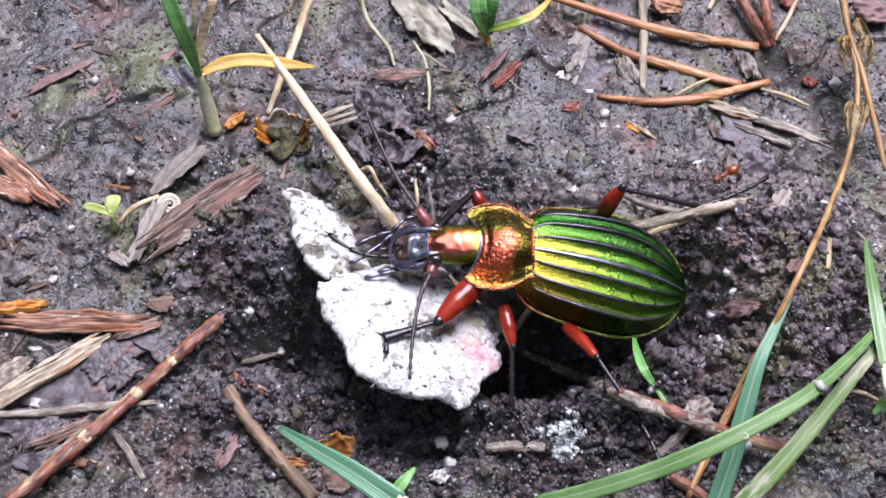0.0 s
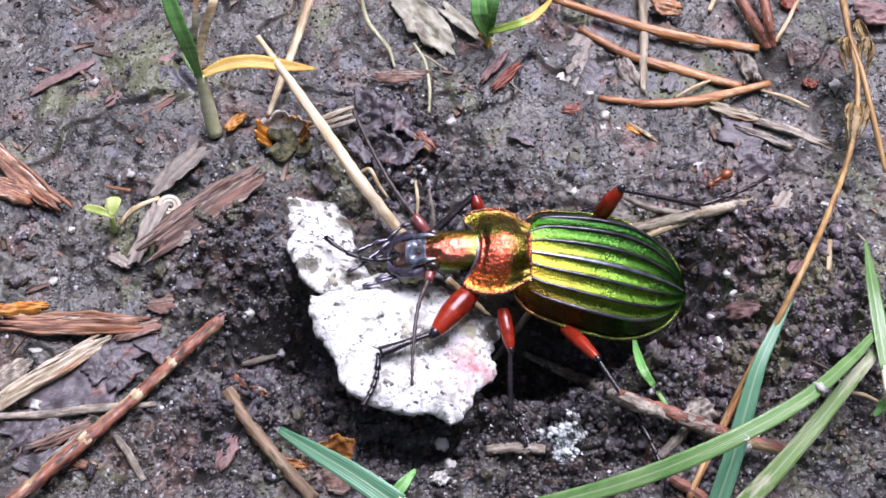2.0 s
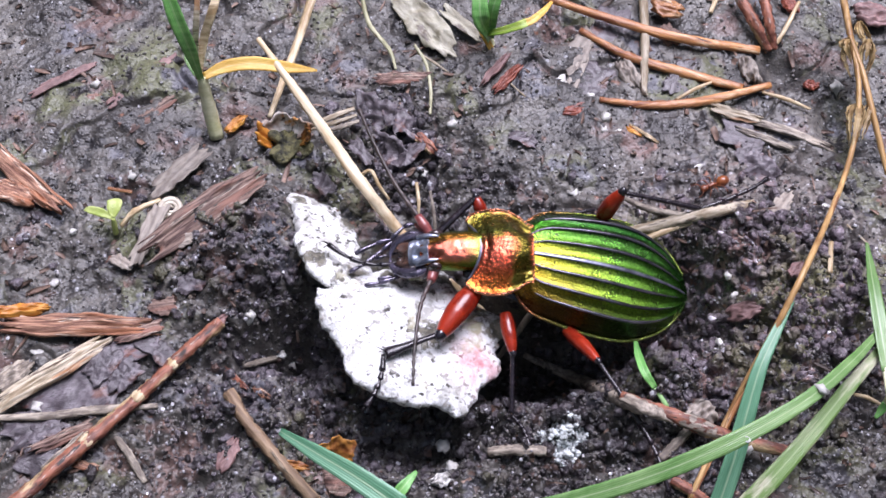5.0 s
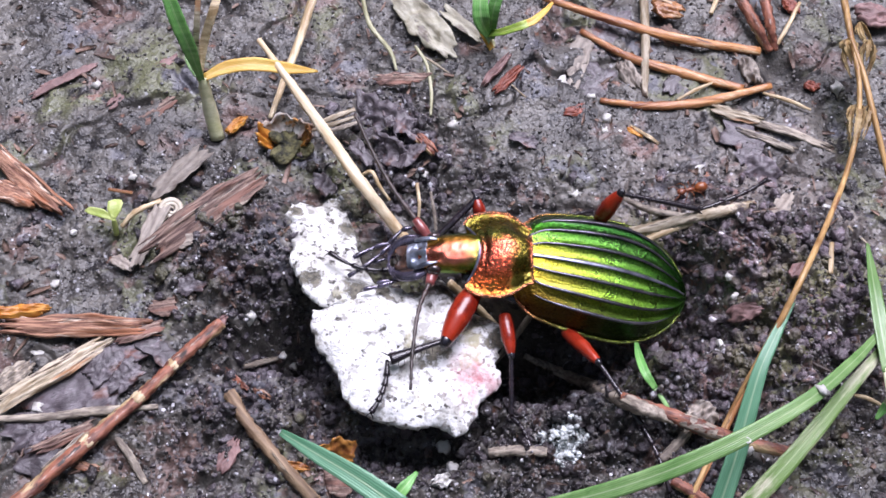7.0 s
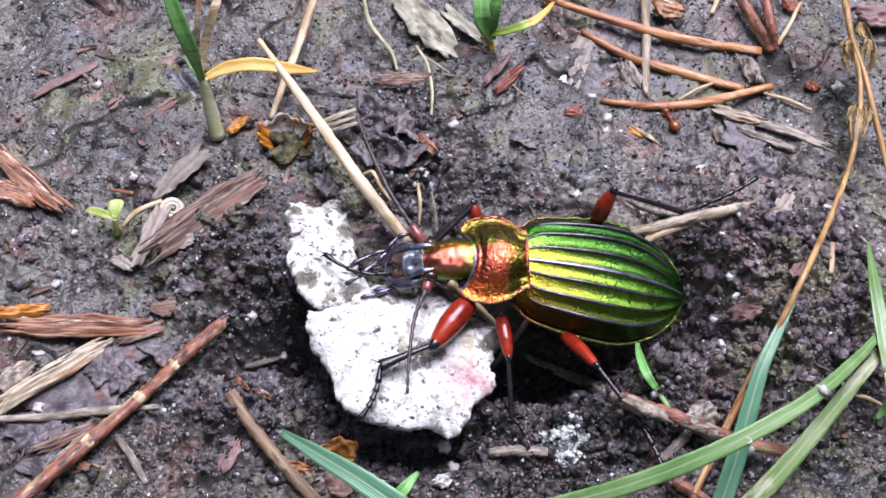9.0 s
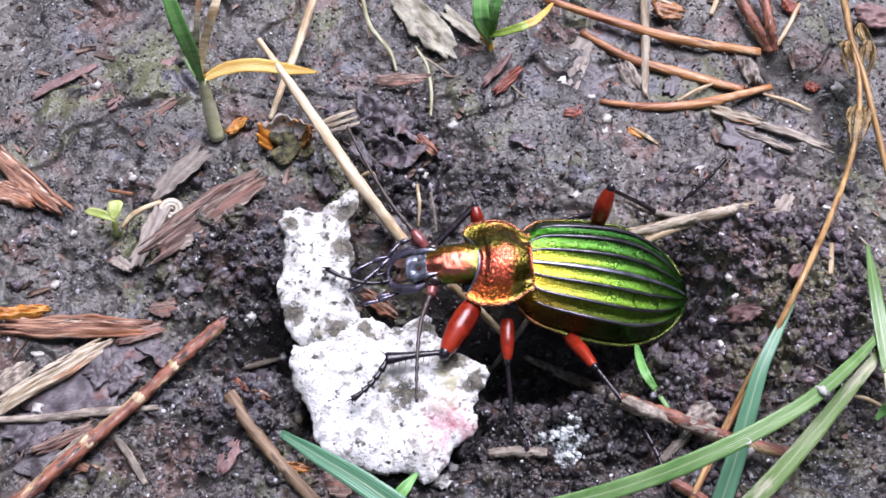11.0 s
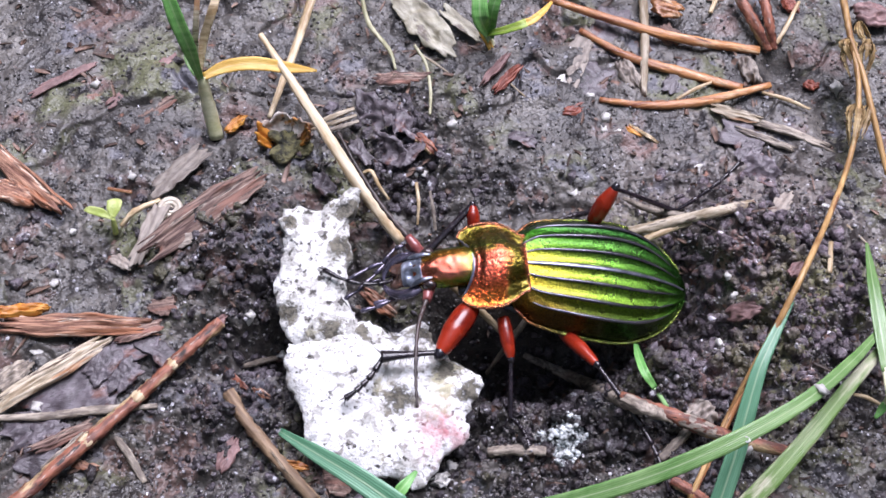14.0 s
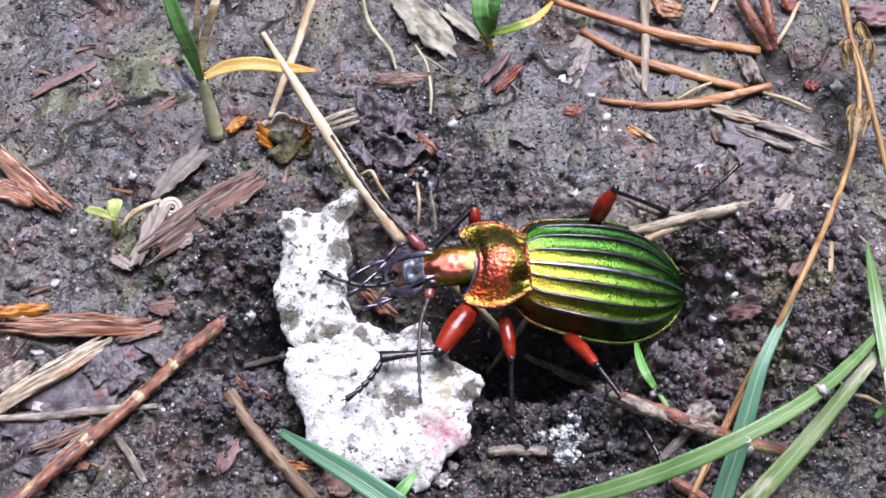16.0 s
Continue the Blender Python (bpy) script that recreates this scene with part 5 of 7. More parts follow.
# ---- straws, needles and twigs ----
STRAWS = [
    ("straw", "long pale yellow straw leaning over the soil", [(-12.62, 14.13, 4.25), (-9.04, 8.97, 3.45), (-5.32, 3.54, 2.45), (-2.31, 0.41, 0.11)], [0.18, 0.36, 0.40, 0.38], M_LONGSTRAW),
    ("straw", "brown-yellow straw lying on the soil", [(-9.22, 20.75, 2), (-10.33, 16.23, 1.41), (-11.28, 12.81, 0.94), (-12.03, 10.21, 0.47)], [0.34, 0.32, 0.26, 0.2], M_STRAW),
    ("straw", "short straw under the beetle", [(0.42, -1.29, -2.23), (2.34, -2.14, -4.28), (4.76, -3.19, -7.4)], [0.28, 0.28, 0.22], M_STRAW),
    ("straw", "short grey straw under the beetle", [(6.04, -2.59, -4.24), (4.76, -3.2, -7.36), (3.16, -4.11, -10.78)], [0.26, 0.26, 0.14], M_GREYTWIG),
    ("pine_needle", "orange-brown dry needle lying on the soil", [(7.3, 20.65, 1.2), (12.16, 18.68, 1), (16.97, 17.11, 0.8), (22.95, 16.43, 0.1)], [0.26, 0.34, 0.36, 0.32], M_NEEDLE),
    ("pine_needle", "reddish dry needle lying on the soil", [(10.04, 18.08, 0.46), (13.23, 15.69, 0.5), (17.16, 14.23, 0.4), (21.25, 12.9, 0.3)], [0.22, 0.3, 0.38, 0.3], M_NEEDLE),
    ("pine_needle", "curved orange dry needle lying on the soil", [(11.06, 11.9, 0.31), (14.48, 11.26, 0.51), (18.44, 11.57, 0.61), (23.2, 13.01, 0.55)], [0.2, 0.3, 0.36, 0.24], M_NEEDLE),
    ("straw", "pale flat straw lying across needles", [(14.87, 22.02, 0.6), (14.62, 17.08, 0.7), (14.17, 12.13, 0.4)], [0.34, 0.32, 0.24], M_PALE),
    ("twig", "reddish twig standing at the edge of the litter", [(21.39, 21.2, 1.5), (22.6, 18.41, 1), (23.78, 16.74, -0.29)], [0.4, 0.42, 0.3], M_TWIG),
    ("twig", "reddish twig beside another", [(23.47, 21.2, 1.5), (23.71, 18.42, 0.99), (24.2, 16.84, -0.27)], [0.36, 0.36, 0.26], M_TWIG),
    ("straw", "thin pale straw lying in litter", [(26.23, 20.47, 0.8), (25.17, 18.49, 0.59), (24.29, 17.13, 0.02)], [0.14, 0.18, 0.14], M_STRAW),
    ("straw", "thin pale straw lying in litter", [(20.38, 21.28, 0.8), (19.7, 19.73, 0.4)], [0.2, 0.16], M_STRAW),
    ("straw", "thin straw in the soil", [(22.57, 12.48, 0.4), (24.27, 11.83, 0.4), (25.88, 11.29, 0)], [0.1, 0.16, 0.1], M_STRAW),
    ("straw", "thin straw across a needle", [(16.4, 11.68, 0.61), (17.73, 12.49, 0.71), (19.16, 13.42, 0.4)], [0.1, 0.14, 0.1], M_STRAW),
    ("twig", "pale barkless twig lying behind the beetle", [(12.17, 0.53, 1.21), (15.22, 0.95, 1.93), (17.71, 1.29, 2.5), (20.47, 2.32, 1.82)], [0.34, 0.34, 0.36, 0.3], M_PALE),
    ("twig", "thin straw-coloured twig behind the beetle", [(12.97, -0.11, 1.15), (14.49, 0.4, 1.57), (16.17, 0.95, 1.72)], [0.22, 0.22, 0.16], M_STRAW),
    ("twig", "brown twig fragment on the soil", [(12.18, 3.79, 0.18), (13.71, 2.57, 0.72), (15.95, 1.69, 1.29)], [0.14, 0.26, 0.2], M_GREYTWIG),
    ("twig", "long reddish-brown twig with pale worn patches", [(-13.93, -5.75, 0.65), (-15.93, -7.8, 0.61), (-17.79, -9.95, 0.55), (-19.86, -12.33, 0.68), (-22.4, -15.11, 0.98), (-25.01, -17.9, 1.14)], [0.46, 0.46, 0.42, 0.46, 0.5, 0.42], M_TWIG),
    ("twig", "brown twig with a broken end", [(-13.07, -10.38, 0.41), (-11.92, -12.21, 0.38), (-9.91, -14.52, 0.13), (-7.39, -17.29, 0.32)], [0.42, 0.4, 0.38, 0.36], M_STICK),
    ("twig", "thin grey twig on the soil", [(-20.14, -12.68, 0), (-18.88, -14.13, 0.22), (-17.54, -16.07, 0.15)], [0.16, 0.26, 0.2], M_GREYTWIG),
    ("twig", "grey-brown twig running under the grass", [(5.71, -3.81, -8.37), (9.17, -5.92, -7.69), (11, -11.57, 1.75), (13.71, -12.78, 2.05)], [0.22, 0.4, 0.46, 0.4], M_GREYTWIG),
    ("twig", "reddish twig running under the grass", [(10.7, -11.19, 1.7), (13.84, -12.79, 2.25), (17.19, -13.85, 1.54), (21.25, -14.55, 0.88)], [0.3, 0.42, 0.42, 0.36], M_TWIG),
    ("twig", "short grey twig under the grass blade", [(12.93, -14.77, 0.52), (13.97, -13.83, 0.85), (15.38, -12.42, 1.34)], [0.28, 0.3, 0.24], M_GREYTWIG),
    ("twig", "small grey twig lying beside a white crumb", [(2.82, -13.68, -1.18), (4.46, -13.83, -0.38), (6.25, -13.99, -0.16)], [0.3, 0.32, 0.28], M_GREYTWIG),
    ("twig", "brown twig bent at the lower edge", [(13.47, -16.02, 0.6), (14.55, -16.77, 0.6), (15.65, -17.52, 0.5)], [0.3, 0.34, 0.3], M_TWIG),
    ("straw", "thin curled straw lying on the soil", [(-27.19, -12.05, 0.25), (-23.83, -11.85, 0.13), (-21.11, -11.51, 0.2), (-17.4, -11.16, 0.06)], [0.2, 0.26, 0.3, 0.16], M_GREYTWIG),
    ("straw", "dried thin stalk beside a seedling", [(-21.15, 1.29, 0.66), (-20.2, 2.12, 1.22), (-18.69, 3.14, 1.01)], [0.14, 0.2, 0.14], M_STRAW),
    ("straw", "short orange splinter on soil", [(-22.45, 4.32, 0.55), (-20.79, 4.02, 0.53)], [0.12, 0.12], M_NEEDLE),
    ("straw", "short yellow straw bit", [(25.21, -0.18, 1.12), (24.67, -2.63, 1.39)], [0.16, 0.16], M_STRAW),
    ("root", "fine curved rootlet on the soil", [(4.82, 12.92, 0.8), (5.99, 11.84, 0.59), (7.18, 11.53, 0.41), (8.79, 11.84, 0.26)], [0.06, 0.08, 0.06], M_PALE),
    ("root", "thin curved pale stem", [(-5.96, 20.75, 1.4), (-5.28, 18.13, 1.02), (-3.81, 15.93, 0.84), (-3.3, 14.32, 0.61)], [0.14, 0.18, 0.15, 0.09], M_OLIVE),
    ("root", "thin olive stem curling down", [(-1.99, 16.29, 0.91), (-1.16, 14.59, 0.91), (-0.83, 12.39, 0.84), (-0.86, 10.34, 0.63)], [0.11, 0.11, 0.12, 0.10], M_OLIVE),
    ("root", "thin pale fibre on soil", [(-1.78, 15.75, 0.74), (-0.77, 14.96, 0.77), (0.44, 14.23, 0.41)], [0.08, 0.1, 0.06], M_PALE),
    ("root", "thin bent pale stem behind the head", [(-5.47, 5.26, 0.85), (-4.76, 5.16, 1.35), (-4.22, 4.22, 1.05), (-3.56, 3.55, 0.35)], [0.12, 0.14, 0.12, 0.08], M_STRAW),
    ("root", "small pale rootlet in the soil", [(-1.75, 4.72, 0.64), (-1.58, 3.25, 0.49), (-1.66, 2.01, -0.39)], [0.12, 0.12, 0.08], M_STRAW),
    ("root", "small brown rootlet in the soil", [(-0.83, 4.14, 0.48), (-0.6, 2.75, 0.22), (-0.45, 1.68, -0.58)], [0.1, 0.12, 0.1], M_GREYTWIG),
    ("root", "thin pale root in the soil", [(25.03, -10.68, 0.68), (25.75, -10.91, 0.79), (26.92, -11.37, 0.39)], [0.1, 0.14, 0.1], M_STRAW),
    ("root", "fine pale fibre on soil", [(26.69, 1.47, 0.51), (27.28, 0.66, 0.57), (27.91, -0.08, 0.51)], [0.07, 0.08, 0.06], M_PALE),
    ("twig", "thin dark twig in the hollow", [(-12.91, -7.34, -2.53), (-11.69, -6.31, -3.88), (-10.82, -5.53, -4.87)], [0.16, 0.22, 0.14], M_GREYTWIG),
    ("pine_needle", "thin golden stem along the green blade", [(18.43, -10.04, 2.6), (17.32, -12.24, 1.8), (16.24, -14.11, 1.11), (14.39, -17.38, 0.6)], [0.12, 0.16, 0.16, 0.16], M_NEEDLE),
    ("straw", "fine leafy straw strand on soil", [(-8.87, 9.07, 1.26), (-7.52, 9.6, 1.44), (-6.08, 10.33, 1.36)], [0.14, 0.2, 0.16], M_PALE),
    ("straw", "fine leafy straw strand on soil", [(-9.14, 8.75, 1.05), (-7.51, 9.11, 1.34), (-5.91, 9.8, 1.31)], [0.1, 0.16, 0.12], M_PALE),
    ("straw", "fine leafy straw strand on soil", [(-8.21, 8.61, 0.97), (-6.92, 8.84, 1.31), (-5.74, 9.37, 1.24)], [0.1, 0.18, 0.12], M_GREYTWIG),
]
for i, (name, label, pts, radii, material) in enumerate(STRAWS):
    ob = rod(name, label, name.replace("_", " "), pts, radii, material, 13, 0.20 if name == "twig" else 0.12, 20 + i, flat=0.75)
    if "leaning over" in label:
        long_straw, STRAW_REST = ob, ob.matrix_world.copy()
    if "worn patches" in label:
        bare_wood(ob, pts, radii, 0.25, 0.34, M_STRAW)
        bare_wood(ob, pts, radii, 0.45, 0.55, M_STRAW)
        bare_wood(ob, pts, radii, 0.66, 0.78, M_STRAW)
    if "barkless" in label:
        bare_wood(ob, pts, radii, 0.72, 0.98, M_GREYTWIG)
    if "under the grass" in label:
        bare_wood(ob, pts, radii, 0.35, 0.6, M_GREYTWIG)

# ---- chips, flakes and leaves ----
CHIPS = [
    ("bark_chip", "long reddish-brown fibrous bark chip", (-18.72, -1.12, 1.86), (-12.19, 4.44, 1.96), 2.2, 0.5, M_BARK, 12),
    ("dead_leaf", "grey dry leaf strip lying on the soil", (-19.94, -1.59, 0.64), (-18.47, 2.89, 1.05), 1.0, 0.22, M_GREYLEAF, 5),
    ("dead_leaf", "grey dry leaf strip beside bark", (-19.39, 3.37, 0.85), (-15.97, 7.67, 0.83), 1.4, 0.22, M_GREYLEAF, -8),
    ("dead_leaf", "grey-brown leaf fragment on soil", (-18.24, -0.61, 1.13), (-15.94, -0.18, 1.98), 0.9, 0.2, M_GREYLEAF, 0),
    ("dead_leaf", "small grey leaf fragment", (-21.49, -0.81, 0.38), (-20.17, -1.72, 0.49), 0.7, 0.16, M_GREYLEAF, 0),
    ("wood_splinter", "orange-brown split wood splinter", (-30.55, 7.2, 0.84), (-25.19, 2.62, 0.64), 1.5, 0.6, M_WOOD, 10),
    ("wood_splinter", "reddish split wood splinter", (-30.04, 4.39, 0.8), (-27.27, 3.37, 0.64), 1.8, 0.6, M_WOOD, -10),
    ("wood_splinter", "torn brown wood splinter on soil", (-27.55, -5.92, 0.66), (-18.67, -5.98, 0.62), 1.5, 0.55, M_WOOD, 8),
    ("wood_splinter", "bright orange wood splinter", (-28.35, -5.32, 1.05), (-25.1, -4.8, 0.67), 0.9, 0.5, M_ORANGE, 0),
    ("wood_splinter", "pale yellowish wood splinter", (-27.19, -11.39, 0.62), (-21.14, -7.1, 0.5), 1.3, 0.5, M_PALE, 12),
    ("wood_splinter", "pale wood splinter beneath dead leaves", (-27.51, -10.15, 0.33), (-25.61, -8.37, 0.17), 1.4, 0.5, M_GREYTWIG, 0),
    ("dead_leaf", "dark wet dead leaf lying flat", (-24.68, -11.42, -0.21), (-18.99, -8.12, 0.04), 3.4, 0.2, M_DEADLEAF, 6),
    ("dead_leaf", "dark wet dead leaf lying flat", (-22.39, -8.05, -0.12), (-17.73, -6.31, 0.34), 2.0, 0.2, M_DEADLEAF, -6),
    ("dead_leaf", "dark wet dead leaf under twigs", (-26.55, -13.3, -0.07), (-22.88, -11.96, -0.24), 2.4, 0.2, M_DEADLEAF, 0),
    ("dead_leaf", "dark wet dead leaf under twigs", (-22.65, -15.13, 0.07), (-25.21, -14.05, 0), 2.2, 0.2, M_DEADLEAF, 0),
    ("dead_leaf", "dark slaty leaf plate over another leaf", (-20.44, -10.11, 0.23), (-18.89, -8.45, 0.34), 1.3, 0.22, M_DEADLEAF, 10),
    ("dead_leaf", "dark slaty leaf plate by the twig", (-18.92, -6.72, 0.38), (-16.25, -8.62, 0.3), 1.2, 0.2, M_DEADLEAF, -10),
    ("dead_leaf", "dark slaty leaf plate among the litter", (-21.8, -9.6, 0.25), (-20.2, -7.6, 0.3), 1.5, 0.16, M_DEADLEAF, 4),
    ("dead_leaf", "dark slaty leaf plate among the litter", (-24.9, -13.0, 0.1), (-23.0, -12.6, 0.1), 1.2, 0.16, M_DEADLEAF, -6),
    ("dead_leaf", "brown flat leaf scrap on the soil", (-16.9, -3.4, 0.7), (-15.0, -2.4, 0.9), 1.3, 0.16, M_DEADLEAF, 8),
    ("dead_leaf", "brown flat leaf scrap on the soil", (-18.6, -4.6, 0.5), (-16.9, -4.4, 0.6), 1.1, 0.16, M_BARK, -4),
    ("dead_leaf", "thin flat reddish leaf strip pressed into the soil", (-21.9, 9.2, 0.5), (-18.7, 12.0, 0.5), 0.9, 0.14, M_BARK, 0),
    ("dead_leaf", "dark flat leaf scrap under dry needles", (9.6, 12.5, 0.2), (11.9, 14.6, 0.25), 2.4, 0.16, M_DEADLEAF, 0),
    ("dead_leaf", "dark flat leaf scrap under dry needles", (16.2, 12.6, 0.2), (18.3, 15.4, 0.25), 1.8, 0.16, M_DEADLEAF, 5),
    ("dead_leaf", "flattened grey-brown leaf strip under dry needles", (11.0, 18.7, 0.3), (9.0, 12.6, 0.3), 0.9, 0.14, M_GREYLEAF, 4),
    ("dead_leaf", "dark flat leaf scrap under dry needles", (12.9, 20.4, 0.2), (11.3, 16.2, 0.2), 2.2, 0.16, M_DEADLEAF, -4),
    ("dead_leaf", "brown flat leaf scrap between needles", (15.9, 18.6, 0.25), (17.2, 16.9, 0.25), 1.4, 0.16, M_BARK, 0),
    ("dead_leaf", "dark flat leaf scrap on the soil", (20.1, 7.1, 0.25), (22.1, 7.9, 0.25), 1.1, 0.16, M_DEADLEAF, 8),
    ("dead_leaf", "dark crumpled scrap beside the seedling", (5.7, 16.3, 0.3), (7.0, 17.2, 0.3), 1.1, 0.2, M_DEADLEAF, 14),
    ("clod", "pale grey clod beside reddish twigs", (21.7, 15.6, 0.3), (22.1, 13.3, 0.3), 1.3, 0.8, M_GREYLEAF, 0),
    ("straw", "thin pale straw bit on the soil", (13.1, 9.7, 0.3), (14.8, 8.3, 0.3), 0.25, 0.18, M_STRAW, 0),
    ("dead_leaf", "dark crumpled scrap on the soil", (20.4, 6.4, 0.2), (23.0, 5.6, 0.2), 1.6, 0.2, M_DEADLEAF, 12),
    ("dead_leaf", "dark crumpled scrap on the soil", (4.6, 9.0, 0.3), (6.6, 8.2, 0.3), 1.0, 0.2, M_DEADLEAF, -12),
    ("bark_chip", "brown bark sliver under the twig", (-20.51, -6.72, 0.38), (-17.73, -5.86, 0.63), 1.2, 0.3, M_BARK, -12),
    ("bark_chip", "brown bark sliver beside the twig", (-24.42, -14.16, 0.32), (-21.16, -12.39, 0.2), 0.8, 0.3, M_BARK, 10),
    ("straw", "grey torn straw along the twig", (-23.55, -15.24, 0.36), (-21.55, -13.07, 0.27), 0.5, 0.25, M_GREYTWIG, 0),
    ("leaf_flake", "pinkish-brown bud scale on the soil", (-13.26, -15.37, 0.24), (-12.45, -13.36, 0.08), 1.1, 0.3, M_PINKBIT, 0),
    ("leaf_flake", "thin brown leaf sliver on soil", (-21.99, -14.89, 0.17), (-20.43, -15.23, 0.15), 0.6, 0.2, M_WOOD, 0),
    ("dead_leaf", "curled orange dead leaf", (-7.6, -13.77, -0.72), (-5.29, -13.94, -1.04), 1.9, 0.35, M_AMBER, 38),
    ("dead_leaf", "brown dead leaf under the grass", (-7.02, -15.57, -0.19), (-5.17, -15.73, -0.23), 1.6, 0.35, M_BARK, 10),
    ("leaf_flake", "orange leaf bit on soil", (-9.37, -14.91, 0.23), (-8.05, -15.06, -0.14), 0.6, 0.25, M_AMBER, 0),
    ("leaf_flake", "orange leaf bit beside the seedling", (-14.91, 9.01, 0.48), (-13.68, 10.13, 0.72), 0.8, 0.3, M_ORANGE, 0),
    ("dead_leaf", "pale bleached leaf lying on the soil", (-3.51, 21.28, 0.8), (0.73, 16.03, 0.41), 2.2, 0.2, M_PAPERY, 8),
    ("dead_leaf", "pale bleached leaf strip", (0.04, 20.1, 0.6), (2.7, 17.19, 0.57), 0.9, 0.2, M_PAPERY, 0),
    ("dead_leaf", "brown crumpled leaf on the soil", (-4.94, 13.31, 0.94), (-1.16, 13.33, 0.91), 0.8, 0.3, M_BARK, 20),
    ("dead_leaf", "dark crumpled leaf shred in the soil", (-5.69, 11.98, 0.45), (-3.41, 8.07, 0.8), 2.3, 0.3, M_DEADLEAF, 25),
    ("dead_leaf", "dark crumpled leaf shred in the soil", (-3.66, 10.95, 0.75), (-1.49, 8.34, 0.8), 2.2, 0.3, M_DEADLEAF, -30),
    ("dead_leaf", "dark crumpled leaf shred in the soil", (-4.78, 8.2, 0.65), (-2.06, 6.29, 0.5), 1.7, 0.35, M_DEADLEAF, 35),
    ("dead_leaf", "dark crumpled leaf shred in the soil", (-3.2, 5.74, 0.82), (-1.31, 7.63, 1.1), 1.0, 0.3, M_DEADLEAF, -20),
    ("dead_leaf", "dark crumpled leaf shred in the soil", (-6.35, 8.09, 0.77), (-4.74, 6.14, 0.91), 0.8, 0.3, M_DEADLEAF, 10),
    ("dead_leaf", "dark crumpled leaf shred in the soil", (-8.6, 5.71, 0.18), (-7.38, 4.12, 0.16), 0.9, 0.3, M_DEADLEAF, 10),
    ("bark_chip", "brown leaf shred leaning upright", (-1.9, 8.63, 1.01), (-0.61, 7.01, 0.99), 0.8, 0.3, M_TWIG, 10),
    ("leaf_flake", "reddish shred at a plant base", (2.83, 13.04, 0.64), (4.66, 15.11, 1.21), 0.7, 0.3, M_PINKBIT, 0),
    ("leaf_flake", "reddish shred at a plant base", (3.62, 12.34, 0.58), (5.44, 14.21, 1.08), 0.8, 0.3, M_REDBIT, 10),
    ("leaf_flake", "red bud scale in the soil", (8.47, 10.88, 0.23), (10.36, 11.38, 0.21), 0.9, 0.3, M_REDBIT, 0),
    ("leaf_flake", "orange bud scale at the litter", (15.44, 20.37, 0.6), (17.45, 19.56, 0.6), 1.6, 0.5, M_NEEDLE, 0),
    ("leaf_flake", "deep red bud scale on soil", (25.26, 21.19, 0.6), (26.02, 19.73, 0.4), 1.0, 0.4, M_REDBIT, 0),
    ("leaf_flake", "deep red seed scale on soil", (25.8, 13.5, 0.04), (26.75, 13.21, 0.1), 0.8, 0.3, M_REDBIT, 0),
    ("leaf_flake", "pink-brown chip at the edge", (30.25, 19.65, 0.8), (32.79, 18.85, 0.8), 2.2, 0.5, M_PINKBIT, 0),
    ("straw", "flattened pale straw in the soil", (18.91, 11.13, 0.42), (22.04, 10, 0.43), 0.9, 0.25, M_PALE, 5),
    ("straw", "flattened grey-brown straw in the soil", (21.47, 10.15, 0.43), (26.74, 8.09, 0.09), 0.7, 0.25, M_GREYTWIG, -5),
    ("straw", "flattened grey-brown straw in the soil", (20.6, 9.34, 0.35), (24.01, 7.79, 0.26), 0.6, 0.22, M_GREYTWIG, 5),
    ("dead_leaf", "dark flat leaf beneath a straw", (19.51, 9.73, 0.14), (21.96, 7.54, 0.21), 2.0, 0.25, M_DEADLEAF, 5),
    ("dead_leaf", "flattened grey-brown leaf in the soil", (8.71, 14.28, 0.35), (10.51, 17.43, 0.29), 1.6, 0.2, M_GREYLEAF, 0),
    ("dead_leaf", "faint reddish leaf pressed into the soil", (-23.47, 11.14, 0.54), (-19.28, 15.82, 0.34), 0.8, 0.16, M_PINKBIT, 0),
    ("dead_leaf", "faint reddish leaf pressed into the soil", (-28.89, 12.51, 0.35), (-25.04, 14.98, 0.43), 0.7, 0.16, M_PINKBIT, 0),
    ("dead_leaf", "grey dead leaf lying beside a twig", (21.23, 0.96, 2.07), (23.25, 3.79, 0.68), 1.0, 0.15, M_GREYLEAF, 0),
    ("leaf_flake", "reddish stone-like flake in the crumbs", (17.89, -5.56, 1.22), (19.53, -5.64, 2.53), 1.3, 0.4, M_PINKBIT, 0),
    ("leaf_flake", "pink-brown flake behind the grass stem", (21.63, -3.67, 2.92), (22.77, -2.64, 2.51), 1.0, 0.3, M_PINKBIT, 0),
    ("leaf_flake", "reddish flake at the cavity rim", (-14.39, -6.07, 0.26), (-13.73, -5.17, 0.44), 0.6, 0.3, M_PINKBIT, 0),
    ("leaf_flake", "orange crumb of bark", (-11.71, -9.79, -0.5), (-10.73, -10.24, -0.78), 0.5, 0.3, M_WOOD, 0),
    ("leaf_flake", "small brown curl of bark", (-13.67, -8.25, -0.95), (-12.17, -9.95, -0.13), 0.5, 0.25, M_TWIG, 0),
    ("leaf_flake", "orange speck in the soil", (12.62, 9.69, 0.19), (13.74, 8.98, 0.19), 0.5, 0.2, M_ORANGE, 0),
    ("leaf_flake", "brown chip beneath the lump", (-5.31, -2.11, -1.88), (-3.18, -3.1, -3.64), 1.0, 0.3, M_WOOD, 15),
    ("clod", "pale grey clod under the grass", (14.58, -12.92, 0.79), (16.13, -11.69, 1.34), 1.8, 1.0, M_GREYLEAF, 0),
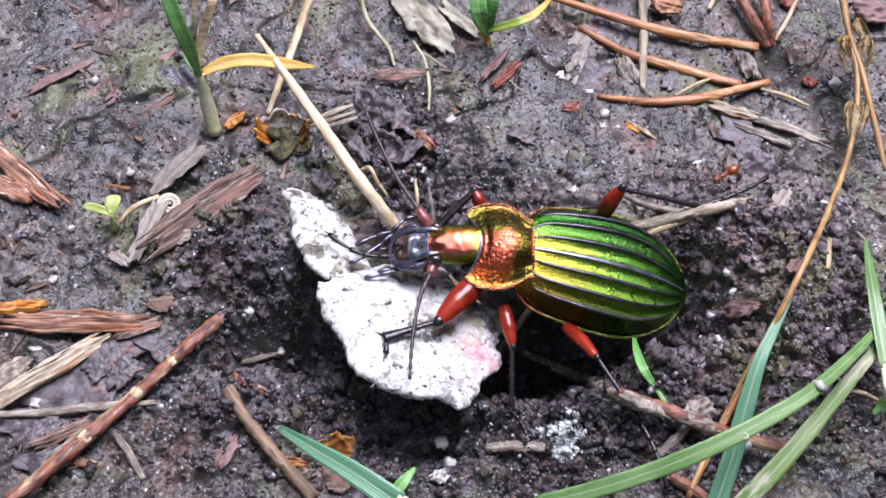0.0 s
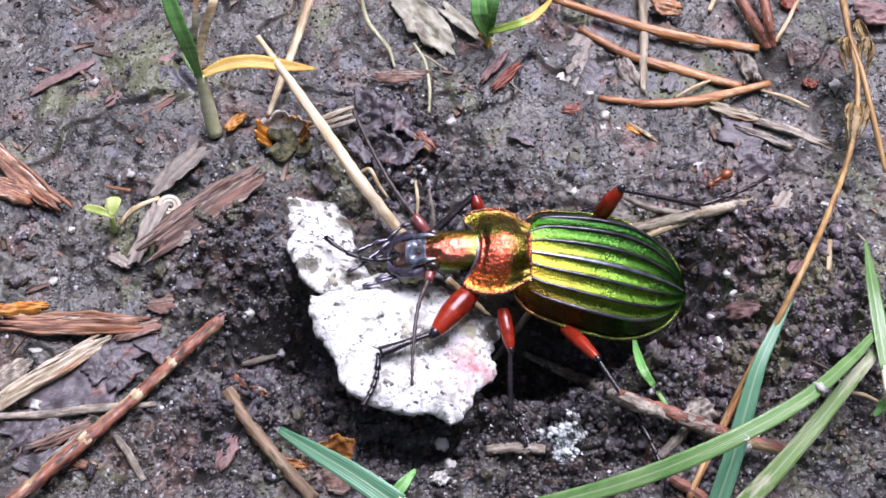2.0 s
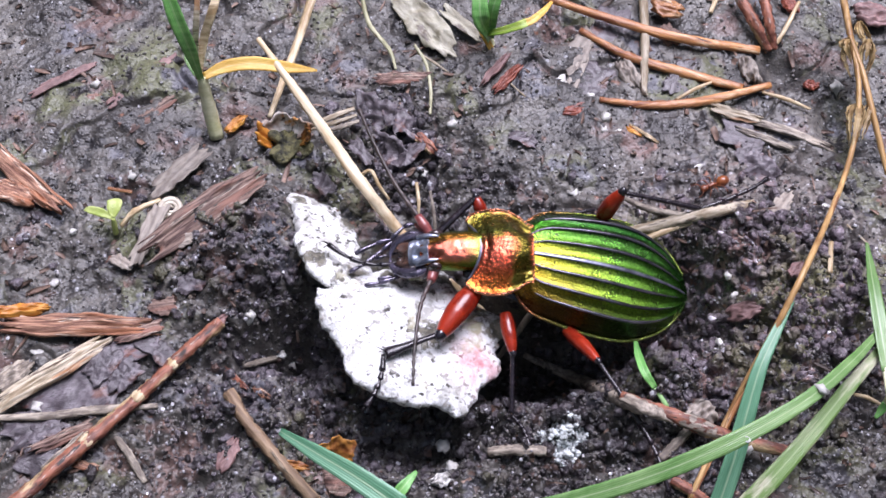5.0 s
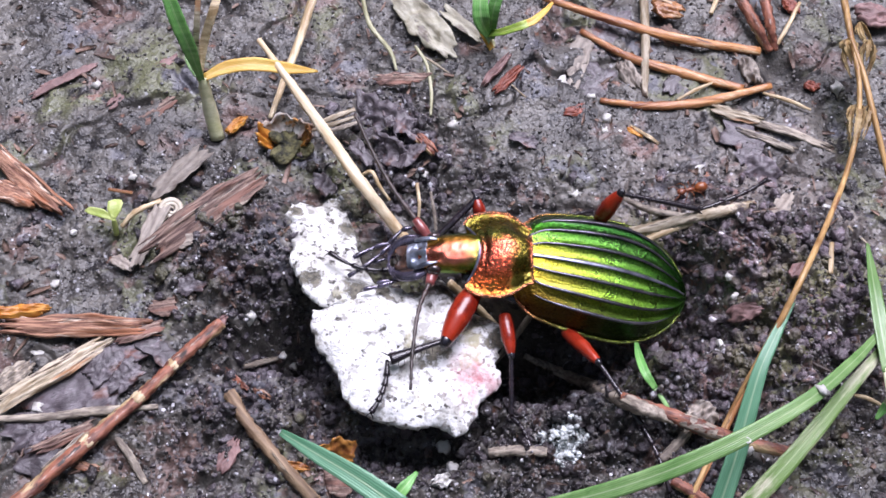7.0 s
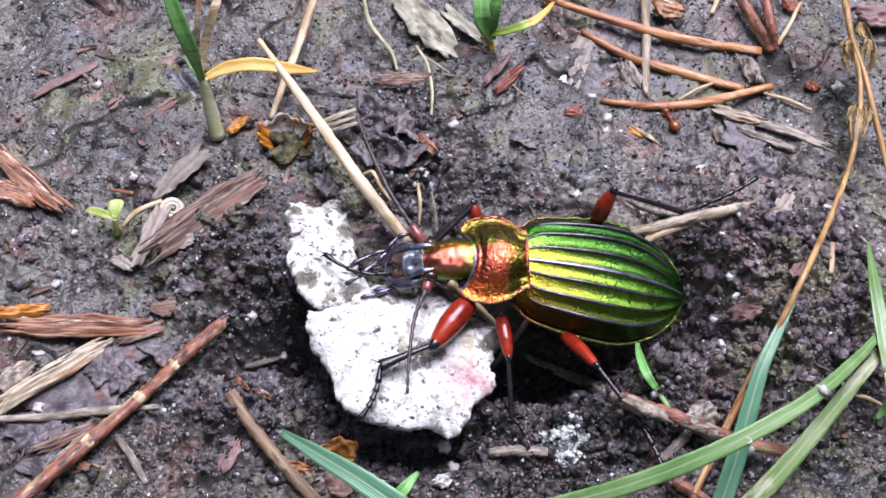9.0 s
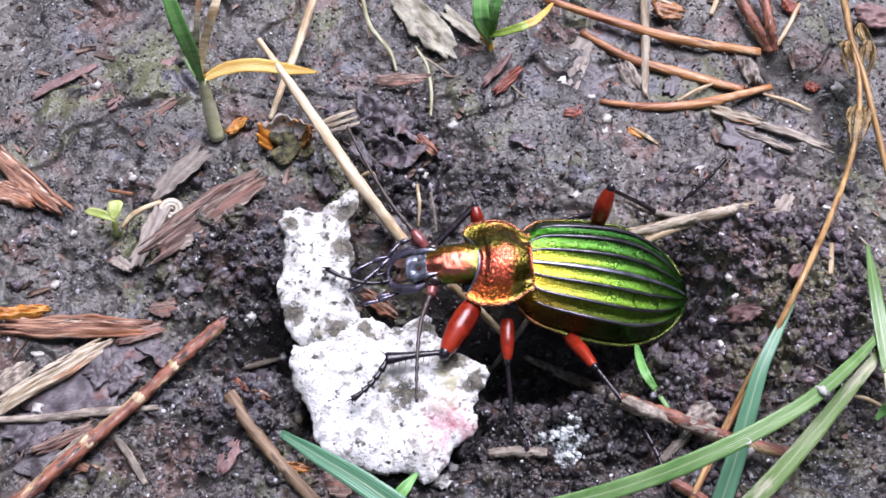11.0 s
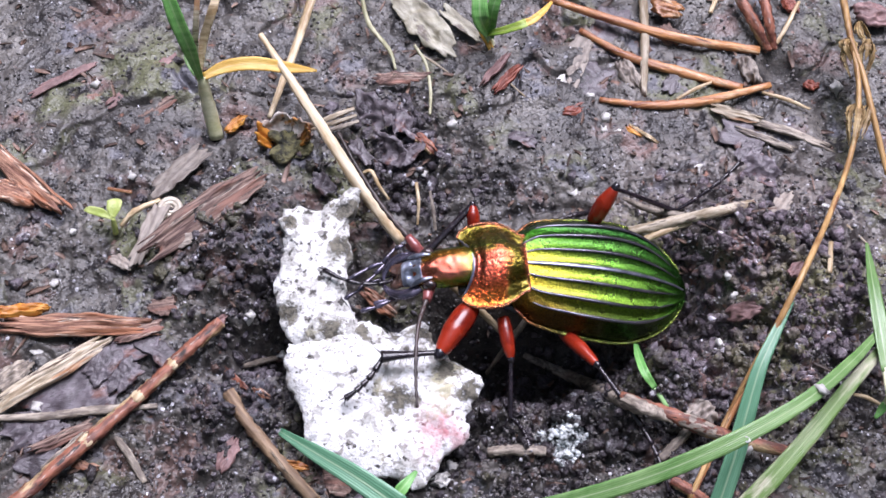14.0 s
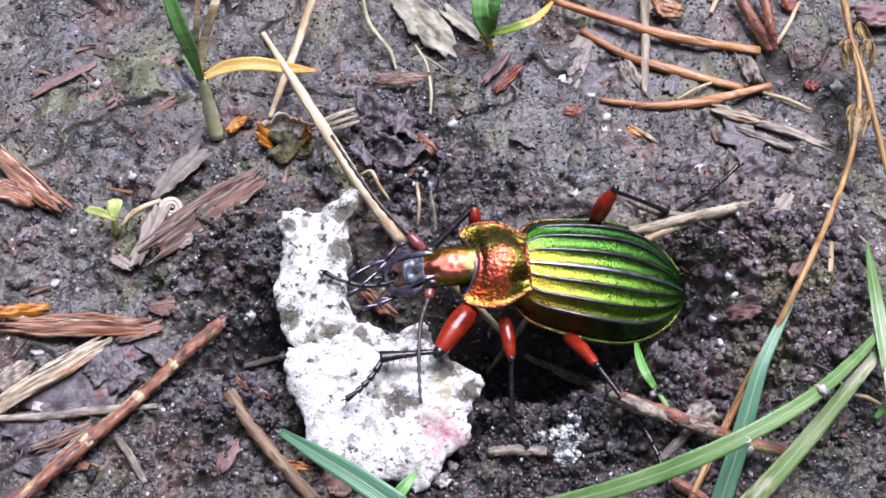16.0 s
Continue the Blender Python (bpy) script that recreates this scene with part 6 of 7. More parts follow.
    ("clod", "greenish grey clod beside a needle", (12.82, 15.33, 0.3), (13.76, 12.8, 0.3), 1.4, 0.8, M_GREYLEAF, 0),
]
for i, (name, label, p, q, w, th, material, lean) in enumerate(CHIPS):
    if name == "dead_leaf":
        dead_leaf(label, p, q, w * 1.15, th, material, 100 + i, lean, 0.05 if "flat" in label or "plate" in label or "pressed" in label else 0.2 if "crumpled" in label or "curled" in label else 0.10)
        continue
    chip(name, label, name.replace("_", " "), p, q, w, th, material, 100 + i, lean, bend=0.03 * (i % 3 - 1),
         jag=0.22 if "leaf" in name else 0.2, taper=0.45 if "leaf" in name else 0.3)

# rotten husk near the straw: a torn cup with a mouldy hollow
husk = tagged(empty("seed_husk"), "rotten orange and white seed husk with a dark hollow", "seed husk")
husk.matrix_world = Matrix.Translation(Vector((-10.72, 8.25, 0.15)) * MM)


def cup_wall(a0, a1, low, top, r0, r1, seed, thick=0.16):
    """A torn stretch of the cup between two angles, with a ragged upper edge."""
    bm = bmesh.new()
    off = Vector((seed * 3.1, 0, 0))
    rings = []
    for k in range(17):
        a = radians(a0 + (a1 - a0) * k / 16)
        rag = 0.9 * noise.noise(Vector((k * 0.45, seed + 0.3, 0.6))) + 0.5 * noise.noise(Vector((k * 1.3, seed + 0.7, 4.4)))
        fade = 1 - 0.35 * abs(2 * k / 16 - 1) ** 3
        col = []
        for side in (0, 1):
            for q in (np.linspace(0, 1, 7) if side == 0 else np.linspace(1, 0, 7)):
                rad = r0 + (r1 - r0) * math.sin(q * math.pi / 2) - side * thick + 0.30 * noise.noise(Vector((k * 0.33, q * 2.3, seed + 0.4)) + off)
                col.append(Vector((1.12 * rad * math.cos(a), 0.86 * rad * math.sin(a), low + ((top + rag) * fade - low) * q)))
        rings.append(col)
    loft(bm, rings)
    return bm


for nm, wall, material, lab in (
        ("upper_shell", (28, 150, 0.1, 1.5, 0.9, 1.85, 2), M_SKIN, "pale torn skin"),
        ("side_shell", (142, 215, 0.0, 1.5, 0.9, 1.75, 5), M_ORANGE, "orange torn skin"),
        ("end_shell", (-28, 34, 0.0, 1.55, 0.9, 1.6, 8), M_AMBER, "orange-brown torn end"),
        ("lower_shell", (208, 335, -0.2, 0.3, 1.0, 1.7, 11), M_MOULD, "brown mouldy rim")):
    part(nm, cup_wall(*wall), material, husk, lab)
bm = bmesh.new()
ball(bm, (0, -0.1, 0.1), 1.35, (1.05, 0.8, 0.42), 0.55, 3, 4)
part("hollow", bm, M_MOULD, husk, "dark mouldy hollow")

# snail shell: a flat spiral
bm = bmesh.new()
tube(bm, [((0.12 + 0.055 * a) * math.cos(a), (0.12 + 0.055 * a) * math.sin(a), 0.14 - 0.012 * a) for a in np.linspace(0, 5.2 * math.pi, 44)],
     [0.08, 0.16, 0.24, 0.30, 0.32], 8, 2)
snail = tagged(part("snail_shell", bm, M_SHELL), "tiny flat cream spiral snail shell", "snail shell")
snail.matrix_world = pose(*(Vector((-17.95, 2.55, 0.81)) * MM), 20, 0, 30) @ Matrix.Diagonal((0.72, 0.72, 0.72, 1))

# seedling with two seed leaves
sprout = tagged(empty("sprout"), "tiny yellow-green sprout with two seed leaves", "sprout")
sprout.matrix_world = Matrix.Translation(Vector((-21.6, 1.12, 0.23)) * MM)
bm = bmesh.new()
tube(bm, [(0, 0, -0.2), (0.05, 0.2, 0.5), (0.05, 0.4, 1.1)], [0.2, 0.2, 0.16], 8, 4)
part("stem", bm, M_SPROUT, sprout)
bm = bmesh.new()
ribbon(bm, [(0.05, 0.4, 1.1), (-0.7, 0.7, 1.25), (-1.5, 0.95, 1.2), (-1.9, 1.0, 1.1)], [0.3, 0.6, 0.5, 0.1])
part("seed_leaf", bm, M_SPROUT, sprout)
bm = bmesh.new()
ribbon(bm, [(0.05, 0.4, 1.1), (0.1, 0.9, 1.3), (0.15, 1.4, 1.4), (0.15, 1.7, 1.35)], [0.3, 0.9, 1.0, 0.3])
part("seed_leaf", bm, M_SPROUT, sprout)

# pale lichen-white crumb
rng = np.random.default_rng(19)
gx, gy = [], []
for cx, cy, reach, count in ((7.90, -12.74, 0.85, 620), (6.24, -13.03, 0.50, 150), (7.42, -14.11, 0.72, 420), (7.07, -12.88, 0.60, 180)):
    turn, far = rng.uniform(0, 2 * math.pi, count), reach * np.sqrt(rng.random(count))
    far = far * (1 + 0.22 * np.sin(3 * turn + cx) + 0.16 * np.sin(7 * turn))
    gx.append(cx + far * np.cos(turn))
    gy.append(cy + far * np.sin(turn))
gx, gy = np.concatenate(gx), np.concatenate(gy)
tagged(grains("white_crumb", gx, gy, 0.06 + 0.14 * rng.random(len(gx)) ** 2, M_LICHEN, 1, 20, -0.8), "whitish powdery crust clinging to the soil", "crumb")
bm = bmesh.new()
chip_mesh(bm, 1.2, 0.9, 0.5, 302, jag=0.4, taper=0.5)
tagged(part("white_crumb", bm, M_PEBBLE), "small grey-white flake on the soil", "crumb").matrix_world = pose(*(Vector((-0.03, -15.57, -0.88)) * MM), 5, 0, 20)

PEBBLES = [((0.75, 9.8, 0.25), 0.33), ((11.43, 10.49, 0.1), 0.38), ((11.24, 9.44, 0.08), 0.3), ((12.08, 9.15, 0.08), 0.3), ((25.56, 2.57, 0.5), 0.42), ((-24.49, 13.15, 0.44), 0.3),
           ((-20.97, 5.41, 0.48), 0.3), ((-1.49, 5.68, 0.35), 0.36), ((18.39, -13.88, 1.34), 0.34), ((18, -14.42, 1.29), 0.3), ((23.13, -10.59, 0.91), 0.36),
           ((10.49, 12.26, 0.22), 0.34), ((8.36, 13.57, 0.28), 0.42), ((27.98, 13.26, 0.03), 0.45), ((-24.97, -2.65, 0.06), 0.3), ((-24.84, -11.11, -0.22), 0.34), ((-25.45, -7.47, -0.35), 0.4),
           ((-12.37, -4.77, -0.36), 0.36), ((17.29, -7.22, 0.6), 0.26), ((18.59, -8.17, 1.38), 0.24), ((18.2, -4.57, 1.99), 0.22), ((0.04, -12.48, -3.17), 0.45), ((0.56, -14.21, -2.31), 0.4), ((-10.9, -5.49, -4.59), 0.34),
           ((-24.38, 1.09, 0.27), 0.24), ((-25.26, -8.14, -0.34), 0.36), ((-10.31, -5.59, -6.18), 0.34), ((9.03, 4.38, -0.24), 0.3), ((17.35, 6.14, 0.21), 0.34), ((17.97, -3.26, 2.16), 0.22), ((21.68, -12.17, 5.00), 0.30), ((17.07, -15.22, 5.10), 0.26), ((17.40, -14.58, 5.00), 0.22)]
for i, (p, r) in enumerate(PEBBLES):
    bm = bmesh.new()
    ball(bm, (0, 0, 0), r, (1.15, 0.9, 0.75), 0.6, i, 2)
    ob = tagged(part("pebble", bm, M_PEBBLE), "small pale quartz pebble on dark soil", "pebble", "pebbles in the soil")
    ob.matrix_world = pose(*(Vector(p) * MM), 0, 0, 47 * i)

# ---- motion ----


def bone(p, q, up=(0, 0, 1)):
    """A pose at p whose x axis points to q."""
    p, q = Vector(p), Vector(q)
    x = (q - p).normalized()
    y = Vector(up).cross(x).normalized()
    m = Matrix((x, y, x.cross(y))).transposed().to_4x4()
    m.translation = p * MM
    return m


def turned(c, w, shift):
    """Turn about the point c by the rotation vector w in degrees, then shift."""
    v = Vector(w)
    r = Matrix.Rotation(radians(v.length), 4, v.normalized()) if v.length > 1e-6 else Matrix.Identity(4)
    return Matrix.Translation((Vector(c) + Vector(shift)) * MM) @ r @ Matrix.Translation(-Vector(c) * MM)


REST = Matrix.Translation(Vector((5.34, -2.59, 3)) * MM) @ pose(0, 0, 0, 0, 0, 180)


def motions():
    body = [(t, turned((8, 0, 3), w, s) @ REST) for t, w, s in [
        (0, (0.94, 0.41, -1.62), (0.29, 0.13, 0.01)),
        (0.5, (1.03, -0.6, -0.98), (0.18, 0.14, -0.1)),
        (1, (1.1, -1.02, -0.74), (-0.02, 0.08, 0.05)),
        (1.5, (0.39, -0.47, -0.58), (-0.05, 0, 0.12)),
        (2, (0.3, -0.68, -0.46), (0.06, 0.03, 0.06)),
        (2.5, (0.95, -0.43, -0.77), (0.24, 0.11, -0.02)),
        (3, (0.61, 0.29, -0.42), (0.25, 0.14, -0.14)),
        (3.5, (0.74, -0.27, -0.58), (0.15, 0.17, -0.1)),
        (4, (1.23, 0.45, -0.92), (0.25, 0.2, -0.11)),
        (6.5, (-0.59, -0.77, -0.1), (-0.02, -0.07, 0.03)),
        (7, (0, 0, 0), (0, 0, 0)),
        (7.5, (-0.37, -0.25, -0.62), (0.1, 0.04, -0.02)),
        (8, (1.48, -0.11, -1.08), (0.11, 0.12, -0.03)),
        (8.5, (1.39, -0.22, -0.96), (0.14, 0.07, -0.04)),
        (9, (0.76, -1.35, 0.81), (-0.31, -0.17, -0.07)),
        (11.5, (-1.04, -0.79, 2.62), (-0.12, -0.35, 0.02)),
        (12, (-1.23, -1.32, 2.87), (-0.19, -0.44, 0.06)),
        (12.3, (-1.5, -2.18, 3.47), (-0.45, -0.55, 0.11)),
        (12.5, (-1.68, -2.75, 3.87), (-0.62, -0.63, 0.15)),
        (12.8, (-1.66, -2.81, 3.93), (-0.63, -0.61, 0.21)),
        (13.2, (-1.83, -2.73, 4.18), (-0.62, -0.62, 0.26)),
        (13.5, (-2.12, -2.55, 4.49), (-0.6, -0.64, 0.29)),
        (14, (-1.26, -2.58, 3.98), (-0.45, -0.52, 0.19)),
        (14.5, (-0.47, -1.93, 3.29), (-0.27, -0.32, 0.04)),
        (15, (0.07, -0.77, 2.88), (-0.04, -0.16, -0.15)),
        (15.5, (0.45, -0.04, 3.28), (0.01, -0.13, -0.24)),
        (16, (-0.27, -2.02, 3.5), (-0.34, -0.31, -0.09)),
    ]]
    walk(beetle, body)

    def between(rows, t):
        ts = [r[0] for r in rows]
        return [Vector([float(np.interp(t, ts, [r[k][i] for r in rows])) for i in range(3)]) for k in range(1, len(rows[0]))]

    def step(name, hip, rows):
        """Knee, ankle and claw in the place's own space; the hip sits on the body."""
        keyed = ([], [], [])
        for t, m in body:
            inv = m.inverted()
            knee, ankle, tip = (inv @ (p * MM) / MM for p in between(rows, t))
            socket = knee + (Vector(hip) - knee).normalized() * LEGS[name][3]
            for out, p, q in zip(keyed, (socket, knee, ankle), (knee, ankle, tip)):
                out.append((t, bone(p, q)))
        for ob, r in zip(LEGS[name][:3], keyed):
            walk(ob, r)

    def wave(name, base, rows):
        walk(FEELERS[name], [(t, bone(base, m.inverted() @ (between(rows, t)[0] * MM) / MM)) for t, m in body])

    step("front_left", (3.74, 2.71, 0), [
        (0, (-0.08, -7.06, 3), (-3.32, -8.15, 2.9), (-4.2, -11.55, 2.5)),
        (1.5, (-0.4, -7.8, 3), (-3.85, -9.18, 2.9), (-4.65, -12.42, 2.5)),
        (3.5, (-0.22, -7.43, 3), (-3.68, -8.82, 2.9), (-4.56, -11.75, 2.5)),
        (7, (0.2, -8.06, 3), (-3.35, -9.36, 2.9), (-4.37, -13.06, 2.5)),
        (9, (-0.52, -8.29, 3), (-3.82, -9.73, 2.9), (-4.83, -12.71, 2.5)),
        (11.5, (0.2, -8.86, 3), (-3.25, -9.08, 2.9), (-5.42, -11.57, 2.5)),
        (12.5, (0.03, -9.12, 3), (-3.52, -9.3, 2.9), (-5.71, -11.83, 2.5)),
        (14.5, (-0.14, -8.88, 3), (-3.59, -9.13, 2.9), (-5.65, -11.52, 2.5)),
        (16, (-0.19, -8.85, 3), (-3.57, -9.17, 2.9), (-5.57, -11.56, 2.5)),
    ])
    step("middle_left", (1.53, 3.37, -1), [
        (0, (4.38, -8.06, 1.6), (4.29, -11.72, 0.03), (5.26, -13.65, -0.16)),
        (1.5, (4.16, -8.16, 1.6), (4.17, -11.76, 0), (5.25, -13.66, -0.16)),
        (3, (4.42, -8.21, 1.6), (4.23, -11.75, 0.01), (5.24, -13.64, -0.16)),
        (7, (4.18, -8.35, 1.6), (4.16, -11.8, 0), (5.24, -13.7, -0.16)),
        (9, (3.96, -8.53, 1.6), (4.12, -11.79, -0.01), (5.19, -13.69, -0.18)),
        (12.5, (3.89, -8.81, 1.6), (4.16, -11.81, 0), (5.24, -13.67, -0.16)),
        (15, (4.38, -8.57, 1.6), (4.16, -11.83, 0), (5.24, -13.69, -0.16)),
        (16, (4.19, -8.65, 1.6), (4.18, -11.8, 0.01), (5.25, -13.66, -0.16)),
    ])
    step("hind_left", (-2.4, 3.72, -2.5), [
        (0, (9.41, -8.97, 2), (11.82, -13, 1.49), (13.22, -16.76, 0.6)),
        (3, (9.45, -8.97, 2), (11.83, -13, 1.49), (13.23, -16.75, 0.6)),
        (7, (9.38, -9.02, 2), (11.83, -13.01, 1.49), (13.24, -16.77, 0.6)),
        (9, (9.19, -9.21, 2), (11.79, -13.01, 1.49), (13.19, -16.77, 0.59)),
        (12.5, (9.09, -9.3, 2), (11.83, -13.02, 1.49), (13.24, -16.78, 0.6)),
        (15, (9.48, -9.17, 2), (11.83, -13.04, 1.48), (13.24, -16.76, 0.6)),
        (16, (9.28, -9.24, 2), (11.85, -13.01, 1.49), (13.25, -16.77, 0.6)),
    ])
    step("front_right", (2.87, -3.01, -0.4), [
        (0, (2.15, 1.9, 3.6), (-1.03, -0.8, 2), (-7.06, -0.91, 2.9)),
        (1.5, (2.1, 1.71, 3.6), (-1.33, -0.99, 2), (-7.21, -1.01, 2.9)),
        (3.5, (2.15, 1.7, 3.6), (-1.17, -0.92, 2), (-7.05, -1.03, 2.9)),
        (7, (2.13, 1.59, 3.6), (-1.15, -1.2, 2), (-7.07, -1.92, 2.9)),
        (9, (1.89, 1.21, 3.6), (-1.45, -1.61, 2), (-7.29, -2.04, 2.9)),
        (11.5, (2.01, 1.11, 3.6), (-1.4, -1.87, 2), (-7.54, -3.19, 2.9)),
        (12.5, (1.65, 0.89, 3.6), (-1.65, -2.2, 2), (-7.6, -3.39, 2.9)),
        (14.5, (2.01, 1.13, 3.6), (-1.4, -2.01, 2), (-7.47, -3.17, 2.9)),
        (16, (1.95, 1, 3.6), (-1.49, -2.06, 2), (-7.52, -3.38, 2.9)),
    ])
    step("middle_right", (-0.77, -2.69, -2), [
        (0, (5.93, -0.32, 2.6), (7.6, 1.71, 1), (10.38, 2.92, 0.04)),
        (7, (5.8, -0.42, 2.6), (7.27, 1.52, 1), (9.86, 2.87, 0.02)),
        (12, (5.79, -0.56, 2.6), (7.27, 1.42, 1), (9.67, 2.72, 0.03)),
        (12.3, (5.79, -0.56, 2.6), (7.45, 1.33, 1), (10.25, 2.94, 0.03)),
        (12.5, (5.96, -0.77, 2.6), (8.19, 1.33, 1), (11.69, 3.61, 0.02)),
        (12.8, (5.89, -0.8, 2.6), (7.93, 1.3, 1), (11.02, 3.2, 0.04)),
        (13.2, (5.79, -0.64, 2.6), (7.27, 1.38, 1), (9.29, 2.63, 0.02)),
        (16, (5.8, -0.67, 2.6), (7.28, 1.35, 1), (9.49, 2.6, 0.03)),
    ])
    step("hind_right", (-4.82, -3.83, -1.4), [
        (0, (11.45, 1.65, 4.2), (16.64, 1.46, 2.4), (22.69, 4.69, 1.74)),
        (2, (11.37, 1.73, 4.2), (16.65, 1.52, 2.65), (22.57, 4.79, 1.73)),
        (4, (11.45, 1.68, 4.2), (16.62, 1.6, 2.35), (22.44, 4.76, 1.74)),
        (7, (11.25, 1.63, 4.2), (16.53, 1.41, 2.65), (22.28, 4.69, 1.77)),
        (8.5, (11.31, 1.54, 4.2), (16.48, 1.5, 2.3), (22.27, 4.64, 1.79)),
        (9, (10.74, 1.76, 4.2), (15.61, 1.85, 1.6), (20.57, 4.21, 2.04)),
        (11.5, (10.71, 2.04, 4.2), (14.53, 2.73, 0.3), (17.44, 5.07, 1.6)),
        (12.3, (11.49, 2.13, 3.2), (16.79, 3.52, 2.8), (18.76, 4.96, 1.75)),
        (12.5, (11.83, 0.97, 3.2), (17.21, 1.69, 4.15), (21.01, 6.35, 1.52)),
        (12.8, (11.9, 1.83, 3.2), (17.04, 2.76, 1.45), (20.89, 6.8, 1.48)),
        (13.2, (11.13, 1.87, 4.2), (15.48, 2.57, 0.9), (19.61, 5.37, 1.69)),
        (14, (10.96, 1.96, 4.2), (15.35, 2.31, 0.9), (19.24, 5.11, 1.74)),
        (16, (10.88, 1.8, 4.2), (15.17, 2.17, 0.8), (19.23, 5.02, 1.76)),
    ])
    wave("right", (6.62, -2.05, 0.5), [(0, (-5.24, 8.38, 4.4)), (1.5, (-6.33, 8.13, 4.4)), (2.5, (-5.72, 8.3, 4.4)), (3.5, (-5.31, 8.21, 4.4)), (7, (-6.04, 8.18, 4.4)), (9, (-5.85, 7.81, 4.4)), (11.5, (-6.82, 7.2, 4.4)), (12.5, (-5.21, 3.42, 4.4)), (13.5, (-7.17, 7.07, 4.4)), (14.5, (-7.56, 7.18, 4.4)), (16, (-7.98, 7.04, 4.4))])
    wave("left", (5.95, 1.15, 0.3), [(0, (-1.75, -10.6, 3.4)), (1.5, (-1.53, -9.85, 3.4)), (3.5, (-1.42, -10.15, 3.4)), (7, (-1.73, -10.47, 3.4)), (9, (-1.91, -10.4, 3.4)), (11.5, (-1.39, -11.42, 3.4)), (12.5, (-1.52, -12.21, 3.4)), (14.5, (-1.38, -12.08, 3.4)), (16, (-1.24, -11.87, 3.4))])

    slope = pose(0, 0, 0, 6.84, 0, 0)
    lump_way = [(t, turned(CHUNK_C, w, s) @ Matrix.Translation(Vector(CHUNK_C) * MM) @ slope) for t, w, s in [
        (0, (-14.85, 16.11, 8.23), (1.76, 4.05, -0.01)),
        (0.5, (-13.98, 14.68, 7.84), (1.73, 3.75, 0.01)),
        (1, (-11.19, 13.83, 8.46), (1.6, 3.47, 0.02)),
        (1.5, (-9.21, 10.86, 7.72), (1.26, 3.46, 0.03)),
        (2, (-9.54, 11.15, 7.66), (1.37, 3.41, 0.03)),
        (2.5, (-9.37, 13.9, 7.77), (1.57, 3.49, 0.04)),
        (3, (-10.18, 13.24, 7.06), (1.7, 3.56, 0.01)),
        (3.5, (-10.75, 13.07, 7.72), (1.51, 3.61, 0.01)),
        (4, (-12.31, 14.04, 6.21), (1.59, 3.91, 0.02)),
        (6.5, (-13.05, 11.84, 8.97), (1.66, 3.41, 0.02)),
        (7, (-6.01, 7.67, 8.4), (1.44, 2.83, 0.04)),
        (7.5, (-6.01, 6.17, 5.83), (1.42, 3.08, 0.02)),
        (8, (-9.21, 7.47, 4.75), (1.37, 3.39, 0.01)),
        (8.5, (-8.72, 8.32, 5.14), (1.4, 3.45, 0.02)),
        (9, (-6.89, 6.19, 6.91), (1.1, 2.73, 0.03)),
        (11.5, (0.72, -1.88, 1.68), (0.25, 0.23, 0.02)),
        (12, (0.44, -0.94, 1.63), (0.21, 0.2, 0.02)),
        (12.3, (0.38, -0.75, 0.83), (0.09, 0.1, 0)),
        (12.5, (0.33, -0.63, 0.3), (0, 0.03, -0.01)),
        (12.8, (0.13, -0.25, 0.12), (0, 0.01, -0.01)),
        (13.2, (-0.21, 0.67, 0.13), (-0.02, -0.01, 0)),
        (13.5, (-0.53, 1.68, 0.32), (-0.05, -0.01, -0)),
        (14, (-1.69, 1.26, -0.2), (0.05, 0.01, -0.02)),
        (14.5, (-1.49, 1.63, 0.08), (0.02, 0.01, -0.04)),
        (15, (-1.85, 3.22, -0.02), (0.15, 0.05, -0.03)),
        (15.5, (-0.12, 1.9, -0.82), (0.25, 0.05, -0.02)),
        (16, (1.19, 0.12, 0.88), (0.02, -0.11, 0.02)),
    ]]
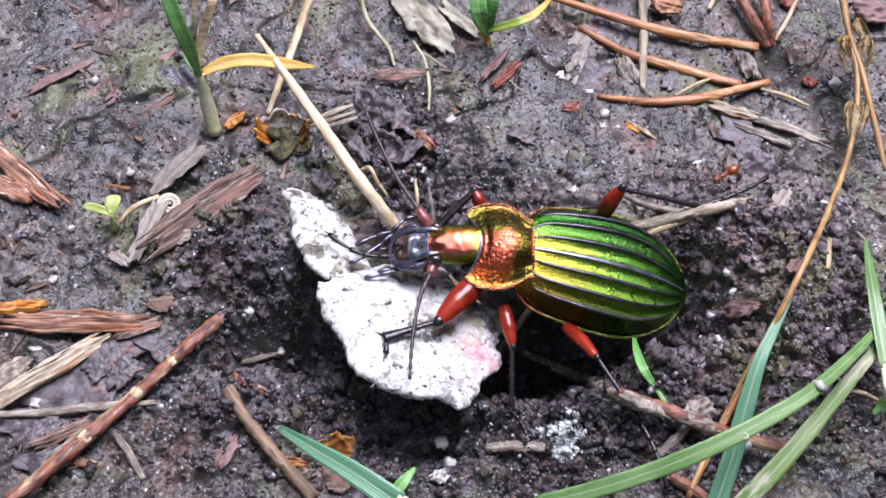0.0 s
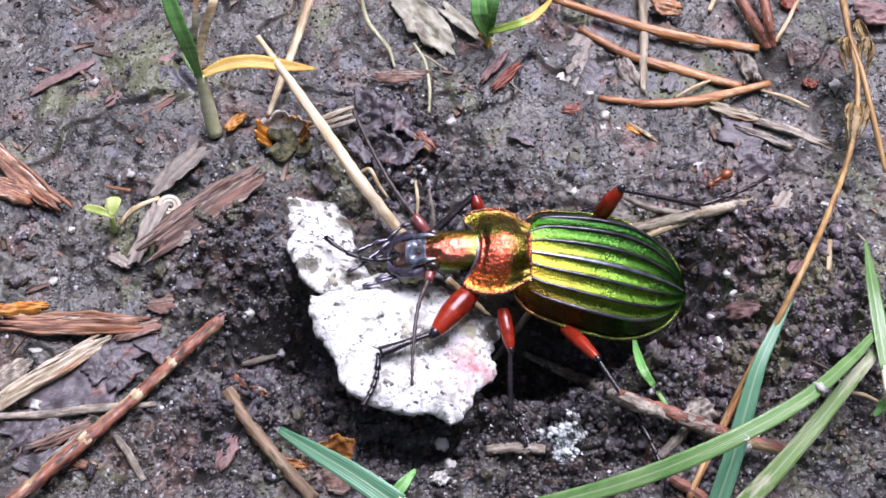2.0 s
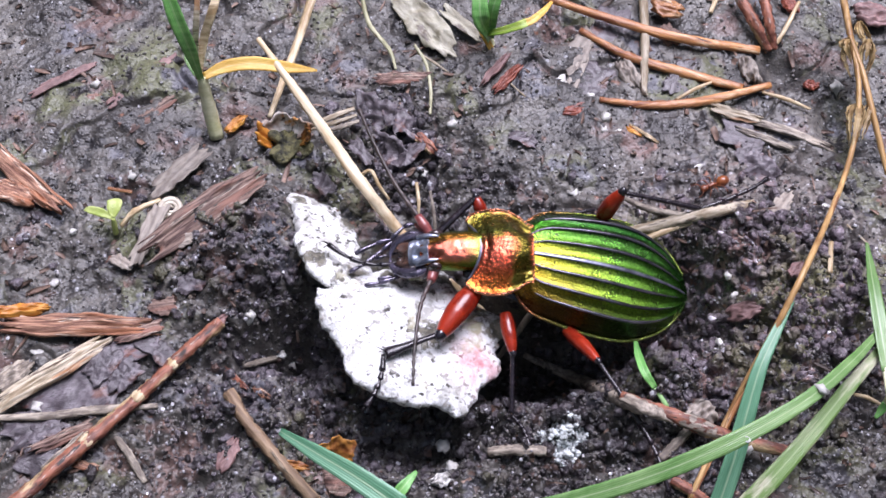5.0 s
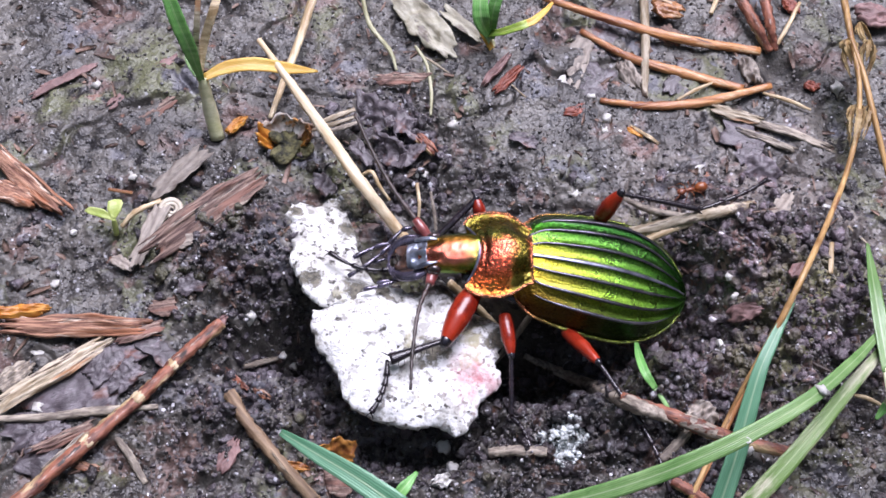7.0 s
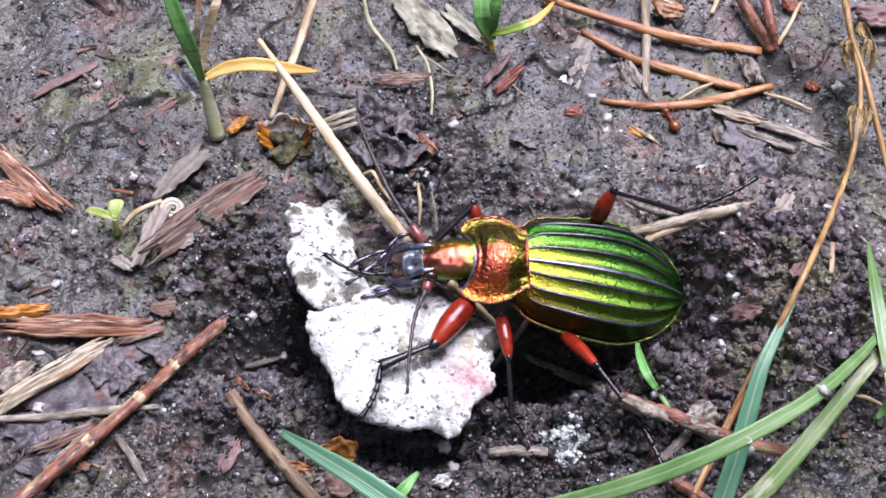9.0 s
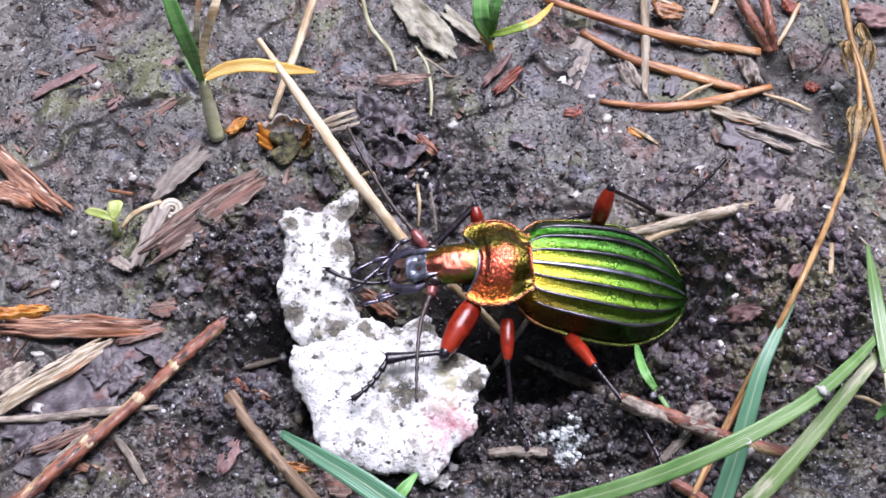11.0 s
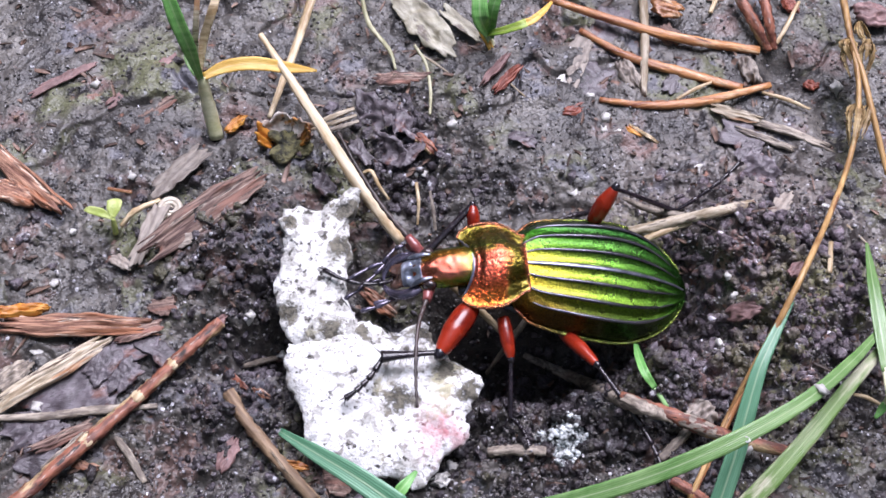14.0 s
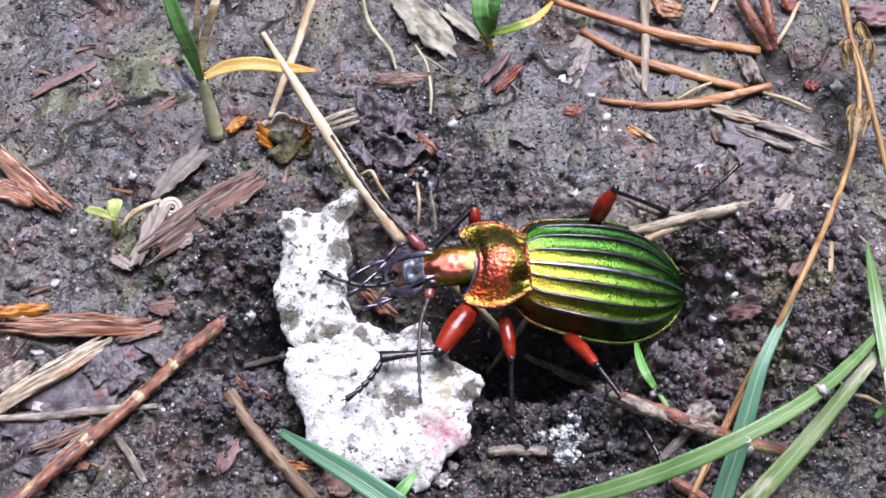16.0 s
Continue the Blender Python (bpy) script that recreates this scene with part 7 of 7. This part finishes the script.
    arm_way = [(t, turned(ARM_C, w, s) @ Matrix.Translation(Vector(ARM_C) * MM) @ slope) for t, w, s in [
        (0, (-31.88, 30.19, 10.49), (1.11, 3.75, -0.01)),
        (0.5, (-32.57, 30.62, 10.29), (1.1, 3.38, -0)),
        (1, (-29.37, 24.34, 11.07), (1.01, 3.11, -0.01)),
        (1.5, (-28.07, 20.89, 8.81), (0.84, 3.05, -0.01)),
        (2, (-27.95, 20.74, 9.3), (0.88, 3.02, -0.01)),
        (2.5, (-28.59, 21.92, 9.96), (1.11, 3.23, -0.01)),
        (3, (-29.12, 23.64, 10.46), (1.15, 3.34, -0.01)),
        (3.5, (-29.18, 23.61, 9.58), (1.04, 3.27, -0.01)),
        (4, (-30.57, 28.73, 8.34), (1.13, 3.62, 0)),
        (6.5, (-31.01, 25.2, 10.36), (1.18, 2.83, 0)),
        (7, (-23.6, 15.62, 10.55), (1.03, 2.35, -0.01)),
        (7.5, (-23.92, 18.85, 8.62), (1.04, 2.72, 0)),
        (8, (-26.22, 20.41, 7.96), (1.05, 3.06, 0.01)),
        (8.5, (-26.42, 21.39, 7.91), (1.07, 3.11, 0.01)),
        (9, (-22.94, 18.16, 8.63), (0.72, 2.24, 0.01)),
        (11.5, (-0.07, 1.08, 1.8), (0.22, 0.08, 0)),
        (12, (-0.42, -0.98, 1.57), (0.18, 0.07, -0.01)),
        (12.3, (-0.26, -0.17, 0.85), (0.1, 0.03, -0.01)),
        (12.5, (-0.15, 0.36, 0.36), (0.04, 0.01, -0.01)),
        (12.8, (-0.06, 0.14, 0.15), (0.02, 0, 0)),
        (13.2, (-0.07, 0.38, 0.04), (0, 0.01, 0)),
        (13.5, (-0.17, 0.96, 0.1), (0.01, 0.02, 0)),
        (14, (-0.45, -0.56, -0.45), (-0.02, 0.08, 0)),
        (14.5, (-0.56, -0.44, 0.14), (0.04, 0.08, -0.01)),
        (15, (1.64, -0.26, 0.24), (0.21, 0.22, 0)),
        (15.5, (1.79, 1.72, -0.41), (0.32, 0.23, -0.01)),
        (16, (1.44, 0.91, 0.79), (0.01, -0.16, -0.01)),
    ]]
    walk(lump, lump_way)
    walk(arm, [(t, m.inverted() @ n) for (t, m), (_, n) in zip(lump_way, arm_way)])
    walk(long_straw, [(t, turned((-2.31, 0.41, 0.11), (0, 0, a), (x, 0, 0)) @ STRAW_REST) for t, a, x in (
        (0, 0, 0), (1, -0.25, 0), (4, 0, 0), (7, 0, 0), (8, -0.5, 0), (9, 0.2, 0), (11.5, -0.8, -0.2), (13, -1.3, -0.3), (14, -2.2, -0.4),
        (14.5, -2.7, -0.45), (15, -3.1, -0.45), (15.5, -3.2, -0.45), (16, -2.9, -0.45))])
    walk(ant, [
        (0, pose(19.06 * MM, 4.79 * MM, 0.72 * MM, 0, 0, 212)),
        (1, pose(18.72 * MM, 4.48 * MM, 0.80 * MM, 0, 0, 215)),
        (3, pose(18.50 * MM, 4.54 * MM, 0.76 * MM, 0, 0, 214)),
        (4, pose(18.33 * MM, 4.45 * MM, 0.78 * MM, 0, 0, 214)),
        (6.3, pose(17.30 * MM, 3.96 * MM, 0.82 * MM, 0, 0, 192)),
        (7, pose(16.58 * MM, 3.93 * MM, 0.71 * MM, 0, 0, 196)),
        (7.5, pose(16.39 * MM, 3.79 * MM, 0.72 * MM, 0, 0, 199)),
        (8, pose(16.94 * MM, 3.99 * MM, 0.75 * MM, 0, 0, 188)),
        (8.3, pose(17.44 * MM, 4.61 * MM, 0.62 * MM, 0, 0, 136)),
        (8.5, pose(17.48 * MM, 5.68 * MM, 0.38 * MM, 0, 0, 115)),
        (8.8, pose(16.95 * MM, 8.06 * MM, 0.24 * MM, 0, 0, 100)),
        (9, pose(15.75 * MM, 9.99 * MM, 0.22 * MM, 0, 0, 111)),
        (9.2, pose(15.48 * MM, 11.79 * MM, 0.21 * MM, 0, 0, 102)),
        (9.7, pose(14.60 * MM, 16.17 * MM, 0.20 * MM, 0, 0, 100)),
        (10.4, pose(13.68 * MM, 22.66 * MM, 0.20 * MM, 0, 0, 100)),
        (11.2, pose(12.63 * MM, 28.90 * MM, 0.20 * MM, 0, 0, 102)),
        (16, pose(12.65 * MM, 28.88 * MM, 0.20 * MM, 0, 0, 102)),
    ])


motions()
